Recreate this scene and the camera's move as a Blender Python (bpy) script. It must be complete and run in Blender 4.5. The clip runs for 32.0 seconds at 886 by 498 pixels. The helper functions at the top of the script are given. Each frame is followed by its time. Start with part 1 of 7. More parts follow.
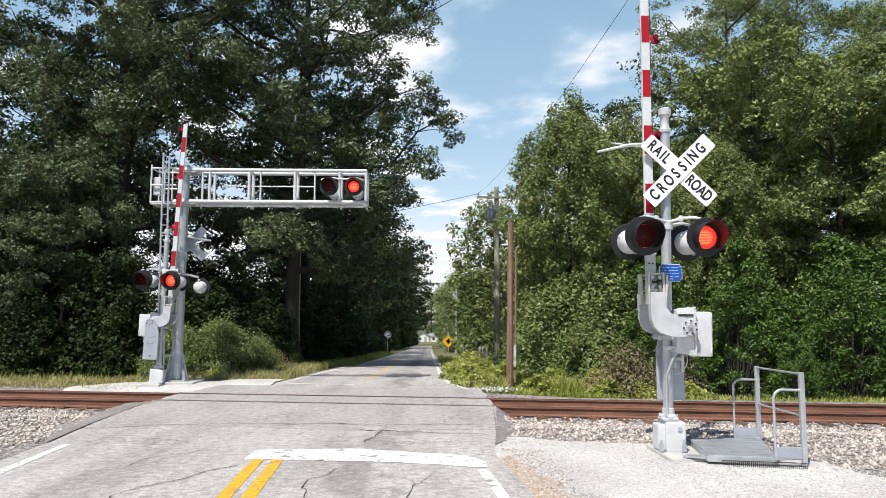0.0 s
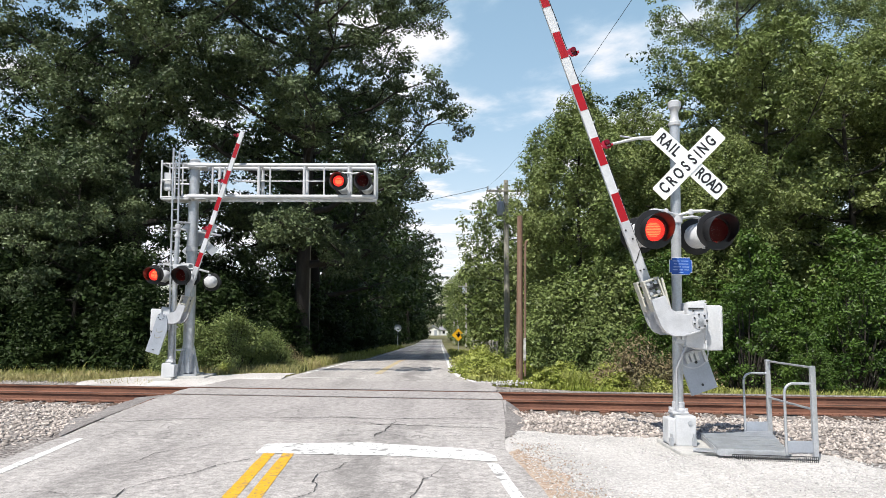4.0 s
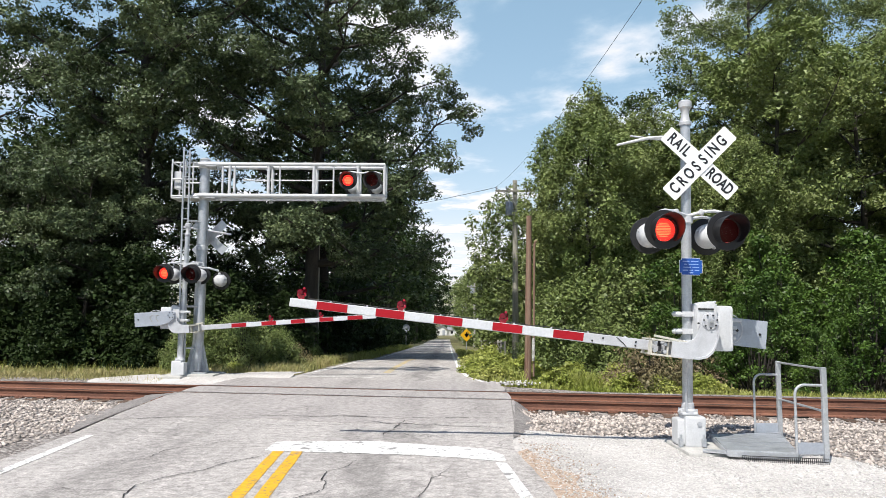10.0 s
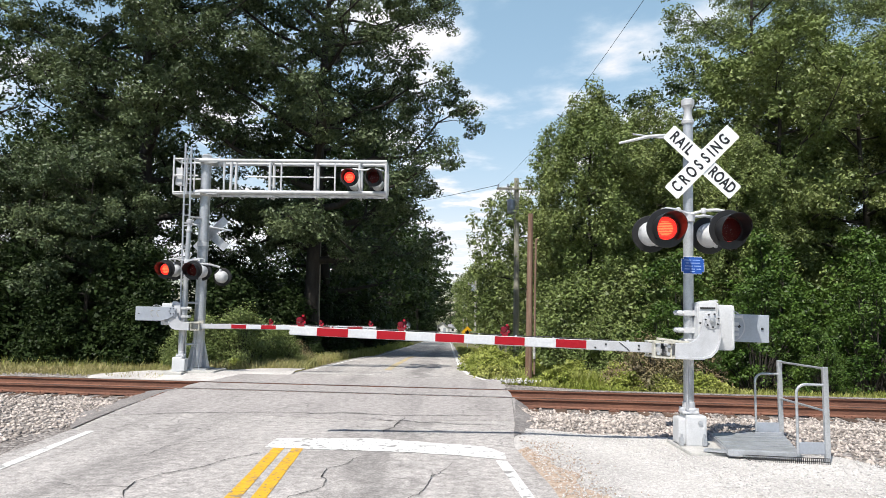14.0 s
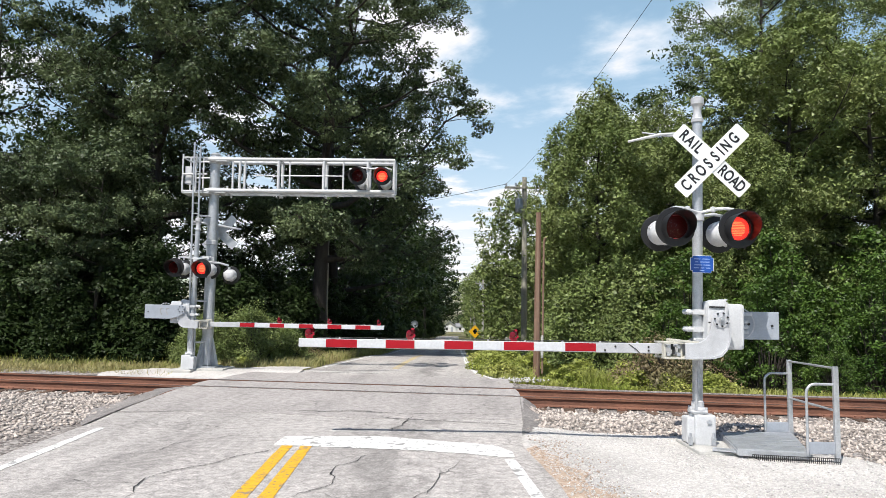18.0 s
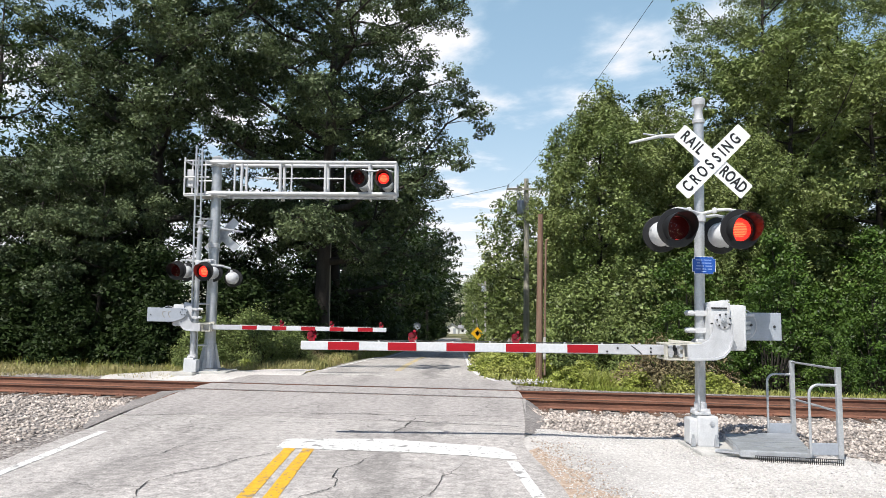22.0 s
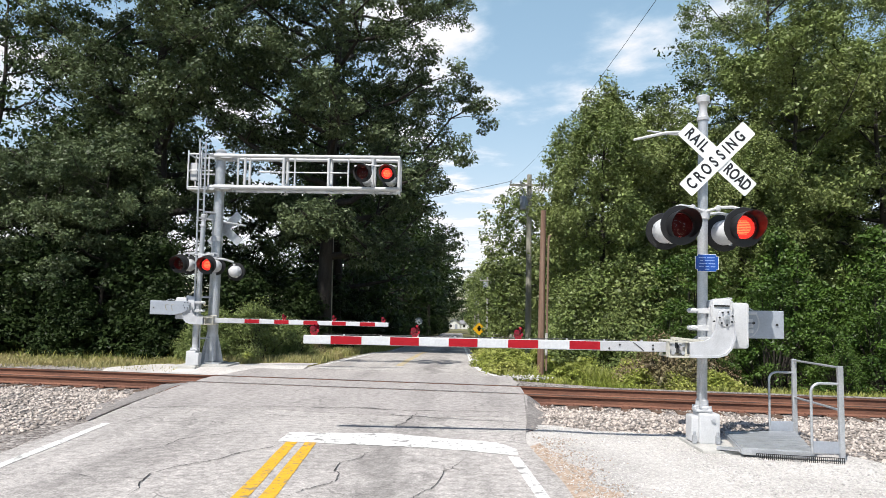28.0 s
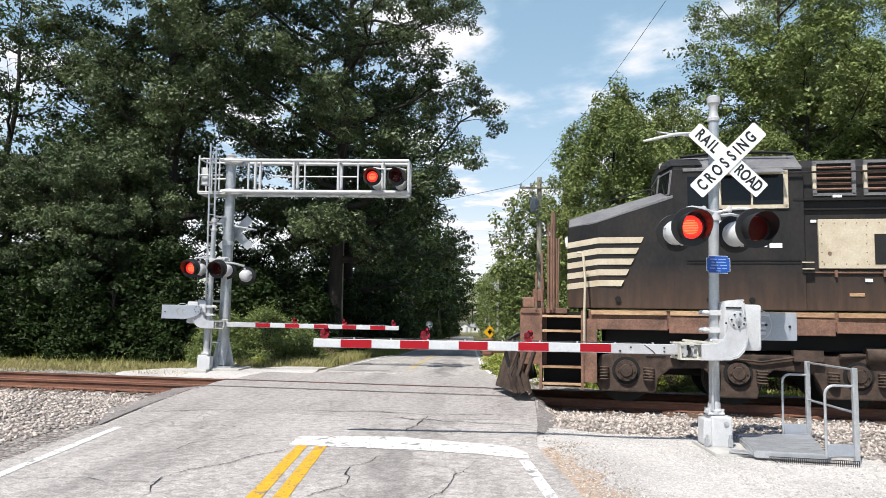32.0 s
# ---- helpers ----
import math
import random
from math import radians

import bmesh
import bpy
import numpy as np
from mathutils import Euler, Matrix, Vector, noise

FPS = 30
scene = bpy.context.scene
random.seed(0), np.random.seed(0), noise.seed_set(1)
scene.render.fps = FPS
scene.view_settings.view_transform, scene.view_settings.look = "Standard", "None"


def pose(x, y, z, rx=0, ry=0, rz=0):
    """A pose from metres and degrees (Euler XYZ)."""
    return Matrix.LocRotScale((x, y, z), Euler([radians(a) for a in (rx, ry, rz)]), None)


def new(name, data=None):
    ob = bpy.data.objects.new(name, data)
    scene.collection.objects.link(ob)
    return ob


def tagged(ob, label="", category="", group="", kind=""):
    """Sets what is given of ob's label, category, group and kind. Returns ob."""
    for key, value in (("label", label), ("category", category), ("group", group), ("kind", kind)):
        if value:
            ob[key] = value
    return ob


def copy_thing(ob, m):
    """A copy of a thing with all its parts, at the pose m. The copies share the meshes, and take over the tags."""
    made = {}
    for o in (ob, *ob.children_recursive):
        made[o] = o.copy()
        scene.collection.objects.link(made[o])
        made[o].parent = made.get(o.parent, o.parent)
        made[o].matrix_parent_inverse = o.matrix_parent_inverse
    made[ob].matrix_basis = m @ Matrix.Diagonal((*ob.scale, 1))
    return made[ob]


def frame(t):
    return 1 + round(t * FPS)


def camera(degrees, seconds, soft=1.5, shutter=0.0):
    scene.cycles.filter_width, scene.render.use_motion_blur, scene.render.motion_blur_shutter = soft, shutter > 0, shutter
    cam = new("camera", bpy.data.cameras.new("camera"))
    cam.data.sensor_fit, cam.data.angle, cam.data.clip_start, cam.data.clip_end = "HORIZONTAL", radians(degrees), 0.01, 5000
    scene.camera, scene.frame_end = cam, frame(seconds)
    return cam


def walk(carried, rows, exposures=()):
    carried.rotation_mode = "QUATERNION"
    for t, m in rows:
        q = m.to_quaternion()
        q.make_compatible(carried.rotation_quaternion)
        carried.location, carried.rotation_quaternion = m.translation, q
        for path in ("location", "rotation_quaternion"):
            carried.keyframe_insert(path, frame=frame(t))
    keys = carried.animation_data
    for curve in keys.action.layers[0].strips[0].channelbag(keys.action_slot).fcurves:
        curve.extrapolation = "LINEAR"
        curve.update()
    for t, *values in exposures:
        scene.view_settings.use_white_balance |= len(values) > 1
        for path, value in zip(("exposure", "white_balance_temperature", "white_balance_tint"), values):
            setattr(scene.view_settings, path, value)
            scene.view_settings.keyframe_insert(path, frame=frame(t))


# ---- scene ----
cam = camera(63.0, 32.0, soft=0.85)
PATH = [
    (0.0, pose(-0.000, -0.014, 1.703, 95.72, -0.16, -1.11)),
    (0.5, pose(0.001, -0.017, 1.696, 95.57, -0.08, -0.97)),
    (1.0, pose(0.003, -0.014, 1.709, 95.38, -0.16, -1.07)),
    (1.5, pose(0.014, 0.003, 1.702, 95.43, -0.06, -1.05)),
    (2.0, pose(0.000, -0.019, 1.700, 95.74, -0.24, -0.80)),
    (2.5, pose(0.008, -0.016, 1.711, 95.64, -0.17, -0.56)),
    (3.0, pose(0.002, -0.018, 1.701, 95.60, -0.14, -0.63)),
    (3.5, pose(0.009, -0.018, 1.714, 95.38, -0.05, -0.48)),
    (5.5, pose(0.013, -0.006, 1.711, 95.08, -0.10, 0.02)),
    (6.0, pose(0.002, -0.017, 1.698, 95.33, -0.08, 0.16)),
    (6.5, pose(-0.001, -0.022, 1.702, 95.17, -0.19, 0.15)),
    (7.0, pose(0.007, -0.012, 1.702, 95.26, 0.00, -0.01)),
    (7.5, pose(-0.003, -0.022, 1.704, 95.21, -0.18, 0.12)),
    (8.0, pose(-0.006, -0.014, 1.703, 95.24, -0.26, 0.08)),
    (8.5, pose(-0.002, -0.011, 1.701, 95.23, -0.22, 0.20)),
    (9.0, pose(-0.005, -0.023, 1.700, 95.09, -0.33, 0.39)),
    (9.5, pose(0.000, -0.014, 1.702, 95.20, -0.32, 0.31)),
    (10.0, pose(0.000, -0.020, 1.703, 95.21, -0.31, 0.33)),
    (10.5, pose(-0.001, -0.014, 1.696, 95.16, -0.28, 0.41)),
    (11.0, pose(-0.007, -0.010, 1.697, 95.14, -0.32, 0.30)),
    (11.5, pose(0.004, -0.003, 1.705, 94.98, -0.37, 0.53)),
    (12.0, pose(0.003, -0.006, 1.698, 94.90, -0.31, 0.49)),
    (12.5, pose(-0.007, -0.004, 1.701, 94.96, -0.43, 0.42)),
    (13.0, pose(-0.000, 0.000, 1.700, 94.90, -0.45, 0.50)),
    (13.5, pose(-0.011, -0.016, 1.698, 95.16, -0.59, 0.41)),
    (14.0, pose(-0.002, -0.003, 1.705, 95.01, -0.60, 0.40)),
    (14.5, pose(-0.007, -0.004, 1.700, 94.76, -0.45, 0.53)),
    (16.5, pose(-0.014, -0.020, 1.701, 95.20, -0.56, 0.76)),
    (17.0, pose(-0.009, -0.008, 1.705, 95.09, -0.57, 0.89)),
    (17.5, pose(-0.013, -0.017, 1.702, 95.07, -0.66, 0.91)),
    (18.0, pose(-0.014, -0.007, 1.696, 94.93, -0.74, 0.99)),
    (18.5, pose(-0.008, -0.007, 1.696, 94.82, -0.80, 0.84)),
    (19.0, pose(-0.015, -0.011, 1.697, 94.72, -0.83, 0.64)),
    (19.5, pose(-0.014, -0.007, 1.700, 94.73, -0.85, 0.87)),
    (20.0, pose(-0.007, -0.003, 1.692, 95.06, -0.76, 0.84)),
    (20.5, pose(-0.019, -0.013, 1.697, 95.06, -0.68, 0.87)),
    (21.0, pose(-0.014, -0.016, 1.698, 95.19, -0.83, 0.89)),
    (21.5, pose(-0.010, -0.013, 1.695, 95.10, -0.76, 1.20)),
    (22.0, pose(-0.007, -0.010, 1.700, 95.07, -0.52, 1.18)),
    (22.5, pose(-0.009, -0.006, 1.708, 94.75, -0.64, 0.88)),
    (23.0, pose(-0.014, -0.023, 1.700, 95.06, -0.81, 1.18)),
    (23.5, pose(-0.008, -0.007, 1.694, 94.71, -0.74, 1.07)),
    (24.0, pose(-0.008, -0.000, 1.699, 94.80, -0.83, 1.13)),
    (24.5, pose(-0.011, -0.006, 1.700, 94.70, -0.81, 1.28)),
    (25.0, pose(-0.005, -0.007, 1.695, 94.76, -0.78, 1.56)),
    (25.5, pose(-0.009, -0.007, 1.696, 94.62, -0.80, 1.53)),
    (27.5, pose(-0.020, -0.015, 1.696, 94.59, -0.96, 1.29)),
    (28.0, pose(-0.018, -0.016, 1.702, 94.69, -1.00, 1.32)),
    (28.5, pose(-0.011, -0.011, 1.696, 94.67, -0.92, 1.40)),
    (29.0, pose(-0.011, -0.007, 1.696, 94.38, -0.87, 1.26)),
    (29.5, pose(-0.005, -0.007, 1.700, 94.22, -0.52, 1.26)),
    (30.0, pose(-0.003, -0.018, 1.702, 94.77, -0.53, 1.63)),
    (30.5, pose(-0.004, -0.021, 1.702, 94.80, -0.49, 2.10)),
    (31.0, pose(-0.012, -0.020, 1.696, 94.89, -0.64, 1.95)),
    (31.5, pose(-0.011, -0.017, 1.696, 94.84, -0.73, 2.11)),
    (32.0, pose(-0.008, -0.004, 1.698, 94.94, -0.78, 2.16)),
]
walk(cam, PATH)

# ---- world, sun ----
world = bpy.data.worlds.new("world")
scene.world = world
world.use_nodes = True
wn = world.node_tree.nodes
sky = wn.new("ShaderNodeTexSky")
sky.sky_type = "NISHITA"
sky.sun_disc = False
SUN_WAY = Vector((0.4, 0.7, -1.3)).normalized()
sky.sun_elevation = math.asin(-SUN_WAY.z)
sky.sun_rotation = math.atan2(-SUN_WAY.x, -SUN_WAY.y)
sky.air_density = 1.0
sky.dust_density = 0.6
sky.ozone_density = 1.2
world.node_tree.links.new(sky.outputs[0], wn["Background"].inputs[0])
wn["Background"].inputs[1].default_value = 0.095
sun = new("sun", bpy.data.lights.new("sun", "SUN"))
sun.data.energy = 4.9
sun.data.angle = radians(0.53)
sun.data.color = (1.0, 0.953, 0.895)
sun.matrix_world = Matrix.Translation((0, -20, 40)) @ SUN_WAY.to_track_quat("-Z", "Y").to_matrix().to_4x4()
scene.view_settings.exposure = 0.35


# ---- materials ----
def material(name, base, rough=0.6, metal=0.0, vary=0.0, scale=4.0, second=None, bump=0.0, bump_scale=40.0, per_object=0.0, per_island=0.0,
             spec=0.5, coat=0.0, stretch=(1, 1, 1), emit=None, power=0.0):
    """A surface with two scales of variation: large stains and fine grain, and a fine relief."""
    m = bpy.data.materials.new(name)
    m.use_nodes = True
    nt = m.node_tree
    n, link = nt.nodes, nt.links.new
    b = n["Principled BSDF"]
    b.inputs["Roughness"].default_value = rough
    b.inputs["Metallic"].default_value = metal
    b.inputs["Specular IOR Level"].default_value = spec
    b.inputs["Coat Weight"].default_value = coat
    b.inputs["Base Color"].default_value = (*base, 1)
    col = None
    tc = n.new("ShaderNodeTexCoord")
    mp = n.new("ShaderNodeMapping")
    mp.inputs["Scale"].default_value = stretch
    link(tc.outputs["Object"], mp.inputs[0])
    if vary or second:
        no = n.new("ShaderNodeTexNoise")
        no.inputs["Scale"].default_value = scale
        no.inputs["Detail"].default_value = 6
        no.inputs["Roughness"].default_value = 0.65
        link(mp.outputs[0], no.inputs["Vector"])
        mr = n.new("ShaderNodeMapRange")
        mr.inputs[1].default_value, mr.inputs[2].default_value = 0.38, 0.64
        link(no.outputs["Fac"], mr.inputs[0])
        mix = n.new("ShaderNodeMix")
        mix.data_type = "RGBA"
        mix.inputs["A"].default_value = (*base, 1)
        mix.inputs["B"].default_value = (*(second or [c * (1 - vary) for c in base]), 1)
        link(mr.outputs[0], mix.inputs["Factor"])
        col = mix.outputs["Result"]
        fi = n.new("ShaderNodeTexNoise")
        fi.inputs["Scale"].default_value = scale * 13
        fi.inputs["Detail"].default_value = 3
        link(mp.outputs[0], fi.inputs["Vector"])
        f2 = n.new("ShaderNodeMapRange")
        f2.inputs[1].default_value, f2.inputs[2].default_value = 0.3, 0.7
        f2.inputs[3].default_value, f2.inputs[4].default_value = 1 - max(vary, 0.12) * 0.6, 1 + max(vary, 0.12) * 0.45
        link(fi.outputs["Fac"], f2.inputs[0])
        mu = n.new("ShaderNodeMix")
        mu.data_type, mu.blend_type = "RGBA", "MULTIPLY"
        mu.inputs["Factor"].default_value = 1
        link(col, mu.inputs["A"])
        link(f2.outputs[0], mu.inputs["B"])
        col = mu.outputs["Result"]
    for amount, node, sock in ((per_object, "ShaderNodeObjectInfo", "Random"), (per_island, "ShaderNodeNewGeometry", "Random Per Island")):
        if amount:
            o = n.new(node)
            r = n.new("ShaderNodeMapRange")
            r.inputs[3].default_value, r.inputs[4].default_value = 1 - amount, 1 + amount
            link(o.outputs[sock], r.inputs[0])
            hs = n.new("ShaderNodeMix")
            hs.data_type, hs.blend_type = "RGBA", "MULTIPLY"
            hs.inputs["Factor"].default_value = 1
            if col is None:
                hs.inputs["A"].default_value = (*base, 1)
            else:
                link(col, hs.inputs["A"])
            link(r.outputs[0], hs.inputs["B"])
            col = hs.outputs["Result"]
    if col is not None:
        link(col, b.inputs["Base Color"])
    if bump:
        bn = n.new("ShaderNodeTexNoise")
        bn.inputs["Scale"].default_value = bump_scale
        bn.inputs["Detail"].default_value = 5
        link(mp.outputs[0], bn.inputs["Vector"])
        bu = n.new("ShaderNodeBump")
        bu.inputs["Strength"].default_value = min(1.0, bump * 20)
        bu.inputs["Distance"].default_value = bump
        link(bn.outputs["Fac"], bu.inputs["Height"])
        link(bu.outputs[0], b.inputs["Normal"])
    if emit:
        b.inputs["Emission Color"].default_value = (*emit, 1)
        b.inputs["Emission Strength"].default_value = power
    return m


def leaf_material(name, base, second, island=0.4, shine=0.2):
    """Leaves: a dull gloss above, light shining through, each clump a little different."""
    m = bpy.data.materials.new(name)
    m.use_nodes = True
    nt = m.node_tree
    n, link = nt.nodes, nt.links.new
    b = n["Principled BSDF"]
    b.inputs["Roughness"].default_value = 0.48
    b.inputs["Specular IOR Level"].default_value = 0.32
    ge = n.new("ShaderNodeNewGeometry")
    mix = n.new("ShaderNodeMix")
    mix.data_type = "RGBA"
    mix.inputs["A"].default_value = (*base, 1)
    mix.inputs["B"].default_value = (*second, 1)
    tc = n.new("ShaderNodeTexCoord")
    no = n.new("ShaderNodeTexNoise")
    no.inputs["Scale"].default_value = 0.35
    no.inputs["Detail"].default_value = 4
    link(tc.outputs["Object"], no.inputs["Vector"])
    mr = n.new("ShaderNodeMapRange")
    mr.inputs[1].default_value, mr.inputs[2].default_value = 0.36, 0.66
    link(no.outputs["Fac"], mr.inputs[0])
    link(mr.outputs[0], mix.inputs["Factor"])
    r = n.new("ShaderNodeMapRange")
    r.inputs[3].default_value, r.inputs[4].default_value = 1 - island, 1 + island
    link(ge.outputs["Random Per Island"], r.inputs[0])
    mu = n.new("ShaderNodeMix")
    mu.data_type, mu.blend_type = "RGBA", "MULTIPLY"
    mu.inputs["Factor"].default_value = 1
    link(mix.outputs["Result"], mu.inputs["A"])
    link(r.outputs[0], mu.inputs["B"])
    link(mu.outputs["Result"], b.inputs["Base Color"])
    tr = n.new("ShaderNodeBsdfTranslucent")
    link(mu.outputs["Result"], tr.inputs["Color"])
    ms = n.new("ShaderNodeMixShader")
    ms.inputs[0].default_value = shine
    link(b.outputs[0], ms.inputs[1])
    link(tr.outputs[0], ms.inputs[2])
    link(ms.outputs[0], n["Material Output"].inputs[0])
    return m


M_GALV = material("galvanised_steel", (0.53, 0.55, 0.575), 0.4, 0.5, 0.2, 5, bump=0.0006, bump_scale=60)
M_WHITE = material("white_paint", (0.58, 0.59, 0.6), 0.4, 0, 0.1, 4, bump=0.0004)
M_ALU = material("cast_aluminium", (0.56, 0.57, 0.59), 0.45, 0.2, 0.14, 6, bump=0.0006)
M_CLAMP = material("cream_cast_metal", (0.6, 0.58, 0.5), 0.5, 0.1, 0.2, 6, bump=0.0006)
M_GREYPANEL = material("grey_blue_steel", (0.42, 0.455, 0.51), 0.45, 0.3, 0.12, 3)
M_BLACK = material("black_paint", (0.012, 0.012, 0.013), 0.5, 0, 0.3, 5)
M_RUBBER = material("black_cable", (0.02, 0.02, 0.02), 0.6)
M_RED = material("red_reflective_sheet", (0.36, 0.005, 0.014), 0.5, 0, 0.12, 5, spec=0.3)
M_STRIPEWHITE = material("white_reflective_sheet", (0.6, 0.62, 0.64), 0.4, 0, 0.1, 3)
M_SIGNWHITE = material("sign_white", (0.86, 0.87, 0.87), 0.35, 0, 0.05, 3)
M_INK = material("sign_black", (0.012, 0.012, 0.014), 0.45)
M_BLUE = material("sign_blue", (0.01, 0.08, 0.38), 0.35, 0, 0.1, 4)
M_YELLOWSIGN = material("sign_yellow", (0.75, 0.42, 0.01), 0.4, 0, 0.08, 4)
M_CONCRETE = material("concrete", (0.5, 0.49, 0.46), 0.85, 0, 0.25, 3, bump=0.004)
M_ARMLAMP = material("red_lamp_plastic", (0.42, 0.008, 0.03), 0.25, 0, 0.2, 9, coat=0.4)
M_REDARM = material("red_arm_lamp_lens", (0.14, 0.002, 0.01), 0.2, emit=(1, 0.03, 0.03), power=0.004)
M_LED = material("led_board", (0.3, 0.02, 0.01), 0.5, emit=(1.0, 0.04, 0.03), power=1.5)
M_HOT = material("led_row", (0.3, 0.05, 0.01), 0.5, emit=(1.0, 0.16, 0.06), power=2.6)
M_DARKLENS = material("dark_red_blade", (0.06, 0.003, 0.004), 0.6, 0, 0.3, 12, spec=0.2)
M_RUST = material("rusty_steel", (0.23, 0.105, 0.065), 0.8, 0.1, 0.45, 3, second=(0.13, 0.06, 0.04), bump=0.003, stretch=(0.4, 2, 2))
M_RAILTOP = material("worn_rail_head", (0.2, 0.17, 0.16), 0.38, 0.8, 0.3, 6)
M_TIE = material("creosoted_wood", (0.12, 0.075, 0.05), 0.85, 0, 0.45, 5, bump=0.008, stretch=(5, 0.6, 5), per_object=0.3)
M_STONE = material("ballast_stone", (0.45, 0.395, 0.35), 0.85, 0, 0.25, 6, per_island=0.55)
M_PALESTONE = material("pale_gravel_stone", (0.62, 0.6, 0.57), 0.88, 0, 0.2, 8, per_island=0.25)
M_BARK = material("bark", (0.05, 0.042, 0.035), 0.9, 0, 0.45, 2.5, bump=0.02, bump_scale=14, stretch=(3, 3, 0.5))
M_POLEGREY = material("weathered_pole", (0.42, 0.4, 0.33), 0.85, 0, 0.35, 2, bump=0.006, stretch=(9, 9, 0.35))
M_SIGNTEXT = material("pale_blue_print", (0.3, 0.4, 0.7), 0.5)
M_FARPOLE = material("pale_weathered_pole", (0.4, 0.38, 0.35), 0.85, 0, 0.2, 3)
M_POLEBROWN = material("brown_treated_pole", (0.15, 0.08, 0.052), 0.8, 0, 0.4, 2, second=(0.25, 0.17, 0.12), bump=0.006, stretch=(9, 9, 0.3))


def worn_paint(mat, bare, amount):
    """Road paint rubbed away in flecks and short cracks, down to the asphalt."""
    n, link = mat.node_tree.nodes, mat.node_tree.links.new
    target = n["Principled BSDF"].inputs["Base Color"]
    tc = n.new("ShaderNodeTexCoord")
    factors = []
    for scale, detail, lo, hi in ((17, 6, 0.56, 0.62), (4, 9, 0.58 - amount, 0.64 - amount)):
        no = n.new("ShaderNodeTexNoise")
        no.inputs["Scale"].default_value = scale
        no.inputs["Detail"].default_value = detail
        no.inputs["Roughness"].default_value = 0.65
        link(tc.outputs["Object"], no.inputs["Vector"])
        mr = n.new("ShaderNodeMapRange")
        mr.inputs[1].default_value, mr.inputs[2].default_value = lo, hi
        link(no.outputs["Fac"], mr.inputs[0])
        factors.append(mr.outputs[0])
    top = n.new("ShaderNodeMath")
    top.operation = "MAXIMUM"
    link(factors[0], top.inputs[0])
    link(factors[1], top.inputs[1])
    mix = n.new("ShaderNodeMix")
    mix.data_type = "RGBA"
    mix.inputs["B"].default_value = (*bare, 1)
    link(top.outputs[0], mix.inputs["Factor"])
    link(target.links[0].from_socket, mix.inputs["A"])
    link(mix.outputs["Result"], target)


M_LINEWHITE = material("white_road_paint", (0.78, 0.78, 0.75), 0.75, 0, 0.22, 7, bump=0.002)
M_LINEYELLOW = material("yellow_road_paint", (0.72, 0.4, 0.02), 0.7, 0, 0.2, 8, bump=0.002)
worn_paint(M_LINEWHITE, (0.24, 0.235, 0.225), 0.02)
M_OLDWHITE = material("faded_white_paint", (0.6, 0.59, 0.56), 0.8, 0, 0.25, 6)
worn_paint(M_OLDWHITE, (0.33, 0.31, 0.29), 0.09)
worn_paint(M_LINEYELLOW, (0.24, 0.2, 0.15), 0.0)
# oaks: wide tone range imitates sunlit clumps against dark gaps
L_OAK = leaf_material("oak_leaves", (0.052, 0.078, 0.033), (0.15, 0.192, 0.09), 0.5)
# rear trees: the gloom of the deep wood is put into the leaf colour
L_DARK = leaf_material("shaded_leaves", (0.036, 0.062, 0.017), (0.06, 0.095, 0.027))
# thickets and some roadside trees: canopy shade is put into this near-black leaf colour
L_SHADE = leaf_material("shade_dark_leaves", (0.019, 0.033, 0.01), (0.044, 0.07, 0.022))
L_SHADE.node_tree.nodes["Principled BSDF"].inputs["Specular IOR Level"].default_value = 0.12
L_MID = leaf_material("maple_leaves", (0.14, 0.19, 0.055), (0.215, 0.255, 0.09))
L_FEATHER = leaf_material("willow_leaves", (0.155, 0.208, 0.076), (0.235, 0.28, 0.11))
L_BRIGHT = leaf_material("vine_leaves", (0.046, 0.095, 0.015), (0.088, 0.145, 0.026), 0.5)
L_GRASS = leaf_material("green_grass", (0.27, 0.32, 0.06), (0.42, 0.42, 0.14), 0.35, 0.35)
L_DRY = leaf_material("dry_grass", (0.42, 0.36, 0.17), (0.3, 0.3, 0.11), 0.3)
L_BROWN = leaf_material("dead_twigs", (0.22, 0.16, 0.1), (0.15, 0.15, 0.06), 0.4, 0.1)


# ---- mesh helpers ----
B = bmesh.new


def finish(name, verts, faces, mat, parent=None, label="", smooth=False, m=None):
    me = bpy.data.meshes.new(name)
    me.from_pydata(verts, [], faces)
    me.materials.append(mat)
    if smooth:
        me.polygons.foreach_set("use_smooth", [True] * len(me.polygons))
    ob = new(name, me)
    if parent is not None:
        ob.parent = parent
    if m is not None:
        ob.matrix_basis = m
    if label:
        ob["label"] = label
    return ob


def part(name, bm, mat, parent=None, label="", m=None, smooth=False, bevel=0.0):
    """Links a bmesh as one mesh object under a thing or part."""
    bmesh.ops.recalc_face_normals(bm, faces=bm.faces[:])
    if bevel:
        sharp = [e for e in bm.edges if len(e.link_faces) == 2 and e.calc_face_angle(0) > 0.7]
        bmesh.ops.bevel(bm, geom=sharp, offset=bevel, segments=2, affect="EDGES", profile=0.6, clamp_overlap=True)
    me = bpy.data.meshes.new(name)
    bm.to_mesh(me)
    bm.free()
    me.materials.append(mat)
    if smooth:
        for p in me.polygons:
            p.use_smooth = True
        me.set_sharp_from_angle(angle=radians(38))
    ob = new(name, me)
    if parent is not None:
        ob.parent = parent
    if m is not None:
        ob.matrix_basis = m
    if label:
        ob["label"] = label
    return ob


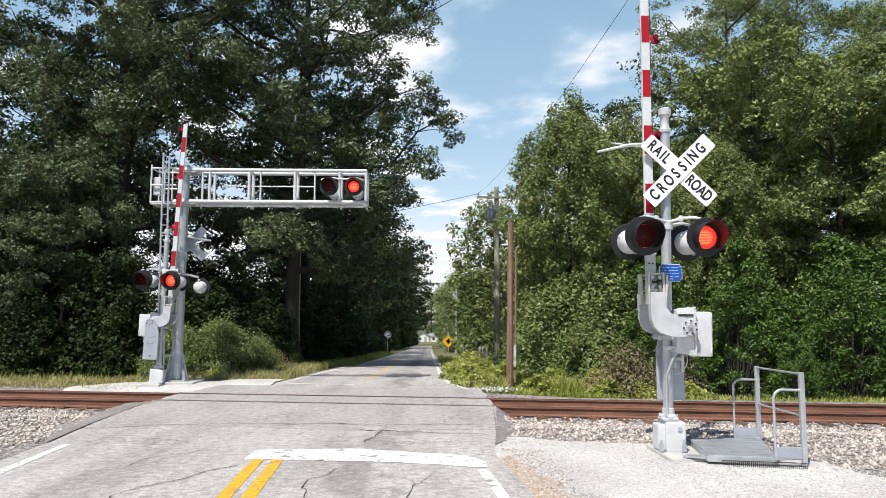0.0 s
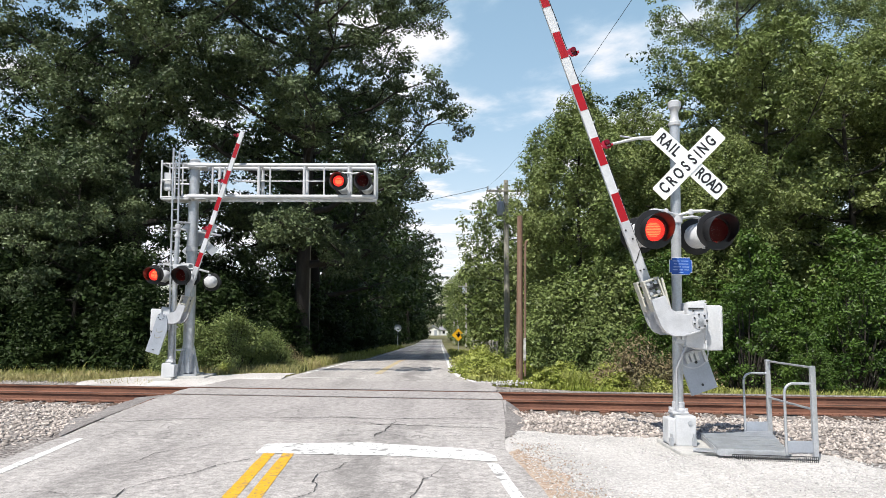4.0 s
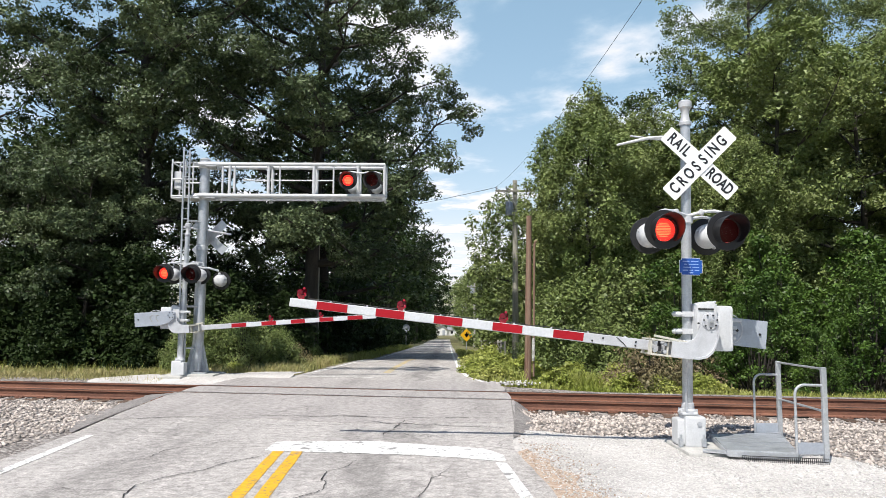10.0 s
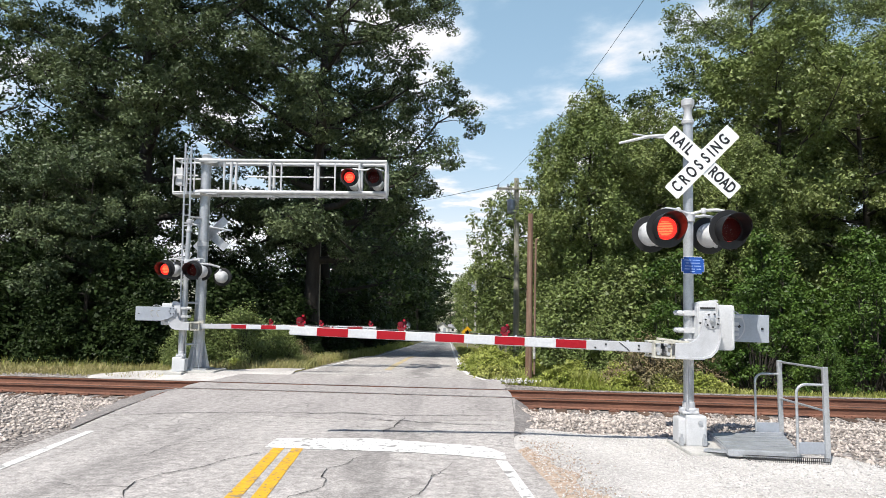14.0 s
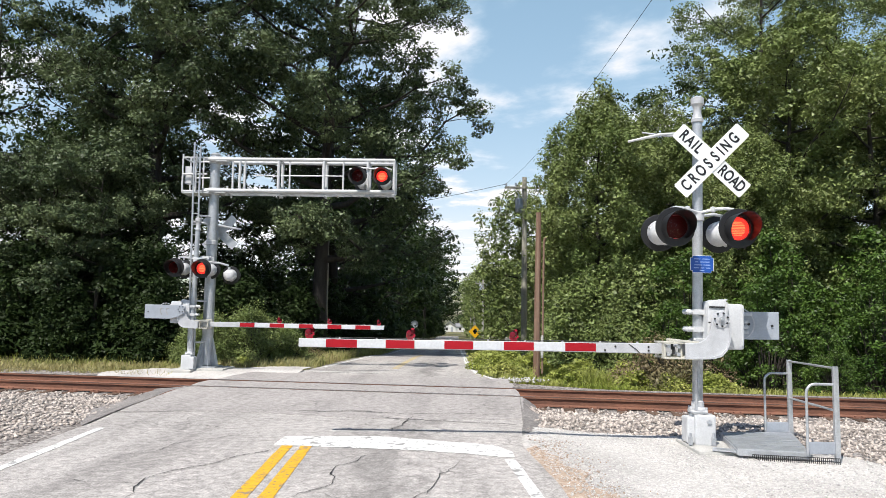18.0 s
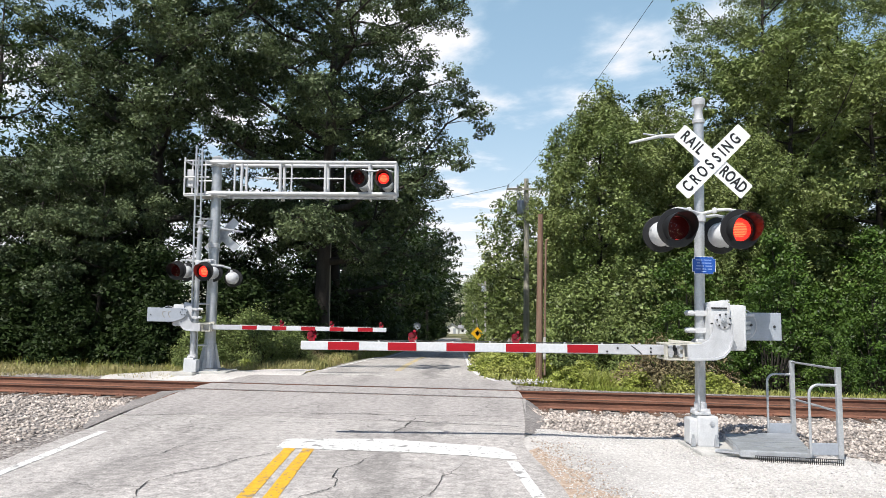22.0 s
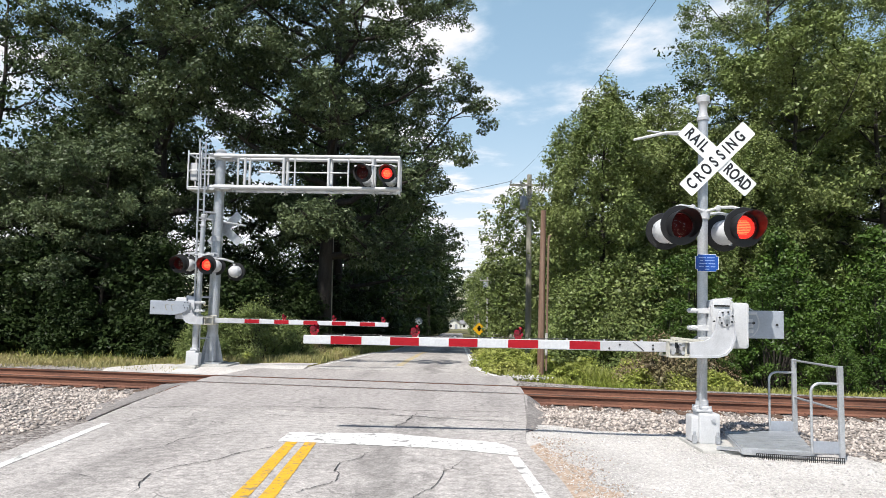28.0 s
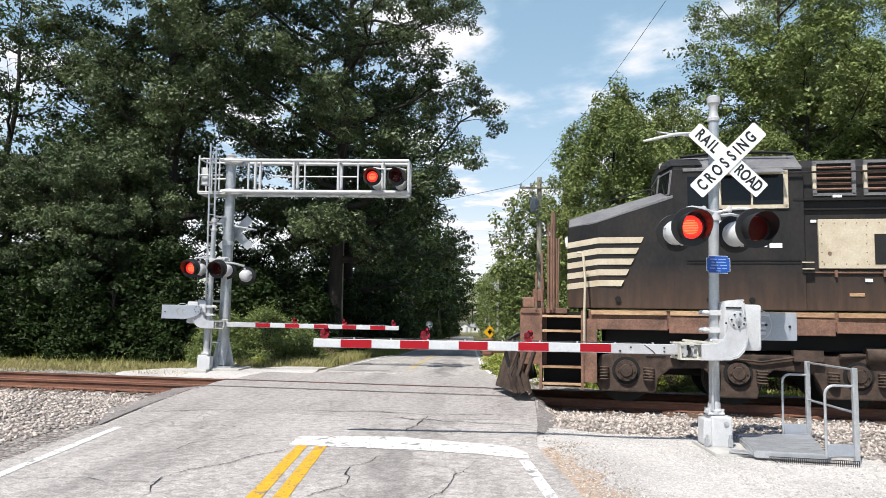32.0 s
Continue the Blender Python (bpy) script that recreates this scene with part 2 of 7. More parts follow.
def parts(name, bm, mat, parent=None, label="", m=None, smooth=False, bevel=0.0):
    """As part(), but every separate piece of the bmesh becomes an object of its own."""
    left, made = set(bm.faces), []
    while left:
        island, todo = set(), [next(iter(left))]
        while todo:
            f = todo.pop()
            if f in island:
                continue
            island.add(f)
            todo += [g for e in f.edges for g in e.link_faces if g not in island]
        left -= island
        one, seen = B(), {}
        for f in sorted(island, key=lambda f: f.index):
            for v in f.verts:
                if v not in seen:
                    seen[v] = one.verts.new(v.co)
            one.faces.new([seen[v] for v in f.verts])
        made.append((min(tuple(round(c, 4) for c in v.co) for v in one.verts), one))
    bm.free()
    return [part(name, one, mat, parent, label, m, smooth, bevel) for _, one in sorted(made, key=lambda p: p[0])]


def empty(name, m, label, category, group="", kind=""):
    ob = new(name)
    ob.matrix_basis = m
    ob.empty_display_size = 0.2
    return tagged(ob, label, category, group, kind)


def box(bm, c, s, turn=None):
    """A box of centre c and size s."""
    m = Matrix.Translation(c) @ (turn or Matrix()) @ Matrix.Diagonal((s[0], s[1], s[2], 1))
    bmesh.ops.create_cube(bm, size=1, matrix=m)
    return bm


def rod(bm, a, b, r, r2=None, seg=12, caps=True):
    """A round bar from a to b."""
    a, b = Vector(a), Vector(b)
    d = b - a
    m = Matrix.Translation((a + b) / 2) @ d.to_track_quat("Z", "Y").to_matrix().to_4x4()
    bmesh.ops.create_cone(bm, cap_ends=caps, segments=seg, radius1=r, radius2=r if r2 is None else r2, depth=d.length, matrix=m)
    return bm


def sweep(bm, pts, r, seg=8):
    """A bent round bar through pts."""
    pts = [Vector(p) for p in pts]
    rings = []
    for i, p in enumerate(pts):
        d = (pts[min(i + 1, len(pts) - 1)] - pts[max(i - 1, 0)]).normalized()
        q = d.to_track_quat("Z", "Y").to_matrix()
        rad = r[i] if isinstance(r, (list, tuple)) else r
        rings.append([bm.verts.new(p + q @ Vector((math.cos(a) * rad, math.sin(a) * rad, 0))) for a in [2 * math.pi * k / seg for k in range(seg)]])
    for u, v in zip(rings, rings[1:]):
        best = min(range(seg), key=lambda s: sum((u[k].co - v[(k + s) % seg].co).length for k in range(seg)))
        for k in range(seg):
            bm.faces.new((u[k], u[(k + 1) % seg], v[(k + 1 + best) % seg], v[(k + best) % seg]))
    bm.faces.new(rings[0])
    bm.faces.new(rings[-1])
    return bm


def arc(c, r, a0, a1, n, plane="xz"):
    """Points on an arc in degrees."""
    out = []
    for k in range(n + 1):
        a = radians(a0 + (a1 - a0) * k / n)
        u, v = r * math.cos(a), r * math.sin(a)
        out.append({"xz": (c[0] + u, c[1], c[2] + v), "xy": (c[0] + u, c[1] + v, c[2]), "yz": (c[0], c[1] + u, c[2] + v)}[plane])
    return out


def plate(bm, outline, y0, y1):
    """A flat plate: an outline in x, z, between two values of y."""
    f = [bm.verts.new((x, y0, z)) for x, z in outline]
    g = [bm.verts.new((x, y1, z)) for x, z in outline]
    n = len(outline)
    bm.faces.new(f)
    bm.faces.new(g[::-1])
    for k in range(n):
        bm.faces.new((f[k], f[(k + 1) % n], g[(k + 1) % n], g[k]))
    return bm


def lathe(bm, profile, seg=24, m=None):
    """A turned shape about z: (radius, height) pairs, open where the radius is not 0."""
    m = m or Matrix()
    rings = []
    for r, h in profile:
        rings.append([bm.verts.new(m @ Vector((0, 0, h)))] if r < 1e-6 else
                     [bm.verts.new(m @ Vector((r * math.cos(2 * math.pi * k / seg), r * math.sin(2 * math.pi * k / seg), h))) for k in range(seg)])
    for u, v in zip(rings, rings[1:]):
        for k in range(seg):
            j = (k + 1) % seg
            if len(u) == 1 and len(v) == 1:
                continue
            if len(u) == 1:
                bm.faces.new((u[0], v[k], v[j]))
            elif len(v) == 1:
                bm.faces.new((u[k], u[j], v[0]))
            else:
                bm.faces.new((u[k], u[j], v[j], v[k]))
    return bm


def letters(text, size, mat, parent, m, name="letter"):
    """Built-in font letters as a mesh, in the x-y plane of m, centred."""
    cu = bpy.data.curves.new("text", "FONT")
    cu.body, cu.size, cu.align_x, cu.align_y = text, size, "CENTER", "CENTER"
    cu.extrude = 0.0012
    cu.offset = size * 0.026
    tmp = new("text", cu)
    bpy.context.view_layer.update()
    me = bpy.data.meshes.new_from_object(tmp.evaluated_get(bpy.context.evaluated_depsgraph_get()))
    bpy.data.objects.remove(tmp)
    bpy.data.curves.remove(cu)
    me.materials.clear()
    me.materials.append(mat)
    ob = new(name, me)
    ob.parent = parent
    ob.matrix_basis = m
    return ob


UPRIGHT = Matrix.Rotation(radians(90), 4, "X")


# ---- the plan: road along y, track across it ----
def track(u, v, z=0.0):
    """A place by the metres along and across the track; z from the rail heads."""
    a = radians(TRACK_YAW)
    return Vector((TRACK_AT[0] + u * math.cos(a) - v * math.sin(a), TRACK_AT[1] + u * math.sin(a) + v * math.cos(a), z))


TRACK_AT, TRACK_YAW = (4.35, 15.15), -8.6
TRACK_POSE = pose(*TRACK_AT, 0, 0, 0, TRACK_YAW)


def track_y(x, v=0.0):
    """The y at which the line v metres off the track's middle crosses x."""
    a = radians(TRACK_YAW)
    return TRACK_AT[1] + (x - TRACK_AT[0]) * math.tan(a) + v / math.cos(a)


def across(x, y):
    a = radians(TRACK_YAW)
    return -(x - TRACK_AT[0]) * math.sin(a) + (y - TRACK_AT[1]) * math.cos(a)


def lerp_rows(rows, y):
    for (a, p), (b, q) in zip(rows, rows[1:]):
        if y <= b:
            return p + (q - p) * max(0.0, (y - a) / (b - a))
    return rows[-1][1]


LEFT = ((-40, -4.4), (6, -5.0), (10.2, -5.35), (12, -5.6), (13.2, -5.72), (15, -5.9), (18.5, -5.5), (20.5, -4.4), (22.5, -4.05), (27, -3.75), (60, -3.6), (160, -3.6))
RIGHT = ((-40, 1.6), (6.8, 1.05), (9.2, 0.86), (11.2, 1.08), (14.9, 1.35), (18.2, 1.3), (20.5, 0.75), (24, 0.62), (60, 0.6), (160, 0.6))
MIDDLE = ((-40, -1.2), (6.7, -1.83), (9.1, -1.97), (15, -1.95), (21, -1.75), (27, -1.6), (60, -1.5), (160, -1.5))


def fall(y):
    """The road's height: level to the crossing, then down into the dip."""
    if y < 20:
        return 0.0
    if y < 110:
        return -0.030 * (y - 20) * min(1.0, (y - 20) / 16)
    return -2.7 - 0.019 * (min(y, 300) - 110)


def ground_height(x, y):
    v = across(x, y)
    z = fall(y) - 0.07
    if abs(v) < 3.4:
        k = min(1.0, (3.4 - abs(v)) / 1.6)
        z -= 0.17 * k
    if y > 12 and v > 2.5:
        side = max(0.0, x - 1.2) if x > -1 else max(0.0, -4.6 - x)
        z -= min(0.3, side * 0.12) * min(1, (v - 2.5) / 1.5) * (1.0 if x > 0 else 0.25)
    far = math.hypot(x, y - 15)
    if far > 14:
        z += 0.12 * noise.noise(Vector((x * 0.11, y * 0.11, 0))) * min(1, (far - 14) / 10)
    return z


def two_tone(name, a, b, scale, rough=0.9, bump=0.02, bump_scale=18):
    m = material(name, a, rough, 0, 0.2, scale, second=b, bump=bump, bump_scale=bump_scale)
    return m


def gravel_material(name, pale, dark, size, bump):
    """Loose stones: each cell its own grey, with dark joints."""
    m = bpy.data.materials.new(name)
    m.use_nodes = True
    n, link = m.node_tree.nodes, m.node_tree.links.new
    b = n["Principled BSDF"]
    b.inputs["Roughness"].default_value = 0.9
    tc = n.new("ShaderNodeTexCoord")
    vo = n.new("ShaderNodeTexVoronoi")
    vo.inputs["Scale"].default_value = 1 / size
    link(tc.outputs["Object"], vo.inputs["Vector"])
    bw = n.new("ShaderNodeSeparateColor")
    link(vo.outputs["Color"], bw.inputs[0])
    mix = n.new("ShaderNodeMix")
    mix.data_type = "RGBA"
    mix.inputs["A"].default_value = (*dark, 1)
    mix.inputs["B"].default_value = (*pale, 1)
    link(bw.outputs[0], mix.inputs["Factor"])
    no = n.new("ShaderNodeTexNoise")
    no.inputs["Scale"].default_value = 0.9
    no.inputs["Detail"].default_value = 5
    link(tc.outputs["Object"], no.inputs["Vector"])
    mr = n.new("ShaderNodeMapRange")
    mr.inputs[1].default_value, mr.inputs[2].default_value, mr.inputs[3].default_value, mr.inputs[4].default_value = 0.3, 0.7, 0.82, 1.12
    link(no.outputs["Fac"], mr.inputs[0])
    mu = n.new("ShaderNodeMix")
    mu.data_type, mu.blend_type = "RGBA", "MULTIPLY"
    mu.inputs["Factor"].default_value = 1
    link(mix.outputs["Result"], mu.inputs["A"])
    link(mr.outputs[0], mu.inputs["B"])
    link(mu.outputs["Result"], b.inputs["Base Color"])
    bu = n.new("ShaderNodeBump")
    bu.invert = True
    bu.inputs["Strength"].default_value = 0.9
    bu.inputs["Distance"].default_value = bump
    link(vo.outputs["Distance"], bu.inputs["Height"])
    link(bu.outputs[0], b.inputs["Normal"])
    return m


def asphalt_material(name, a, b2, crack_scale, crack_width, crack_dark, bands=((-0.72, 0.5, 0.66), (-3.6, 0.6, 0.85)), grain=1.0):
    """Worn asphalt: stone speckle, patches, tyre-dark bands and fine cracks."""
    m = bpy.data.materials.new(name)
    m.use_nodes = True
    n, link = m.node_tree.nodes, m.node_tree.links.new
    b = n["Principled BSDF"]
    b.inputs["Roughness"].default_value = 0.85
    tc = n.new("ShaderNodeTexCoord")

    def noise_node(scale, detail, lo, hi, out_lo, out_hi, stretch=None):
        no = n.new("ShaderNodeTexNoise")
        no.inputs["Scale"].default_value = scale
        no.inputs["Detail"].default_value = detail
        if stretch:
            mp = n.new("ShaderNodeMapping")
            mp.inputs["Scale"].default_value = stretch
            link(tc.outputs["Object"], mp.inputs[0])
            link(mp.outputs[0], no.inputs["Vector"])
        else:
            link(tc.outputs["Object"], no.inputs["Vector"])
        r = n.new("ShaderNodeMapRange")
        for i, v in enumerate((lo, hi, out_lo, out_hi)):
            r.inputs[1 + i].default_value = v
        link(no.outputs["Fac"], r.inputs[0])
        return r.outputs[0]

    def times(x, y):
        mu = n.new("ShaderNodeMix")
        mu.data_type, mu.blend_type = "RGBA", "MULTIPLY"
        mu.inputs["Factor"].default_value = 1
        link(x, mu.inputs["A"])
        link(y, mu.inputs["B"])
        return mu.outputs["Result"]

    mix = n.new("ShaderNodeMix")
    mix.data_type = "RGBA"
    mix.inputs["A"].default_value = (*a, 1)
    mix.inputs["B"].default_value = (*b2, 1)
    link(noise_node(0.8, 6, 0.35, 0.68, 0, 1, (1.6, 0.5, 1)), mix.inputs["Factor"])
    col = times(mix.outputs["Result"], noise_node(55, 3, 0.3, 0.7, 1 - 0.55 * grain, 1 + 0.55 * grain))
    col = times(col, noise_node(26, 5, 0.32, 0.68, 1 - 0.36 * grain, 1 + 0.36 * grain))
    col = times(col, noise_node(9, 6, 0.35, 0.65, 0.78, 1.18))
    col = times(col, noise_node(0.7, 3, 0.5, 0.72, 1.0, 0.78, (2.6, 0.25, 1)))
    xyz = n.new("ShaderNodeSeparateXYZ")
    link(tc.outputs["Object"], xyz.inputs[0])
    for centre, half, depth in bands:
        off = n.new("ShaderNodeMath")
        off.operation = "ADD"
        off.inputs[1].default_value = -centre
        link(xyz.outputs[0], off.inputs[0])
        ab = n.new("ShaderNodeMath")
        ab.operation = "ABSOLUTE"
        link(off.outputs[0], ab.inputs[0])
        wob = n.new("ShaderNodeMath")
        wob.operation = "ADD"
        link(ab.outputs[0], wob.inputs[0])
        link(noise_node(2.6, 6, 0.3, 0.7, -0.35, 0.45, (1, 0.6, 1)), wob.inputs[1])
        band = n.new("ShaderNodeMapRange")
        for i, v in enumerate((half * 0.2, half, depth, 1.0)):
            band.inputs[1 + i].default_value = v
        link(wob.outputs[0], band.inputs[0])
        col = times(col, band.outputs[0])
    warp = n.new("ShaderNodeTexNoise")
    warp.inputs["Scale"].default_value = 1.7
    warp.inputs["Detail"].default_value = 5
    link(tc.outputs["Object"], warp.inputs["Vector"])
    vm = n.new("ShaderNodeVectorMath")
    vm.operation = "MULTIPLY_ADD"
    link(warp.outputs["Color"], vm.inputs[0])
    vm.inputs[1].default_value = (0.5, 0.5, 0)
    link(tc.outputs["Object"], vm.inputs[2])
    vo = n.new("ShaderNodeTexVoronoi")
    vo.feature = "DISTANCE_TO_EDGE"
    vo.inputs["Scale"].default_value = crack_scale
    link(vm.outputs[0], vo.inputs["Vector"])
    cr = n.new("ShaderNodeMapRange")
    cr.inputs[1].default_value, cr.inputs[2].default_value = crack_width * 0.3, crack_width
    cr.inputs[3].default_value, cr.inputs[4].default_value = crack_dark, 1
    link(vo.outputs["Distance"], cr.inputs[0])
    some = noise_node(0.6, 3, 0.5, 0.62, 0, 1)
    mx = n.new("ShaderNodeMix")
    mx.data_type = "RGBA"
    mx.inputs["A"].default_value = (1, 1, 1, 1)
    link(some, mx.inputs["Factor"])
    link(cr.outputs[0], mx.inputs["B"])
    col = times(col, mx.outputs["Result"])
    link(col, b.inputs["Base Color"])
    bn = n.new("ShaderNodeTexNoise")
    bn.inputs["Scale"].default_value = 80
    bn.inputs["Detail"].default_value = 4
    link(tc.outputs["Object"], bn.inputs["Vector"])
    bu = n.new("ShaderNodeBump")
    bu.inputs["Strength"].default_value = 0.5
    bu.inputs["Distance"].default_value = 0.006
    link(bn.outputs["Fac"], bu.inputs["Height"])
    link(bu.outputs[0], b.inputs["Normal"])
    return m


M_GROUND = two_tone("grassy_soil", (0.16, 0.17, 0.05), (0.13, 0.1, 0.06), 1.1, bump=0.04)
M_ASPHALT = asphalt_material("worn_asphalt", (0.43, 0.405, 0.383), (0.335, 0.315, 0.297), 1.5, 0.02, 0.55, grain=0.6)
M_APRON = asphalt_material("crossing_asphalt", (0.365, 0.34, 0.324), (0.31, 0.29, 0.275), 0.5, 0.01, 0.65, bands=(), grain=0.45)
M_SHOULDER = asphalt_material("dark_edge_asphalt", (0.25, 0.232, 0.22), (0.16, 0.148, 0.14), 1.2, 0.02, 0.6, bands=(), grain=0.8)
M_BALLAST = gravel_material("ballast_bed", (0.42, 0.39, 0.36), (0.12, 0.1, 0.09), 0.05, 0.05)
M_PAD = gravel_material("crushed_gravel_bed", (0.62, 0.595, 0.565), (0.4, 0.38, 0.358), 0.022, 0.01)
M_CLAY = two_tone("red_brown_dirt", (0.33, 0.235, 0.165), (0.5, 0.41, 0.33), 14, bump=0.016, bump_scale=45)


def grid_object(name, xs, ys, height, mat, label, category, thick=0.0):
    verts = [(x, y, height(x, y)) for y in ys for x in xs]
    w = len(xs)
    faces = [(j * w + i, j * w + i + 1, (j + 1) * w + i + 1, (j + 1) * w + i) for j in range(len(ys) - 1) for i in range(w - 1)]
    ob = finish(name, verts, faces, mat, smooth=True)
    return tagged(ob, label, category, kind="structure")


def steps(a, b, n):
    return [a + (b - a) * k / n for k in range(n + 1)]


far = [200, 300, 450, 700, 1200, 2500]
grid_object("ground", [-v for v in far[::-1]] + steps(-150, -32, 22) + steps(-30, 30, 100) + steps(32, 150, 22) + far,
            [-2500, -1000, -400, -200, -100, -60] + steps(-40, 0, 14) + steps(1, 42, 84) + steps(44, 160, 34) + far,
            ground_height, M_GROUND, "grassy brown soil falling away behind the railway track", "ground")


def strip_mesh(name, left, right, ys, lift, mat, label, category, end0=None, end1=None, thick=0.0, cols=8, rag=0.0, parent=None, flare=0.1):
    """A strip between two side lines; its ends may follow the track; with side faces down to thick."""
    verts, faces = [], []
    for j, y in enumerate(ys):
        for i in range(cols + 1):
            l, r = left(y), right(y)
            e = rag * noise.noise(Vector((y * 2.3, 7.7 if i == 0 else 3.1, l))) if i in (0, cols) else 0
            x = l + (r - l) * i / cols + e
            yy = y
            k = j / (len(ys) - 1)
            if end0 is not None:
                yy = yy + (end0(x) - ys[0]) * (1 - k)
            if end1 is not None:
                yy = yy + (end1(x) - ys[-1]) * k
            verts.append((x, yy, fall(yy) + lift))
    w = cols + 1
    for j in range(len(ys) - 1):
        for i in range(cols):
            faces.append((j * w + i, j * w + i + 1, (j + 1) * w + i + 1, (j + 1) * w + i))
    if thick:
        rim = [j * w for j in range(len(ys))] + [(len(ys) - 1) * w + i for i in range(1, w)] + [j * w + w - 1 for j in range(len(ys) - 2, -1, -1)] + [i for i in range(w - 2, 0, -1)]
        base = len(verts)
        cx = sum(verts[i][0] for i in rim) / len(rim)
        cy = sum(verts[i][1] for i in rim) / len(rim)
        for i in rim:
            x, y, z = verts[i]
            out = flare
            verts.append((x + math.copysign(out, x - cx) * (1 if (i % w in (0, cols)) else 0), y, z - thick))
        m = len(rim)
        for k in range(m):
            faces.append((rim[k], base + k, base + (k + 1) % m, rim[(k + 1) % m]))
    ob = finish(name, verts, faces, mat, parent, m=None)
    return tagged(ob, label, category, kind="structure") if parent is None else ob


def side(rows, d=0.0):
    return lambda y: lerp_rows(rows, y) + d


# the near road runs up to the crossing's asphalt apron, the far road from it
strip_mesh("road", side(LEFT), side(RIGHT), steps(-40, 0, 8) + steps(0.5, 11.4, 32), 0.0, M_ASPHALT,
           "worn pale grey asphalt road with fine cracks", "road", thick=0.3, rag=0.03,
           end1=lambda x: 11.75 + 0.16 * math.sin(x * 1.3) - 0.07 * x)
strip_mesh("road_far", side(LEFT), side(RIGHT), steps(20.2, 40, 40) + steps(41, 160, 60), 0.0, M_ASPHALT,
           "worn asphalt road running away between trees", "road", thick=0.3, rag=0.08, end0=lambda x: track_y(x, 3.0))
strip_mesh("crossing_apron", side(LEFT), side(RIGHT), steps(11.2, 15, 16), 0.006, M_APRON, "smooth grey asphalt apron before the rails", "road",
           thick=0.3, rag=0.02, flare=0.3, end0=lambda x: 11.6 + 0.16 * math.sin(x * 1.3) - 0.07 * x, end1=lambda x: track_y(x, -0.87))
strip_mesh("crossing_panel", side(LEFT), side(RIGHT), steps(14.5, 15.5, 4), 0.0, M_APRON, "grey asphalt between the two rails", "road", thick=0.25,
           end0=lambda x: track_y(x, -0.6), end1=lambda x: track_y(x, 0.6))
strip_mesh("crossing_apron_far", side(LEFT), side(RIGHT), steps(16, 18.5, 8), 0.0, M_APRON, "grey asphalt apron behind the rails", "road", thick=0.3,
           rag=0.1, end0=lambda x: track_y(x, 0.86), end1=lambda x: track_y(x, 3.0))


# ---- road paint ----
def painted(name, left, right, y0, y1, mat, label, n=30):
    def l(y):
        return left(y) + 0.012 * noise.noise(Vector((y * 6, 1.2, left(y))))

    def r(y):
        return right(y) + 0.012 * noise.noise(Vector((y * 6, 4.2, right(y))))
    return strip_mesh(name, l, r, steps(y0, y1, n), 0.005, mat, label, "road marking", cols=1)


for a, b in ((-0.19, -0.05), (0.05, 0.19)):
    painted("yellow_line", side(MIDDLE, a), side(MIDDLE, b), -20, 9.15, M_LINEYELLOW, "solid yellow painted centre line", 80)
painted("edge_line", side(LEFT, 0.32), side(LEFT, 0.44), -20, 10.25, M_LINEWHITE, "white painted road edge line", 60)
painted("edge_line", side(RIGHT, -0.34), side(RIGHT, -0.22), -20, 8.55, M_LINEWHITE, "white painted road edge line", 60)
M_FADED = material("faded_yellow_paint", (0.5, 0.38, 0.17), 0.85, 0, 0.3, 5, second=(0.36, 0.33, 0.27))
painted("yellow_line", side(MIDDLE, -0.12), side(MIDDLE, 0.08), 21.4, 36, M_FADED, "faded yellow centre line")
painted("edge_line", side(RIGHT, -0.3), side(RIGHT, -0.18), 18.6, 110, M_LINEWHITE, "thin white painted edge line", 60)
painted("edge_line", side(LEFT, 0.22), side(LEFT, 0.32), 21.5, 110, M_LINEWHITE, "thin white painted edge line", 60)


def bar_mesh(name, top, low, mat, label):
    verts, n = [], 40
    for k in range(n + 1):
        s = top[0][0] + (top[-1][0] - top[0][0]) * k / n
        a = lerp_rows(top, s) + 0.03 * noise.noise(Vector((s * 4, 0, 0)))
        b = lerp_rows(low, s) + 0.03 * noise.noise(Vector((s * 4, 5, 0)))
        verts += [(s, b, fall(b) + 0.005), (s, a, fall(a) + 0.005)]
    faces = [(2 * k, 2 * k + 2, 2 * k + 3, 2 * k + 1) for k in range(n)]
    return tagged(finish(name, verts, faces, mat), label, "road marking", kind="structure")


bar_mesh("stop_line", ((-2.28, 9.82), (-1.0, 9.92), (0.07, 9.56), (0.5, 9.42), (0.7, 8.98)), ((-2.28, 9.2), (-1.6, 9.1), (-0.63, 9.01), (0.06, 8.85), (0.55, 8.66), (0.7, 8.66)), M_LINEWHITE,
         "thick white stop line with ragged edges")
bar_mesh("stop_line", ((-3.9, 20.25), (-1.9, 19.95)), ((-3.9, 19.95), (-1.9, 19.65)), M_OLDWHITE, "faded white stop line beyond the rails")


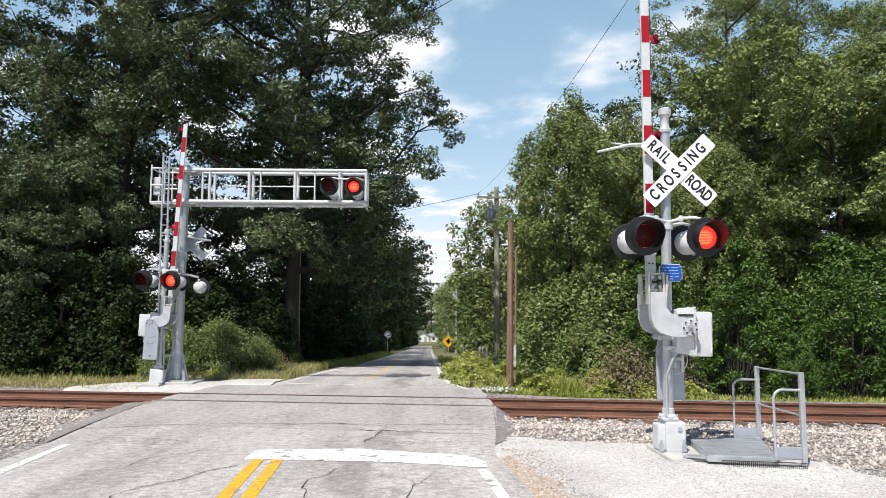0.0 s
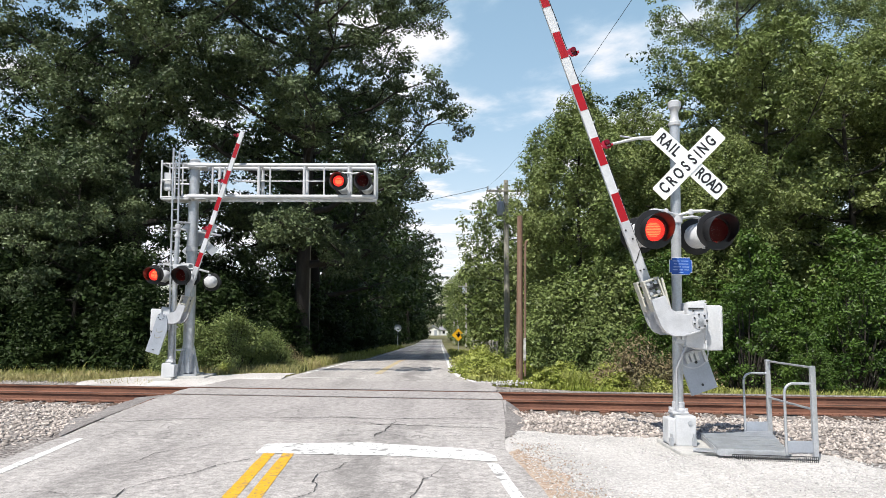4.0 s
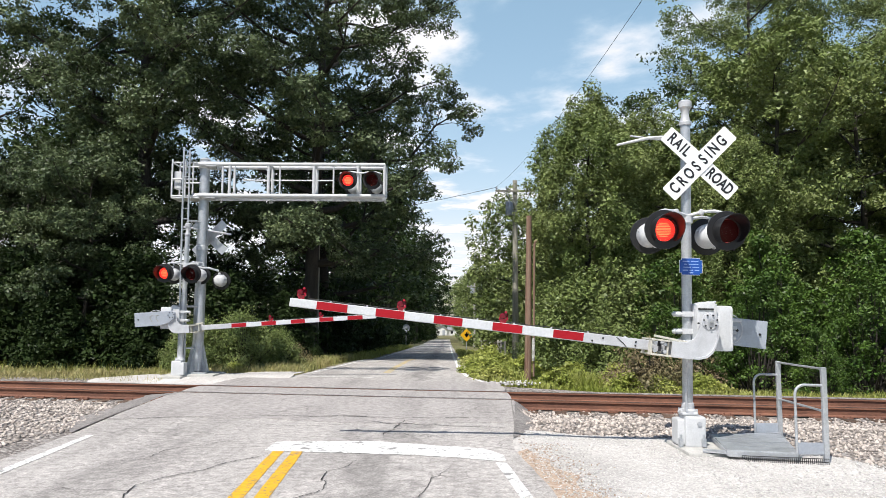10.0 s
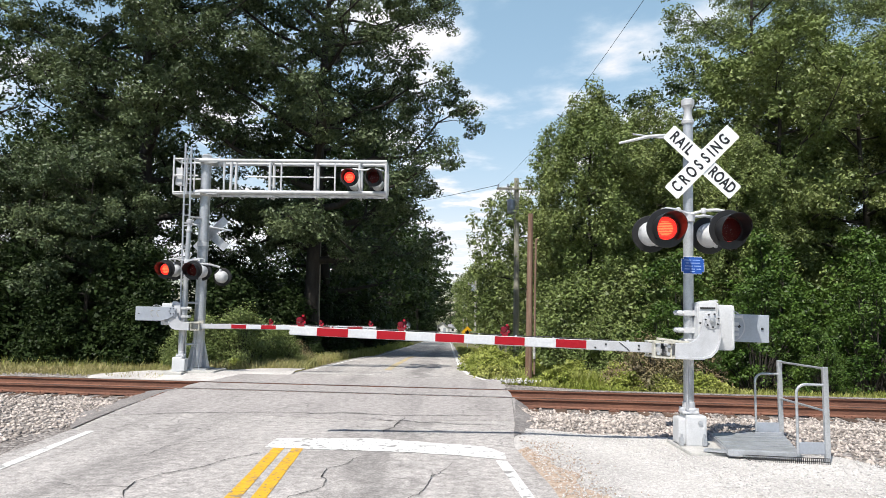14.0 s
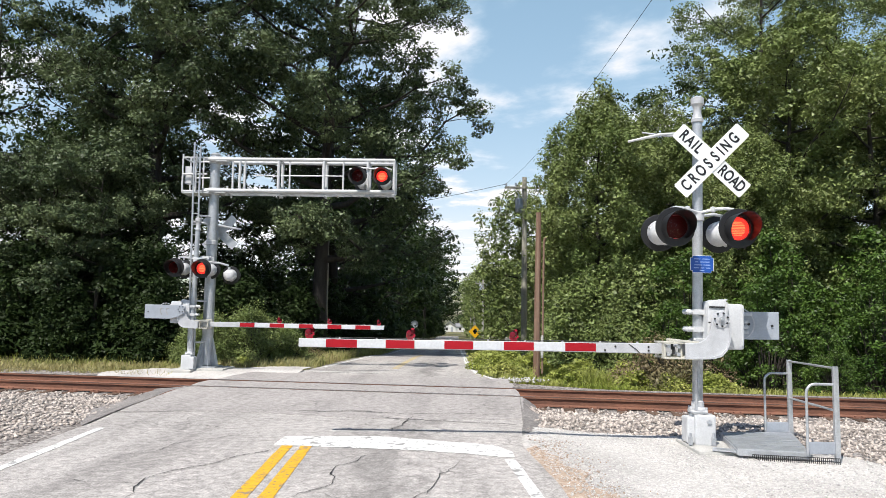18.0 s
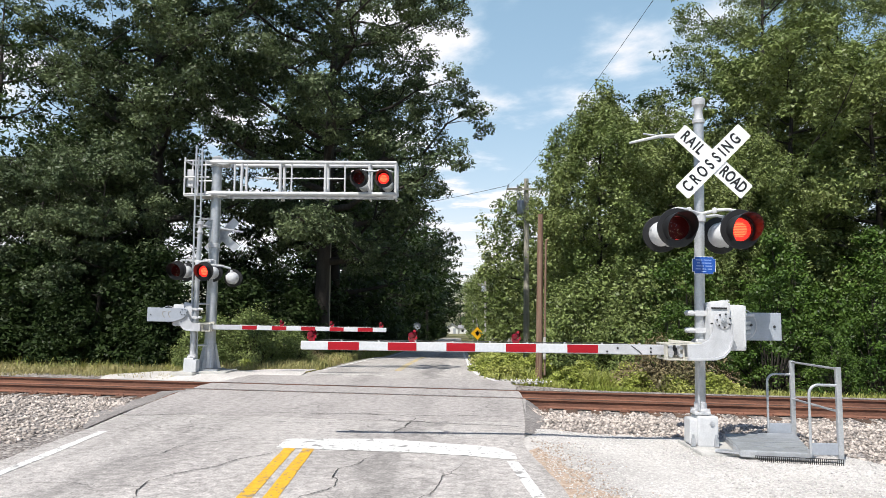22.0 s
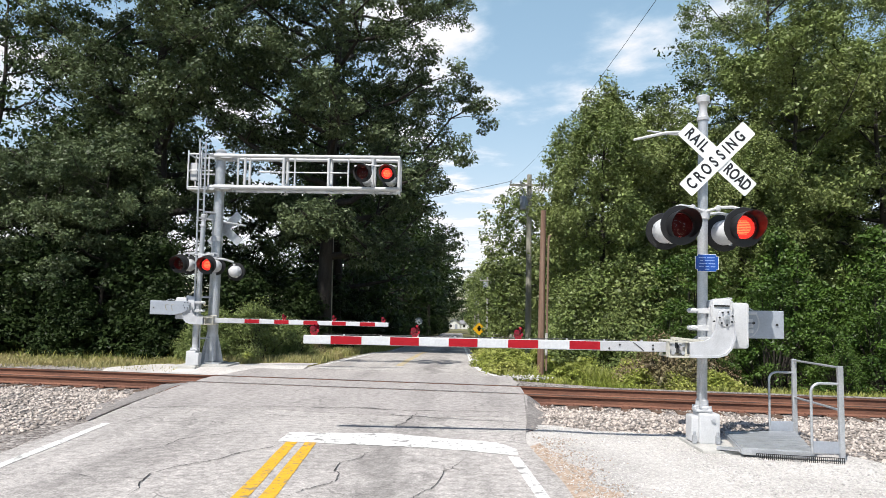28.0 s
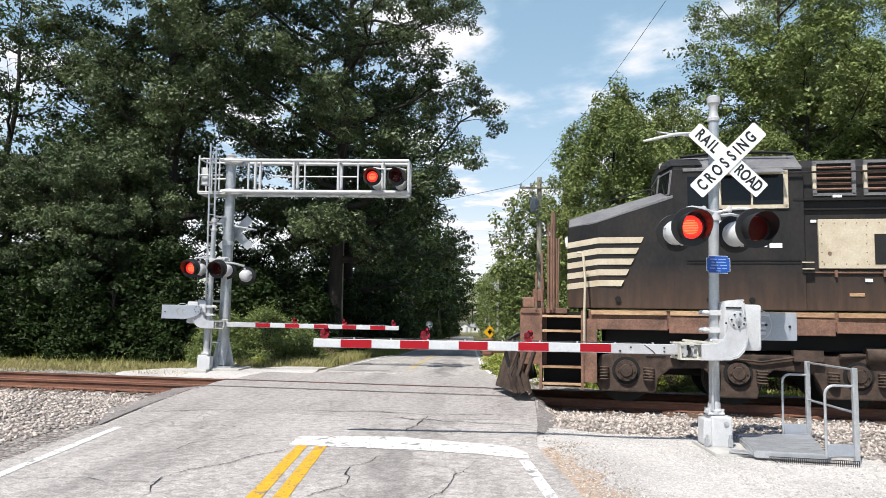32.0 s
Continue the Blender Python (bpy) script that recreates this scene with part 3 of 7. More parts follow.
# ---- gravel and dirt ----
def patch(name, outline, lift, mat, label, category, step=0.25, rag=0.25):
    """A flat patch of ground with a ragged outline."""
    bm = B()
    pts = []
    m = len(outline)
    for k in range(m):
        a, b = Vector(outline[k]), Vector(outline[(k + 1) % m])
        n = max(1, int((b - a).length / step))
        for i in range(n):
            p = a.lerp(b, i / n)
            d = Vector((noise.noise(Vector((p.x * 1.7, p.y * 1.7, 3))) + 0.22 * noise.noise(Vector((p.x * 6, p.y * 6, 3))), noise.noise(Vector((p.x * 1.7, p.y * 1.7, 9)))))
            pts.append(p + d * rag)
    vs = [bm.verts.new((p.x, p.y, 0)) for p in pts]
    bm.faces.new(vs)
    bmesh.ops.triangulate(bm, faces=bm.faces[:])
    bmesh.ops.subdivide_edges(bm, edges=[e for e in bm.edges if e.calc_length() > 1.2], cuts=3, use_grid_fill=True)
    bmesh.ops.triangulate(bm, faces=bm.faces[:])
    for v in bm.verts:
        v.co.z = ground_height(v.co.x, v.co.y) + (lift(v.co.x, v.co.y) if callable(lift) else lift)
    ob = part(name, bm, mat, smooth=True)
    return tagged(ob, label, category, kind="structure")


def pad_lift(x, y):
    """The gravel meets the road's edge and sinks a little towards the mast."""
    f = min(1.0, max(0.0, (x - 1.2) / 1.0))
    return 0.06 - 0.03 * f * f * (3 - 2 * f)


def ballast_height(x, y):
    v = abs(across(x, y))
    return max(ground_height(x, y) + 0.02, -0.205 - 0.04 * max(0, v - 1.6) ** 1.1 + 0.015 * noise.noise(Vector((x * 2, y * 2, 0)))) if v < 4.5 else ground_height(x, y) + 0.02


def ballast_bed(name, u0, u1, v0, v1, label):
    us, vs = steps(u0, u1, int((u1 - u0) * 3)), steps(v0, v1, int((v1 - v0) * 4))
    verts = []
    for v in vs:
        for u in us:
            p = track(u, v)
            verts.append((p.x, p.y, ballast_height(p.x, p.y)))
    w = len(us)
    faces = [(j * w + i, j * w + i + 1, (j + 1) * w + i + 1, (j + 1) * w + i) for j in range(len(vs) - 1) for i in range(w - 1)]
    return tagged(finish(name, verts, faces, M_BALLAST, smooth=True), label, "ballast", kind="structure")


ballast_bed("ballast_bed", -60, -8.0, -9.5, 3.0, "grey crushed stone ballast under the track")
ballast_bed("ballast_bed", -4.0, 90, -6.9, 3.0, "grey crushed stone ballast under the track")
patch("gravel_pad", [(0.9, -20), (0.75, 3), (0.55, 9.0), (0.85, 11.1), (2.4, 10.75), (3.4, 10.6), (4.3, 10.2), (4.9, 9.2), (5.4, 7.6), (7, 3), (9, -20)], pad_lift, M_PAD,
      "pale crushed gravel pad round the signal mast", "gravel", rag=0.2)
patch("dirt_strip", [(0.85, 5), (0.82, 8.4), (0.98, 9.6), (1.2, 9.2), (1.32, 7.8), (1.55, 6.6), (1.7, 5)], lambda x, y: pad_lift(x, y) + 0.005, M_CLAY, "strip of reddish dirt beside the road", "dirt", rag=0.24, step=0.09)
patch("gravel_pad_far", [(-9.5, 18.6), (-5.0, 18.7), (-4.3, 19.6), (-4.1, 21.2), (-5.5, 21.4), (-7.6, 20.9), (-9.6, 19.8)], 0.11, M_PAD,
      "pale gravel round the far signals", "gravel", rag=0.25)


# ---- track ----
def rail_profile(z=0.0):
    return [(-0.036, z), (0.036, z), (0.038, z - 0.03), (0.01, z - 0.045), (0.009, z - 0.14), (0.07, z - 0.165), (0.07, z - 0.18), (-0.07, z - 0.18),
            (-0.07, z - 0.165), (-0.009, z - 0.14), (-0.01, z - 0.045), (-0.038, z - 0.03)]


track_thing = empty("railway_track", TRACK_POSE, "single railway track with rusty rails on dark sleepers", "railway track", kind="structure")
for v in (-0.755, 0.755):
    prof = rail_profile()
    verts = [(u, v + a, z) for u in (-60, 90) for a, z in prof]
    n = len(prof)
    faces = [(k, (k + 1) % n, n + (k + 1) % n, n + k) for k in range(n)] + [tuple(range(n)), tuple(range(2 * n - 1, n - 1, -1))]
    finish("rail", verts, faces, M_RUST, track_thing, "rust-brown steel rail")
    finish("rail_head", [(u, v + a, 0.003) for u in (-60, 90) for a in (-0.03, 0.03)], [(0, 2, 3, 1)], M_RAILTOP, track_thing, "worn running surface of the rail")
bm = B()
box(bm, (0, 0, 0), (0.23, 2.6, 0.17))
bmesh.ops.bevel(bm, geom=bm.edges[:], offset=0.012, segments=1, affect="EDGES")
tie_mesh = bpy.data.meshes.new("sleeper")
bm.to_mesh(tie_mesh)
bm.free()
tie_mesh.materials.append(M_TIE)
bm = B()
box(bm, (0, 0, 0), (0.19, 0.36, 0.02))
for x in (-0.06, 0.06):
    for y in (-0.11, 0.11):
        rod(bm, (x, y, 0), (x, y, 0.035), 0.014, seg=6)
plate_mesh = bpy.data.meshes.new("tie_plate")
bm.to_mesh(plate_mesh)
bm.free()
plate_mesh.materials.append(M_RUST)
rng = random.Random(4)
for u0, u1 in ((-30, -9.7), (-3.1, 20)):
    u = u0
    while u < u1:
        tie = new("sleeper", tie_mesh)
        tie.parent = track_thing
        tie.matrix_basis = pose(u + rng.uniform(-0.03, 0.03), rng.uniform(-0.06, 0.06), -0.275 + rng.uniform(-0.01, 0.012), 0, 0, rng.uniform(-1.5, 1.5))
        for v in (-0.755, 0.755):
            p = new("tie_plate", plate_mesh)
            p.parent = track_thing
            p.matrix_basis = pose(u, v, -0.183, 0, 0, 0)
        u += 0.535


# ---- crossing signals ----
def clear_lens(name):
    m = bpy.data.materials.new(name)
    m.use_nodes = True
    n, link = m.node_tree.nodes, m.node_tree.links.new
    t = n.new("ShaderNodeBsdfTransparent")
    t.inputs[0].default_value = (1.0, 0.75, 0.72, 1)
    g = n.new("ShaderNodeBsdfGlossy")
    g.inputs["Roughness"].default_value = 0.12
    ms = n.new("ShaderNodeMixShader")
    ms.inputs[0].default_value = 0.012
    link(t.outputs[0], ms.inputs[1])
    link(g.outputs[0], ms.inputs[2])
    link(ms.outputs[0], n["Material Output"].inputs[0])
    return m


M_LENS = clear_lens("clear_lamp_lens")
SLATS = []
BACK = Matrix.Rotation(radians(180), 4, "Z")


def flashing_lamp(parent, m, slats=0, owner="", phase=0):
    """A round crossing lamp that looks along -y: housing, black disc, hood, lens, glowing board, and added dark slats
    that turn to imitate flashing.
    """
    face = Matrix.Rotation(radians(90), 4, "X")
    bm = B()
    lathe(bm, [(0, -0.10), (0.1, -0.09), (0.15, -0.05), (0.172, 0.02), (0.175, 0.16), (0.166, 0.16), (0.166, 0.13), (0, 0.13)], 28, face)
    box(bm, (0, 0.02, 0.19), (0.05, 0.08, 0.06))
    for a in (20, 160, 250):
        box(bm, (0.178 * math.cos(radians(a)), -0.06, 0.178 * math.sin(radians(a))), (0.03, 0.05, 0.03))
    lamp = part("flashing_lamp", bm, M_WHITE, parent, "white round lamp with black disc and hood", m, smooth=True)
    bm = B()
    lathe(bm, [(0.164, 0.14), (0.164, 0.163), (0.255, 0.165), (0.262, 0.172), (0.255, 0.182), (0.158, 0.182), (0.158, 0.14)], 36, face)
    part("background_disc", bm, M_BLACK, lamp, "black disc round the lens", smooth=True)
    bm = B()
    outer, n = [], 26
    for r in (0.186, 0.181):
        ring = []
        for k in range(n + 1):
            a = radians(-52 + 284 * k / n)
            far_y = -0.2 - 0.34 * (0.35 + 0.65 * max(0.0, math.sin(a * 0.62 + 0.58)))
            ring.append((bm.verts.new((r * math.cos(a), -0.18, r * math.sin(a))), bm.verts.new((r * 1.04 * math.cos(a), far_y, r * 1.04 * math.sin(a) - 0.012))))
        outer.append(ring)
    for a, b in ((outer[0], outer[1]),):
        for k in range(n):
            bm.faces.new((a[k][0], a[k + 1][0], a[k + 1][1], a[k][1]))
            bm.faces.new((b[k][0], b[k][1], b[k + 1][1], b[k + 1][0]))
            bm.faces.new((a[k][1], a[k + 1][1], b[k + 1][1], b[k][1]))
    part("hood", bm, M_BLACK, lamp, "black metal hood over the lens", smooth=True)
    bm = B()
    lathe(bm, [(0, 0.2), (0.1, 0.196), (0.16, 0.186)], 28, face)
    part("lens", bm, M_LENS, lamp, "clear domed lens", smooth=True)
    bm = B()
    lathe(bm, [(0, 0.136), (0.15, 0.136), (0.15, 0.131), (0, 0.131)], 28, face)
    if slats:
        part("led_board", bm, M_LED, lamp, "glowing red light board")
        bm = B()
        for k in range(9):
            z = -0.085 + 0.17 * k / 8
            w = math.sqrt(max(0.0, 0.1 ** 2 - z * z))
            box(bm, (0.0, -0.138, z), (2 * w, 0.003, 0.011))
        parts("led_row", bm, M_HOT, lamp, "brighter orange rows of the light board")
        # added slats: shut they cover the glowing board, so the lamp seems unlit
        for k in range(slats):
            h = 0.30 / slats
            z = -0.15 + h * (k + 0.5)
            w = math.sqrt(max(0.0, 0.155 ** 2 - max(abs(z) - h / 2, 0) ** 2))
            bm = B()
            box(bm, (0, 0, 0), (2 * w, 0.002, h * 1.02))
            s = part("blanking_slat", bm, M_DARKLENS, lamp, "added dark red slat that hides the steady glow by turns", pose(0, -0.163, z))
            SLATS.append((s, (0, -0.163, z), owner, phase))
    else:
        part("reflector", bm, M_DARKLENS, lamp, "unlit dark red reflector")
    return lamp


def arm_lamp(parent, x, z):
    bm = B()
    box(bm, (x, 0, z + 0.03), (0.085, 0.045, 0.06))
    lamp = part("arm_lamp", bm, M_ARMLAMP, parent, "small red lamp on the gate arm", bevel=0.008)
    for s in (-1, 1):
        bm = B()
        lathe(bm, [(0.042, 0), (0.04, 0.016), (0.03, 0.028), (0, 0.034)], 16, Matrix.Translation((x + 0.02 * s, s * 0.022, z + 0.1 + 0.012 * s)) @ Matrix.Rotation(radians(90 * (1 if s < 0 else -1)), 4, "X"))
        part("lens", bm, M_REDARM, lamp, "round red lens", smooth=True)
    bm = B()
    box(bm, (x + 0.025, 0, z + 0.145), (0.035, 0.04, 0.03))
    box(bm, (x - 0.045, 0, z + 0.05), (0.03, 0.035, 0.045))
    box(bm, (x + 0.05, 0, z + 0.06), (0.025, 0.035, 0.04))
    parts("bracket", bm, M_ARMLAMP, lamp, "red plastic lamp bracket", bevel=0.008)
    return lamp


CARRIER = [(0.11, 0.02), (0.112, -0.16), (0.1, -0.28), (0.06, -0.39), (-0.01, -0.46), (-0.1, -0.492), (-0.24, -0.5), (-0.46, -0.5), (-0.46, -0.315), (-0.27, -0.3), (-0.19, -0.25), (-0.145, -0.17),
           (-0.118, -0.06), (-0.11, 0.02), (-0.08, 0.085), (0.0, 0.115), (0.08, 0.085)]


def gate_arm(parent, pivot):
    """The moving arm about its pivot: two curved carriers, a clamp, the striped boom, three lamps and the counterweight."""
    arm = empty("gate_arm", pose(*pivot), "red and white striped gate arm with counterweight", "gate arm")
    del arm["category"]
    arm.parent = parent
    for y0, y1 in ((-0.035, 0.0), (0.5, 0.535)):
        bm = B()
        plate(bm, CARRIER, y0, y1)
        carrier = part("carrier", bm, M_ALU, arm, "curved cast carrier plate", bevel=0.008)
        bm = B()
        rim = [(0.125, -0.05), (0.125, -0.2), (0.11, -0.29), (0.07, -0.4), (0.0, -0.475), (-0.1, -0.508), (-0.24, -0.515), (-0.46, -0.515)]
        plate(bm, rim + [(x * 0.97 - 0.012, z * 0.97 + 0.012) for x, z in rim[::-1]], y0 - 0.025 if y0 < 0 else y0, y1 + 0.06 if y0 < 0 else y1 + 0.02)
        part("flange", bm, M_ALU, carrier, "raised outer flange of the carrier")
        if y0 < 0:
            bm = B()
            rod(bm, (0.0, y0 - 0.012, 0.0), (0.0, y0, 0.0), 0.108, seg=24)
            part("hub_disc", bm, M_ALU, carrier, "flat round hub disc", smooth=True, bevel=0.003)
            bm = B()
            for k in range(7):
                a = radians(51.4 * k + 20)
                rod(bm, (0.086 * math.cos(a), y0 - 0.03, 0.086 * math.sin(a)), (0.086 * math.cos(a), y0 - 0.012, 0.086 * math.sin(a)), 0.012, seg=6)
            rod(bm, (-0.15, y0 - 0.02, -0.04), (-0.15, y0 + 0.01, -0.04), 0.012, seg=6)
            parts("bolt", bm, M_RUBBER, carrier, "ring of dark steel bolts")
            bm = B()
            rod(bm, (0, y0 - 0.035, 0), (0, y0 - 0.012, 0), 0.04, 0.034, seg=12)
            rod(bm, (0, y0 - 0.05, 0), (0, y0 - 0.035, 0), 0.018, seg=6)
            parts("hub_cap", bm, M_GALV, carrier, "bright shaft end in the hub", bevel=0.003)
    # open clamp channel between the carriers
    y = 0.3
    bm = B()
    for z, x0, x1 in ((-0.315, -0.72, -0.28), (-0.51, -0.72, -0.3)):
        box(bm, ((x0 + x1) / 2, y - 0.22, z), (x1 - x0, 0.16, 0.022))
        box(bm, ((x0 + x1) / 2, y + 0.12, z), (x1 - x0, 0.16, 0.022))
    for x in (-0.49, -0.705):
        box(bm, (x, y - 0.2, -0.41), (0.022, 0.12, 0.18))
        box(bm, (x, y + 0.12, -0.41), (0.022, 0.12, 0.18))
    box(bm, (-0.48, 0.02, -0.285), (0.42, 0.05, 0.03), Matrix.Rotation(radians(5), 4, "Y"))
    parts("clamp", bm, M_CLAMP, arm, "cream-white bolted clamp channel", bevel=0.004)
    bm = B()
    for x, z in ((-0.53, -0.36), (-0.53, -0.46), (-0.66, -0.36), (-0.66, -0.46)):
        rod(bm, (x, y - 0.26, z), (x, y + 0.12, z), 0.014, seg=8)
        rod(bm, (x, y - 0.275, z), (x, y - 0.25, z), 0.026, seg=6)
    parts("clamp_bolt", bm, M_GALV, arm, "long clamp bolts with hexagon heads")
    # solid black blocks paint the shade of the clamp's open gaps
    bm = B()
    for x in (-0.595, -0.61):
        box(bm, (x, y - 0.25, -0.41 + 0.06 * (x < -0.6)), (0.035, 0.02, 0.1))
    parts("clamp_gap_shade", bm, M_RUBBER, arm, "black blocks for the shade in gaps between the clamp bolts", bevel=0.004)
    # the boom: a grey socket and a long striped tube
    bm = B()
    plate(bm, [(-0.42, -0.333), (-0.42, -0.468), (-1.56, -0.464), (-1.56, -0.334)], y - 0.04, y + 0.04)
    socket = part("boom_socket", bm, M_ALU, arm, "plain grey end of the boom", bevel=0.01)
    bm = B()
    for x, z in ((-0.86, -0.38), (-0.86, -0.43), (-1.3, -0.38), (-1.44, -0.43)):
        rod(bm, (x, y - 0.05, z), (x, y - 0.039, z), 0.014, seg=6)
    parts("bolt", bm, M_RUBBER, socket, "dark socket bolts")
    bm = B()
    plate(bm, [(-1.55, -0.336), (-1.55, -0.462), (-5.55, -0.452), (-5.55, -0.336)], y - 0.032, y + 0.032)
    part("boom", bm, M_STRIPEWHITE, arm, "long white boom", bevel=0.012)
    for a, b in ((1.55, 1.967), (2.385, 2.787), (3.197, 3.584), (3.986, 4.373), (4.76, 5.178)):
        bm = B()
        for side_y in (-1, 1):
            box(bm, (-(a + b) / 2, y + side_y * 0.0342, -0.396), (b - a, 0.003, 0.108))
        part("red_stripe", bm, M_RED, arm, "red reflective stripe")
    for d in (2.65, 4.04, 5.405):
        arm_lamp(arm, -d, -0.336).location.y = y
    bm = B()
    sweep(bm, [(-0.98, y - 0.045, -0.46), (-1.02, y - 0.047, -0.42), (-1.1, y - 0.045, -0.36), (-1.16, y - 0.02, -0.326)] + [(-1.3 - 0.25 * k, y, -0.324 + 0.006 * (k % 2)) for k in range(0, 17)], 0.006, 6)
    part("arm_cable", bm, M_RUBBER, arm, "thin black lamp cable")
    bm = B()
    for k in range(9):
        box(bm, (-1.0 - 0.5 * k, y, -0.328), (0.02, 0.05, 0.025))
    parts("cable_clip", bm, M_ALU, arm, "small metal cable clips")
    bm = B()
    plate(bm, [(-0.1, 0.06), (0.0, 0.115), (0.3, 0.11), (1.0, 0.11), (1.0, -0.27), (0.3, -0.27), (0.06, -0.2), (-0.08, -0.1)], 0.54, 0.585)
    weight = part("counterweight", bm, M_GREYPANEL, arm, "grey steel counterweight plate", bevel=0.008)
    bm = B()
    for yy in (0.53, 0.592):
        rod(bm, (0.9, yy - 0.006, -0.08), (0.9, yy + 0.006, -0.08), 0.018, seg=8)
    for k in range(6):
        a = radians(60 * k)
        rod(bm, (0.08 * math.cos(a), 0.585, 0.08 * math.sin(a)), (0.08 * math.cos(a), 0.603, 0.08 * math.sin(a)), 0.014, seg=6)
    rod(bm, (0.585, 0.53, -0.06), (0.585, 0.54, -0.06), 0.02, seg=8)
    parts("weight_bolt", bm, M_RUBBER, weight, "dark bolts of the counterweight")
    bm = B()
    for z in (0.075, -0.03, -0.1, -0.17):
        box(bm, (0.5, 0.515, z), (0.13 if z < 0.05 else 0.24, 0.05, 0.045))
    box(bm, (0.44, 0.52, -0.05), (0.05, 0.04, 0.26))
    parts("lug", bm, M_WHITE, weight, "white cast lugs of the counterweight", bevel=0.008)
    bm = B()
    lathe(bm, [(0.21, 0.0), (0.225, 0.0), (0.225, 0.004), (0.21, 0.004)], 28, Matrix.Translation((0.44, 0.535, -0.06)) @ Matrix.Rotation(radians(90), 4, "X"))
    part("hub_ring", bm, M_ALU, weight, "thin round ring on the counterweight", smooth=True)
    bm = B()
    for x in (0.34, 0.5):
        sweep(bm, [(x, 0.588, 0.02), (x + 0.07, 0.588, 0.0), (x + 0.075, 0.588, -0.08), (x + 0.02, 0.588, -0.16)], 0.008, 5)
    parts("mark", bm, M_POLEGREY, weight, "thin curved grey marks")
    return arm


def crossbuck(parent, m, lettered=True):
    """Two crossed white blades with the words of the crossing sign."""
    for word, turn, y, name in (("RAILROAD", -42.5, 0.0, "sign_blade"), ("CROSSING", 46.0, -0.012, "sign_blade")):
        r = Matrix.Rotation(radians(-turn), 4, "Y")
        bm = B()
        box(bm, (0, 0, 0), (1.22, 0.006, 0.24))
        bmesh.ops.bevel(bm, geom=[e for e in bm.edges if abs((e.verts[0].co - e.verts[1].co).normalized().y) > 0.9], offset=0.012, segments=2, affect="EDGES")
        blade = part(name, bm, M_SIGNWHITE if lettered else M_GALV, parent, "white sign blade with black capitals" if lettered else "bare metal back of a sign blade", m @ Matrix.Translation((0, y, 0)) @ r)
        if lettered:
            xs = [-0.5, -0.39, -0.305, -0.235, 0.2, 0.305, 0.415, 0.515] if word == "RAILROAD" else [-0.5, -0.365, -0.225, -0.085, 0.05, 0.15, 0.26, 0.41]
            if word == "CROSSING":
                xs = [-0.49, -0.35, -0.205, -0.065, 0.07, 0.175, 0.28, 0.43]
            for ch, x in zip(word, xs):
                letters(ch, 0.215, M_INK, blade, Matrix.Translation((x, -0.0052, 0)) @ UPRIGHT @ Matrix.Diagonal((0.68, 1, 1, 1)))


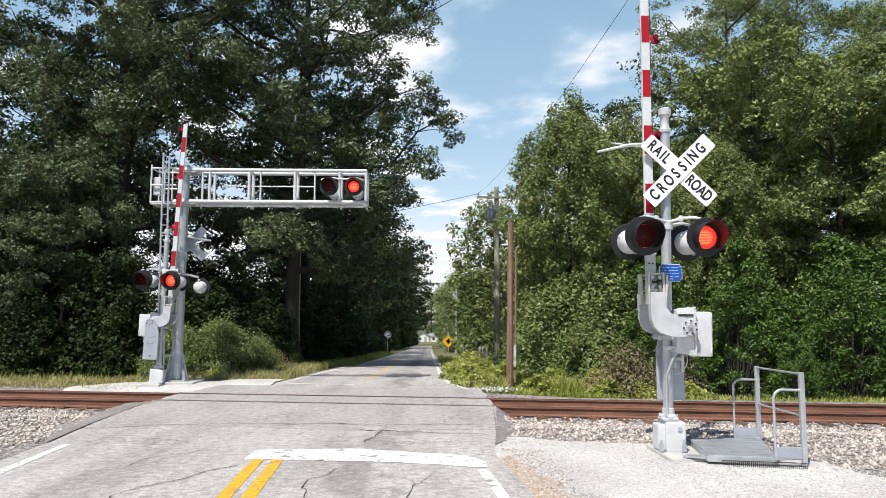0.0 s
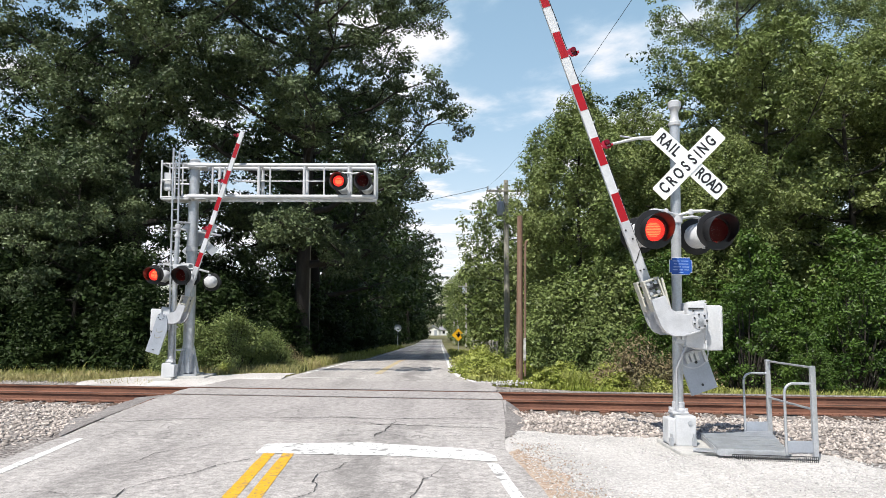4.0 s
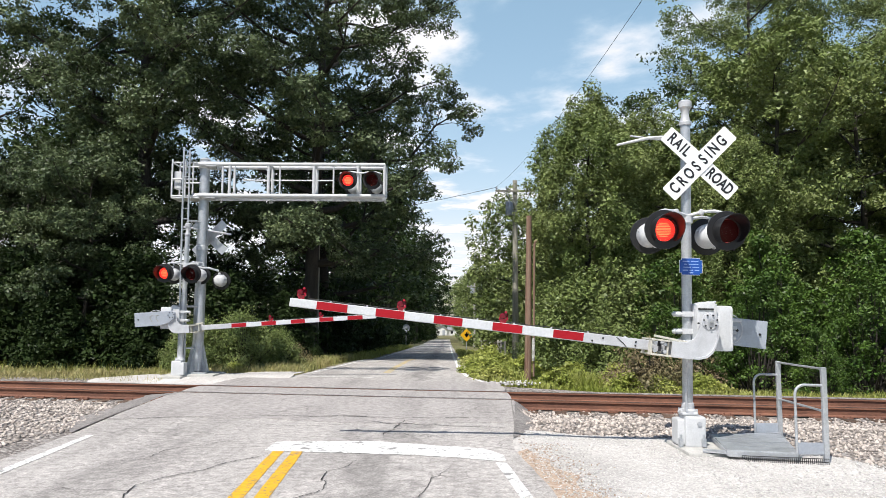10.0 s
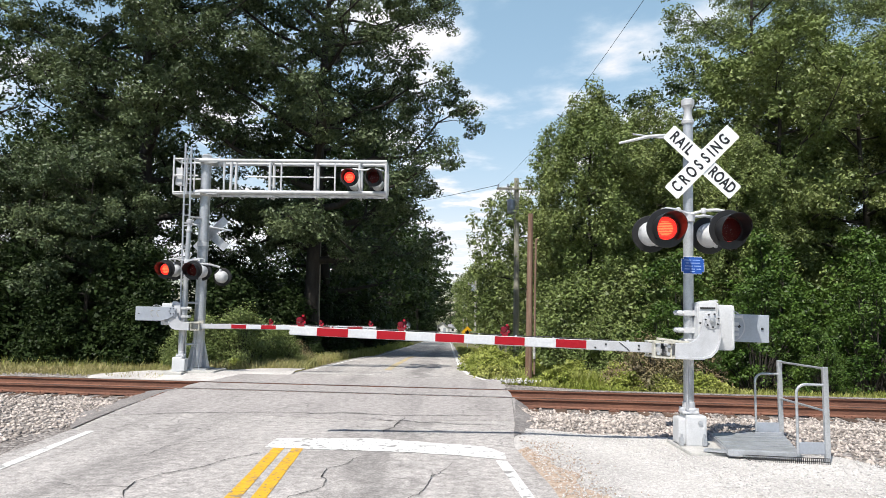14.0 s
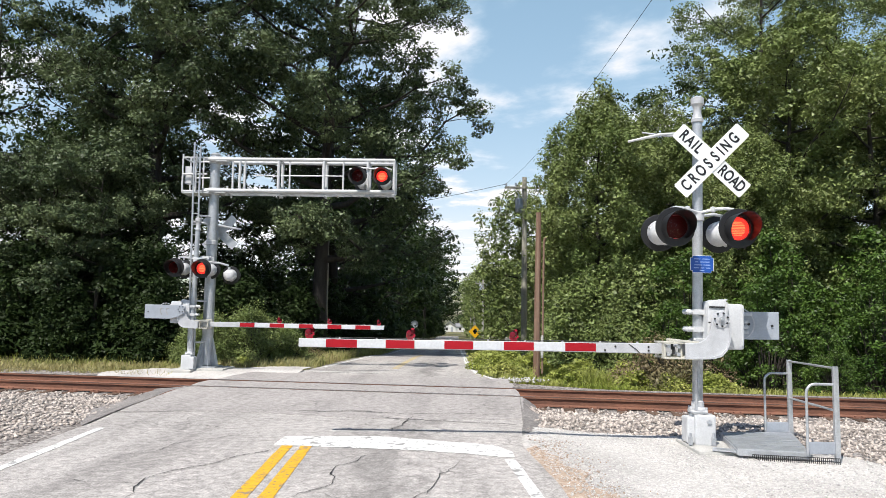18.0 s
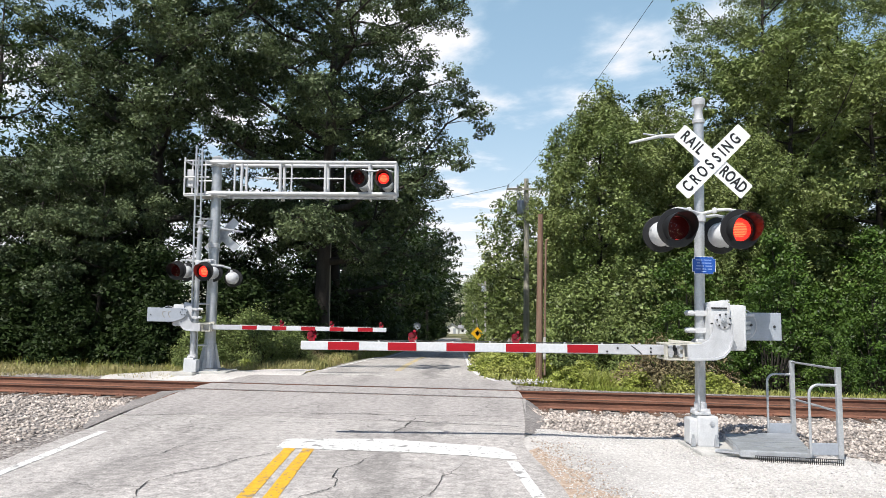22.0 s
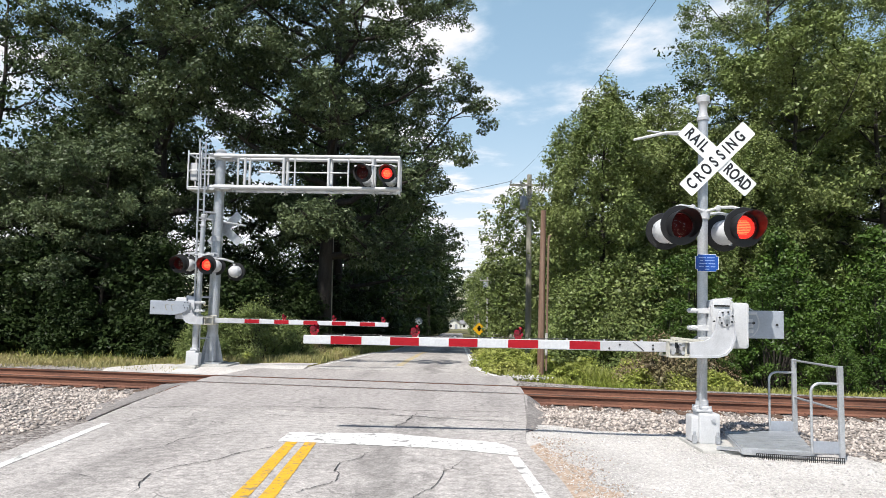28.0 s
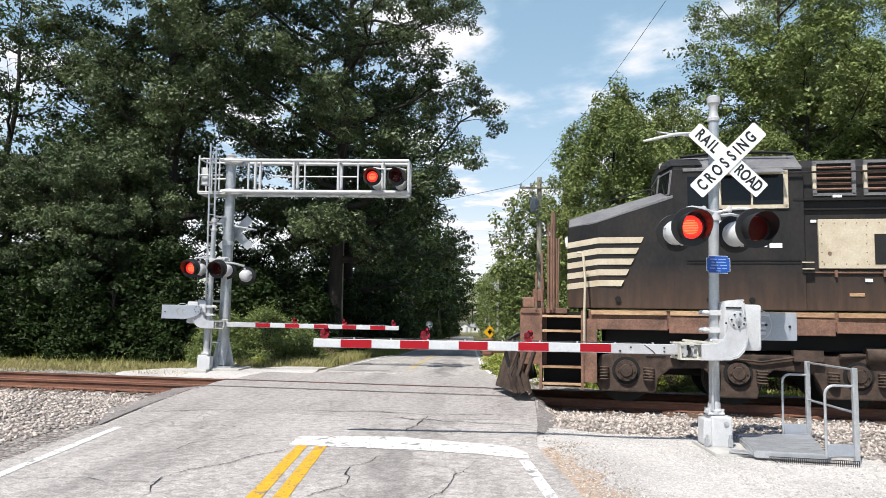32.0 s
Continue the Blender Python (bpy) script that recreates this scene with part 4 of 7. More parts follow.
def crossing_signal(m, height, near, hub):
    top = "white crossing signal with red lamps and gate arm"
    thing = empty("crossing_signal", m, top + (" on gravel" if near else " beyond track"), "railway signal", "gate signals at the crossing")
    bm = B()
    rod(bm, (0, 0, 0.3), (0, 0, height - 0.35), 0.068, 0.066, 20)
    part("mast", bm, M_GALV, thing, "round galvanised steel mast", smooth=True)
    bm = B()
    lathe(bm, [(0.067, height - 0.36), (0.082, height - 0.35), (0.084, height - 0.31), (0.07, height - 0.3), (0.052, height - 0.22), (0.054, height - 0.16), (0.075, height - 0.11),
               (0.086, height - 0.1), (0.088, height - 0.02), (0.06, height), (0, height + 0.005)], 20)
    part("mast_cap", bm, M_ALU, thing, "turned metal mast cap", smooth=True)
    bm = B()
    box(bm, (0.055, 0.0, 0.19), (0.27, 0.3, 0.4))
    box(bm, (-0.1, 0.03, 0.18), (0.14, 0.26, 0.34))
    box(bm, (0, 0, 0.42), (0.22, 0.22, 0.05))
    base = part("base_box", bm, M_WHITE, thing, "cast white junction base", bevel=0.03)
    bm = B()
    lathe(bm, [(0.069, 0.56), (0.08, 0.55), (0.084, 0.48), (0.115, 0.455), (0.115, 0.42)], 16)
    for a in range(4):
        c, s = math.cos(radians(45 + 90 * a)), math.sin(radians(45 + 90 * a))
        rod(bm, (0.12 * c, 0.12 * s, 0.43), (0.12 * c, 0.12 * s, 0.48), 0.018, seg=6)
    part("base_collar", bm, M_ALU, base, "bolted collar", smooth=True)
    bm = B()
    for x in (-0.15, 0.15):
        box(bm, (x, -0.17, 0.06), (0.05, 0.05, 0.1))
        rod(bm, (x, -0.17, 0.1), (x, -0.17, 0.16), 0.016, seg=6)
    rod(bm, (0.1, -0.165, 0.3), (0.1, -0.155, 0.3), 0.03, seg=8)
    parts("anchor_bolt", bm, M_GALV, base, "steel anchor bolts")
    bm = B()
    box(bm, (0.13, -0.1, -0.1), (0.62, 1.0, 0.2))
    part("foundation", bm, M_CONCRETE, thing, "square concrete foundation", bevel=0.02)
    # lamps on a bent crossarm
    bm = B()
    for s in (-1, 1):
        sweep(bm, [(0, -0.06, 3.06), (0.1 * s, -0.09, 3.09), (0.2 * s, -0.12, 3.115), (0.34 * s, -0.16, 3.12), (0.41 * s, -0.2, 3.1), (0.42 * s, -0.2, 3.02)], 0.021, 8)
        sweep(bm, [(0, 0.05, 3.03), (0.25 * s, 0.08, 3.07), (0.41 * s, 0.2, 3.07), (0.41 * s, 0.24, 3.02)], 0.021, 8)
        lathe(bm, [(0.0, -0.045), (0.034, -0.03), (0.04, 0.0), (0.034, 0.03), (0.0, 0.045)], 10, Matrix.Translation((0.17 * s, -0.11, 3.108)))
    lathe(bm, [(0.072, 2.96), (0.088, 2.97), (0.088, 3.08), (0.072, 3.09)], 16)
    part("lamp_crossarm", bm, M_WHITE, thing, "bent white pipe crossarm", smooth=True)
    for s in (-1, 1):
        sp = 0.41 if near else 0.375
        off, z = (0.0, 2.83) if near else (0.066, 2.77)
        flashing_lamp(thing, pose(sp * s + off, -0.2, z), 6 if near else 0, "near", 0 if s < 0 else 1)
        # seen from the other side the far signal's lamps swap places
        flashing_lamp(thing, pose(sp * s + off, 0.2, z) @ BACK, 0 if near else 4, "far", 1 if s < 0 else 0)
    if near:
        crossbuck(thing, pose(0.15, -0.12, 3.775))
        bm = B()
        sweep(bm, [(-0.02, 0, 4.14), (-0.25, 0.0, 4.165), (-0.5, 0.02, 4.15), (-0.72, 0.04, 4.1), (-0.93, 0.06, 4.05)], [0.02, 0.021, 0.022, 0.02, 0.016], 8)
        part("side_arm", bm, M_WHITE, thing, "thin curved white arm", smooth=True)
        bm = B()
        sweep(bm, [(-0.02, 0.05, 4.16), (-0.3, 0.3, 4.2), (-0.6, 0.6, 4.32)], 0.014, 6)
        part("side_arm", bm, M_GALV, thing, "thin grey arm", smooth=True)
        bm = B()
        box(bm, (0, 0, 0), (0.31, 0.004, 0.235))
        bmesh.ops.bevel(bm, geom=[e for e in bm.edges if abs((e.verts[0].co - e.verts[1].co).normalized().y) > 0.9], offset=0.03, segments=4, affect="EDGES")
        sign = part("notice_sign", bm, M_SIGNWHITE, thing, "small blue notice with white writing", pose(0.03, -0.085, 2.37))
        bm = B()
        box(bm, (0, -0.004, 0), (0.296, 0.003, 0.221))
        bmesh.ops.bevel(bm, geom=[e for e in bm.edges if abs((e.verts[0].co - e.verts[1].co).normalized().y) > 0.9], offset=0.026, segments=4, affect="EDGES")
        part("sign_face", bm, M_BLUE, sign, "blue sign face")
        bm = B()
        for z, spans in ((0.07, ((-0.11, -0.02), (0.0, 0.1))), (0.03, ((-0.09, -0.05), (-0.03, 0.1))), (-0.01, ((-0.1, 0.0), (0.02, 0.11))), (-0.05, ((-0.11, -0.04), (-0.02, 0.03), (0.05, 0.11))), (-0.085, ((-0.03, 0.03),))):
            for a, b in spans:
                box(bm, ((a + b) / 2, -0.0066, z), (b - a, 0.002, 0.011))
        parts("text_bar", bm, M_SIGNTEXT, sign, "lines of white writing")
    # gate mechanism on the mast's side
    bm = B()
    box(bm, (0.4, 0.0, 1.55), (0.3, 0.4, 0.6))
    mech = part("gate_mechanism", bm, M_WHITE, thing, "white gate mechanism housing", bevel=0.04, smooth=True)
    bm = B()
    plate(bm, [(0.04, 1.3), (0.3, 1.26), (0.3, 1.89), (0.2, 1.9), (0.06, 1.86)], -0.24, 0.12)
    cover = part("front_cover", bm, M_WHITE, mech, "white sloping front cover", bevel=0.02, smooth=True)
    bm = B()
    box(bm, (0.17, -0.246, 1.8), (0.2, 0.014, 0.022))
    part("cover_slot", bm, M_RUBBER, cover, "dark slot under the cover's lip")
    bm = B()
    box(bm, (0.295, -0.25, 1.57), (0.02, 0.03, 0.6))
    box(bm, (0.3, -0.1, 1.9), (0.05, 0.2, 0.025))
    box(bm, (0.52, -0.2, 1.55), (0.02, 0.012, 0.5))
    parts("lid_rib", bm, M_WHITE, mech, "raised lid ribs", bevel=0.005)
    bm = B()
    for z in (1.5, 1.73):
        box(bm, (0.03, 0, z), (0.24, 0.2, 0.07))
        for y in (-0.075, 0.075):
            rod(bm, (-0.18, y, z), (0.0, y, z), 0.02, seg=10)
            rod(bm, (-0.165, y, z), (-0.115, y, z), 0.034, seg=10)
    for x in (0.06, 0.1):
        box(bm, (x, -0.17, 1.6), (0.022, 0.05, 0.42))
    box(bm, (0.02, -0.14, 1.36), (0.2, 0.1, 0.05))
    rod(bm, (0.05, -0.2, 1.34), (0.05, -0.1, 1.34), 0.04, seg=10)
    rod(bm, (-0.1, -0.14, 1.36), (0.0, -0.14, 1.36), 0.025, seg=8)
    parts("mast_bracket", bm, M_WHITE, thing, "bolted white clamps round the mast", bevel=0.005)
    bm = B()
    sweep(bm, [(0.1, -0.12, 1.38), (0.0, -0.2, 1.2), (-0.06, -0.14, 1.0), (-0.05, -0.09, 0.7), (-0.05, -0.1, 0.45)], 0.02, 6)
    part("conduit", bm, M_GALV, thing, "bent grey conduit", smooth=True)
    arm = gate_arm(thing, hub)
    return thing, arm


HUB_NEAR, HUB_FAR = (0.19, -0.3, 1.64), (0.22, -0.3, 1.64)
signal_near, arm_near = crossing_signal(pose(3.21, 9.8, 0.0, 0, 0.9, 0), 4.68, True, HUB_NEAR)
signal_far, arm_far = crossing_signal(pose(-7.34, 20.0, 0.02, 0, -1.3, 180), 4.2, False, HUB_FAR)


# ---- cantilever over the far lane ----
def cantilever_signal(m):
    thing = empty("cantilever_signal", m, "white steel cantilever with walkway truss and red lamps over the road", "railway signal")
    bm = B()
    rod(bm, (0, 0, 0.1), (0.03, 0, 6.13), 0.155, 0.14, 24)
    part("mast", bm, M_GALV, thing, "thick round steel mast", smooth=True)
    bm = B()
    lathe(bm, [(0.146, 6.09), (0.155, 6.12), (0.1, 6.17), (0, 6.19)], 20, Matrix.Translation((0.03, 0, 0)))
    part("mast_cap", bm, M_GALV, thing, "domed mast cap", smooth=True)
    bm = B()
    box(bm, (0, 0, 0.05), (0.7, 0.7, 0.06))
    for k in range(8):
        a = radians(45 * k + 22.5)
        c, s = math.cos(a), math.sin(a)
        v = [bm.verts.new(p) for p in ((0.15 * c, 0.15 * s, 0.9), (0.15 * c, 0.15 * s, 0.08), (0.32 * c, 0.32 * s, 0.08))]
        w = [bm.verts.new(Vector(p.co) + Vector((-s, c, 0)) * 0.018) for p in v]
        bm.faces.new(v)
        bm.faces.new(w[::-1])
        for i in range(3):
            bm.faces.new((v[i], v[(i + 1) % 3], w[(i + 1) % 3], w[i]))
    parts("base_flange", bm, M_GALV, thing, "gusseted base flange")
    bm = B()
    box(bm, (0, 0, -0.06), (1.3, 1.1, 0.2))
    part("foundation", bm, M_CONCRETE, thing, "pale concrete foundation", bevel=0.02)
    for y in (-0.24, 0.24):
        for z, r in ((5.95, 0.055), (5.045, 0.06)):
            bm = B()
            rod(bm, (-0.2, y, z), (5.24, y, z), r, seg=14)
            part("chord", bm, M_WHITE, thing, "long white pipe chord", smooth=True)
        for x, r in ((0.62, 0.028), (0.82, 0.04), (0.97, 0.02), (1.93, 0.045), (2.25, 0.025), (3.22, 0.045), (3.78, 0.025), (4.48, 0.045), (5.23, 0.045)):
            if r < 0.03 and y > 0:
                continue
            bm = B()
            rod(bm, (x, y, 5.045), (x, y, 5.95), r, seg=10)
            part("post", bm, M_WHITE, thing, "white truss post", smooth=True)
        if y > 0:
            continue
        bm = B()
        rod(bm, (1.2, y, 5.49), (3.78, y, 5.49), 0.018, seg=8)
        part("hand_rail", bm, M_WHITE, thing, "thin white middle rail", smooth=True)
    bm = B()
    for k in range(22):
        x = 0.4 + 0.21 * k
        box(bm, (x, 0, 5.0), (0.03, 0.46, 0.03))
    for k in range(5):
        box(bm, (2.7, -0.2 + 0.1 * k, 4.985), (4.9, 0.012, 0.04))
    parts("walkway", bm, M_GALV, thing, "open steel walkway grating")
    bm = B()
    for x in (1.94, 3.22, 4.48, 5.23):
        rod(bm, (x, -0.24, 4.93), (x, 0.24, 4.93), 0.03, seg=8)
        rod(bm, (x, -0.24, 5.95), (x, 0.24, 5.95), 0.03, seg=8)
    parts("cross_tube", bm, M_WHITE, thing, "short tubes between the chords")
    bm = B()
    for z in (5.045, 5.95):
        lathe(bm, [(0.15, z - 0.1), (0.19, z - 0.09), (0.19, z + 0.09), (0.15, z + 0.1)], 20, Matrix.Translation((0.02, 0, 0)))
        box(bm, (0.28, 0, z), (0.3, 0.56, 0.14))
        for y in (-0.2, 0.2):
            rod(bm, (0.46, y, z - 0.14), (0.46, y, z + 0.14), 0.03, seg=8)
    parts("mast_clamp", bm, M_WHITE, thing, "bolted clamps that hold the chords", bevel=0.006)
    # cage and box behind the mast
    bm = B()
    for z in (5.02, 5.5, 5.98):
        for y in (-0.3, 0.3):
            rod(bm, (-0.8, y, z), (-0.1, y, z), 0.024, seg=8)
        rod(bm, (-0.8, -0.3, z), (-0.8, 0.3, z), 0.024, seg=8)
    for x, y in ((-0.8, -0.3), (-0.8, 0.3), (-0.42, -0.3), (-0.42, 0.3)):
        rod(bm, (x, y, 4.98), (x, y, 6.08), 0.026, seg=8)
    box(bm, (-0.42, 0, 4.98), (0.78, 0.62, 0.05))
    parts("platform_cage", bm, M_WHITE, thing, "white railed platform by the mast")
    bm = B()
    box(bm, (-0.67, -0.12, 5.49), (0.2, 0.22, 0.5))
    part("junction_box", bm, M_WHITE, thing, "white junction box", bevel=0.015)
    # ladder
    bm = B()
    for x, top in ((-0.445, 6.4), (-0.275, 6.3)):
        rod(bm, (x + 0.06, -0.42, 0.3), (x, -0.42, top), 0.028, seg=8)
    parts("ladder_rail", bm, M_GALV, thing, "two tall ladder rails")
    bm = B()
    for k in range(20):
        z = 0.45 + 0.3 * k
        x = 0.06 * (1 - (z - 0.3) / 6.15)
        rod(bm, (-0.445 + x, -0.42, z), (-0.275 + x, -0.42, z), 0.014, seg=6)
    for z in (0.75, 1.9, 3.1, 4.3):
        rod(bm, (-0.24, -0.42, z), (0.0, -0.1, z), 0.028, seg=8)
    parts("rung", bm, M_GALV, thing, "ladder rungs and stays")
    # lamps under the truss and on the mast
    bm = B()
    sweep(bm, [(3.96, -0.3, 5.68), (4.22, -0.34, 5.73), (4.58, -0.3, 5.7), (4.94, -0.34, 5.73), (5.16, -0.3, 5.68)], 0.024, 8)
    part("lamp_crossarm", bm, M_WHITE, thing, "bent pipe that carries the lamps", smooth=True)
    for x, ph in ((4.24, 0), (4.92, 1)):
        flashing_lamp(thing, pose(x, -0.46, 5.43), 4, "cantilever", ph)
        flashing_lamp(thing, pose(x, 0.46, 5.43) @ BACK)
    bm = B()
    sweep(bm, [(-0.35, -0.2, 2.98), (0.0, -0.22, 3.0), (0.3, -0.1, 2.98), (0.5, 0.05, 2.92)], 0.03, 8)
    rod(bm, (-0.5, -0.3, 4.15), (0.75, 0.3, 4.0), 0.026, seg=8)
    lathe(bm, [(0.15, 3.5), (0.175, 3.51), (0.175, 3.62), (0.15, 3.63)], 18)
    parts("bracket", bm, M_WHITE, thing, "white pipe bracket on the mast", smooth=True)
    flashing_lamp(thing, pose(0.53, 0.05, 2.65) @ BACK)
    crossbuck(thing, pose(0.13, 0.3, 3.9), False)
    return thing


cantilever_signal(pose(-7.03, 20.5, 0.0))


# ---- service platform by the near mast ----
def service_platform():
    thing = empty("service_platform", pose(3.47, 9.0, 0.0), "grey galvanised steel service platform with hand rails on gravel", "platform")
    front, back = ((-0.02, 0.04), (0.76, -0.12)), ((0.2, 1.2), (1.24, 1.42))

    def deck_at(f, k):
        """A place on the skewed deck: f from left to right, k from front to back."""
        a = Vector((*front[0], 0)).lerp(Vector((*front[1], 0)), f)
        return a.lerp(Vector((*back[0], 0)).lerp(Vector((*back[1], 0)), f), k)

    def bar(bm, a, b, w, h):
        d = b - a
        box(bm, (a + b) / 2, (d.length, w, h), d.to_track_quat("X", "Z").to_matrix().to_4x4())

    up = Vector((0, 0, 1))
    bm = B()
    for k in range(17):
        bar(bm, deck_at(0, (k + 0.5) / 17) + up * 0.065, deck_at(1, (k + 0.5) / 17) + up * 0.065, 0.06 if k % 4 else 0.07, 0.016 if k % 4 else 0.026)
    parts("deck_slat", bm, M_GALV, thing, "ribbed steel deck slat")
    bm = B()
    for f in (0.0, 0.35, 0.7, 1.0):
        bar(bm, deck_at(f, 0) + up * 0.03, deck_at(f, 1) + up * 0.03, 0.03, 0.055)
    bar(bm, deck_at(0, 0) + up * 0.03, deck_at(1, 0) + up * 0.03, 0.025, 0.07)
    bar(bm, deck_at(0, 1) + up * 0.03, deck_at(1, 1) + up * 0.03, 0.025, 0.07)
    parts("deck_frame", bm, M_GALV, thing, "flat steel deck frame")
    bm = B()
    bar(bm, Vector((-0.24, 0.3, 0.02)), Vector((0.02, 0.2, 0.02)), 0.16, 0.02)
    part("step_plate", bm, M_GALV, thing, "small bright step plate")
    posts = (((1.08, -0.15), -0.06, 1.096), ((1.25, 1.43), 0.0, 1.075))
    for (x, y), low, top in posts:
        bm = box(B(), (x, y, (top + low) / 2), (0.062, 0.05, top - low))
        part("post", bm, M_GALV, thing, "square galvanised post", bevel=0.008)
        bm = box(B(), (x - 0.19, y + 0.01, 0.13), (0.34, 0.02, 0.14))
        part("toe_plate", bm, M_GREYPANEL, thing, "grey toe plate under the hand rail", bevel=0.004)
        bm = B()
        leg = x - 0.35
        sweep(bm, [(x - 0.02, y, 0.88), (leg + 0.12, y, 0.885)] + arc((leg + 0.11, y, 0.775), 0.11, 90, 180, 6) + [(leg, y, 0.5), (leg, y, 0.04)], 0.0165, 10)
        part("hand_rail", bm, M_GALV, thing, "bent pipe hand rail", smooth=True)
    a, b = Vector((1.08, -0.15, 0)), Vector((1.25, 1.43, 0))
    for z, z2, r in ((1.075, 1.055, 0.014), (0.57, 0.54, 0.015)):
        bm = B()
        rod(bm, a + up * z, b + up * z2, r, seg=10)
        part("cross_rail", bm, M_GALV, thing, "straight pipe rail", smooth=True)
    # dark mesh hanging under the front edge
    bm = B()
    a, b = Vector((0.1, -0.08, 0)), Vector((1.05, -0.26, 0))
    for k in range(44):
        p = a.lerp(b, k / 43)
        low = -0.06 + 0.07 * max(0.0, 1 - k / 8)
        box(bm, (p.x, p.y, (low + 0.035) / 2), (0.007, 0.007, 0.035 - low))
    for z in (-0.05, -0.01, 0.03):
        bar(bm, a.lerp(b, 0.12 if z < 0 else 0) + up * z, b + up * z, 0.006, 0.008)
    bar(bm, a + up * 0.01, a.lerp(b, 0.13) + up * -0.055, 0.007, 0.008)
    tagged(part("skirt", bm, M_RUBBER, thing, "open dark wire mesh under the deck"), kind="stuff")
    return thing


service_platform()


# ---- poles, wires, sign, fence, house ----
def utility_pole(m, height, r, mat, label, arm_z=None, arm_w=2.0, can=False):
    thing = empty("utility_pole", m, label, "utility pole")
    bm = B()
    rod(bm, (0, 0, -0.3), (0, 0, height), r, r * 0.72, 14)
    part("pole", bm, mat, thing, smooth=True)
    if arm_z:
        bm = B()
        box(bm, (0, -r, arm_z), (arm_w, 0.1, 0.12))
        part("crossarm", bm, M_POLEGREY if mat == M_POLEBROWN else mat, thing, "wooden crossarm", bevel=0.01)
        bm = B()
        for s in (-1, 1):
            rod(bm, (0.02 * s, -r - 0.06, arm_z - 0.75), (0.65 * s, -r - 0.06, arm_z - 0.06), 0.018, seg=6)
        parts("brace", bm, M_GALV, thing, "thin steel braces")
        for x in (-arm_w * 0.47, -arm_w * 0.22, arm_w * 0.3, arm_w * 0.47):
            bm = B()
            lathe(bm, [(0.02, 0.05), (0.02, 0.12), (0.06, 0.13), (0.07, 0.17), (0.04, 0.2), (0.05, 0.25), (0, 0.28)], 10, Matrix.Translation((x, -r, arm_z)))
            part("insulator", bm, M_GREYPANEL, thing, "grey porcelain insulator", smooth=True)
    if can:
        bm = B()
        lathe(bm, [(0, 0), (0.2, 0.01), (0.22, 0.06), (0.22, 0.75), (0.18, 0.82), (0, 0.84)], 16, Matrix.Translation((-0.34, -0.1, can)))
        rod(bm, (-0.34, -0.1, can + 0.8), (-0.34, -0.1, can + 1.1), 0.035, seg=8)
        box(bm, (-0.15, -0.05, can + 0.4), (0.25, 0.1, 0.3))
        part("transformer", bm, M_GREYPANEL, thing, "grey transformer can", smooth=True)
    return thing


def ground_pose(x, y, turn=0.0):
    return pose(x, y, ground_height(x, y), 0, 0, turn)


z42 = ground_height(3.95, 42)
utility_pole(ground_pose(3.95, 42), 9.25 - z42 + 0.35, 0.19, M_POLEGREY, "weathered grey utility pole with crossarm and transformer", 8.95 - z42, 2.3, 7.5 - z42)
short = utility_pole(pose(2.28, 20.6, ground_height(2.28, 20.6), 0, 0.7, 0), 4.75, 0.105, M_POLEBROWN, "short red-brown wooden pole without wires")
bm = B()
rod(bm, (0.15, -0.08, 0.2), (0.15, -0.08, 3.9), 0.03, seg=8)
sweep(bm, [(0.15, -0.08, 3.9), (0.17, -0.08, 4.0), (0.22, -0.08, 4.02)], 0.032, 8)
part("conduit", bm, M_POLEBROWN, short, "thin brown conduit", smooth=True)
bm = B()
box(bm, (0.13, -0.14, 0.95), (0.07, 0.03, 0.62))
part("plate", bm, M_OLDWHITE, short, "narrow white marker plate", bevel=0.006)
utility_pole(ground_pose(3.75, 100), 8.9, 0.17, M_FARPOLE, "distant utility pole with crossarm", 8.4, 2.1, 7.4)
utility_pole(ground_pose(3.2, 125), 7.9, 0.16, M_FARPOLE, "distant utility pole with crossarm", 6.6, 1.4, 5.6)
utility_pole(ground_pose(2.75, 131), 6.9, 0.14, M_FARPOLE, "distant thin utility pole")
utility_pole(ground_pose(-6.1, 34), 6.6, 0.09, M_POLEGREY, "thin weathered pole in front of the trees")


def wire(name, a, b, sag, r=0.012):
    a, b = Vector(a), Vector(b)
    pts = [a.lerp(b, k / 16) - Vector((0, 0, sag * 4 * (k / 16) * (1 - k / 16))) for k in range(17)]
    return tagged(part(name, sweep(B(), pts, r, 5), M_RUBBER), "thin black overhead wire between poles", "cable")


wire("overhead_wire", (2.9, 42, 9.25), (4.6, -2.0, 9.0), 1.0, 0.006)
wire("overhead_wire", (5.0, 42, 9.25), (9.6, 2.0, 9.6), 0.6, 0.006)
wire("overhead_wire", (2.9, 42, 9.25), (2.9, 100, 6.2), 0.6, 0.015)
wire("overhead_wire", (5.0, 42, 9.25), (4.6, 100, 6.2), 0.6, 0.015)
wire("overhead_wire", (2.9, 42, 9.2), (-20, 46, 6.4), 0.5, 0.014)
wire("overhead_wire", (2.9, 100, 6.2), (2.7, 125, 3.9), 0.4, 0.018)
wire("overhead_wire", (-6.1, 34, 5.8), (-1.2, 34, 5.9), 0.1, 0.01)
wire("overhead_wire", (-6.1, 34, 5.2), (-1.2, 34, 5.3), 0.1, 0.01)


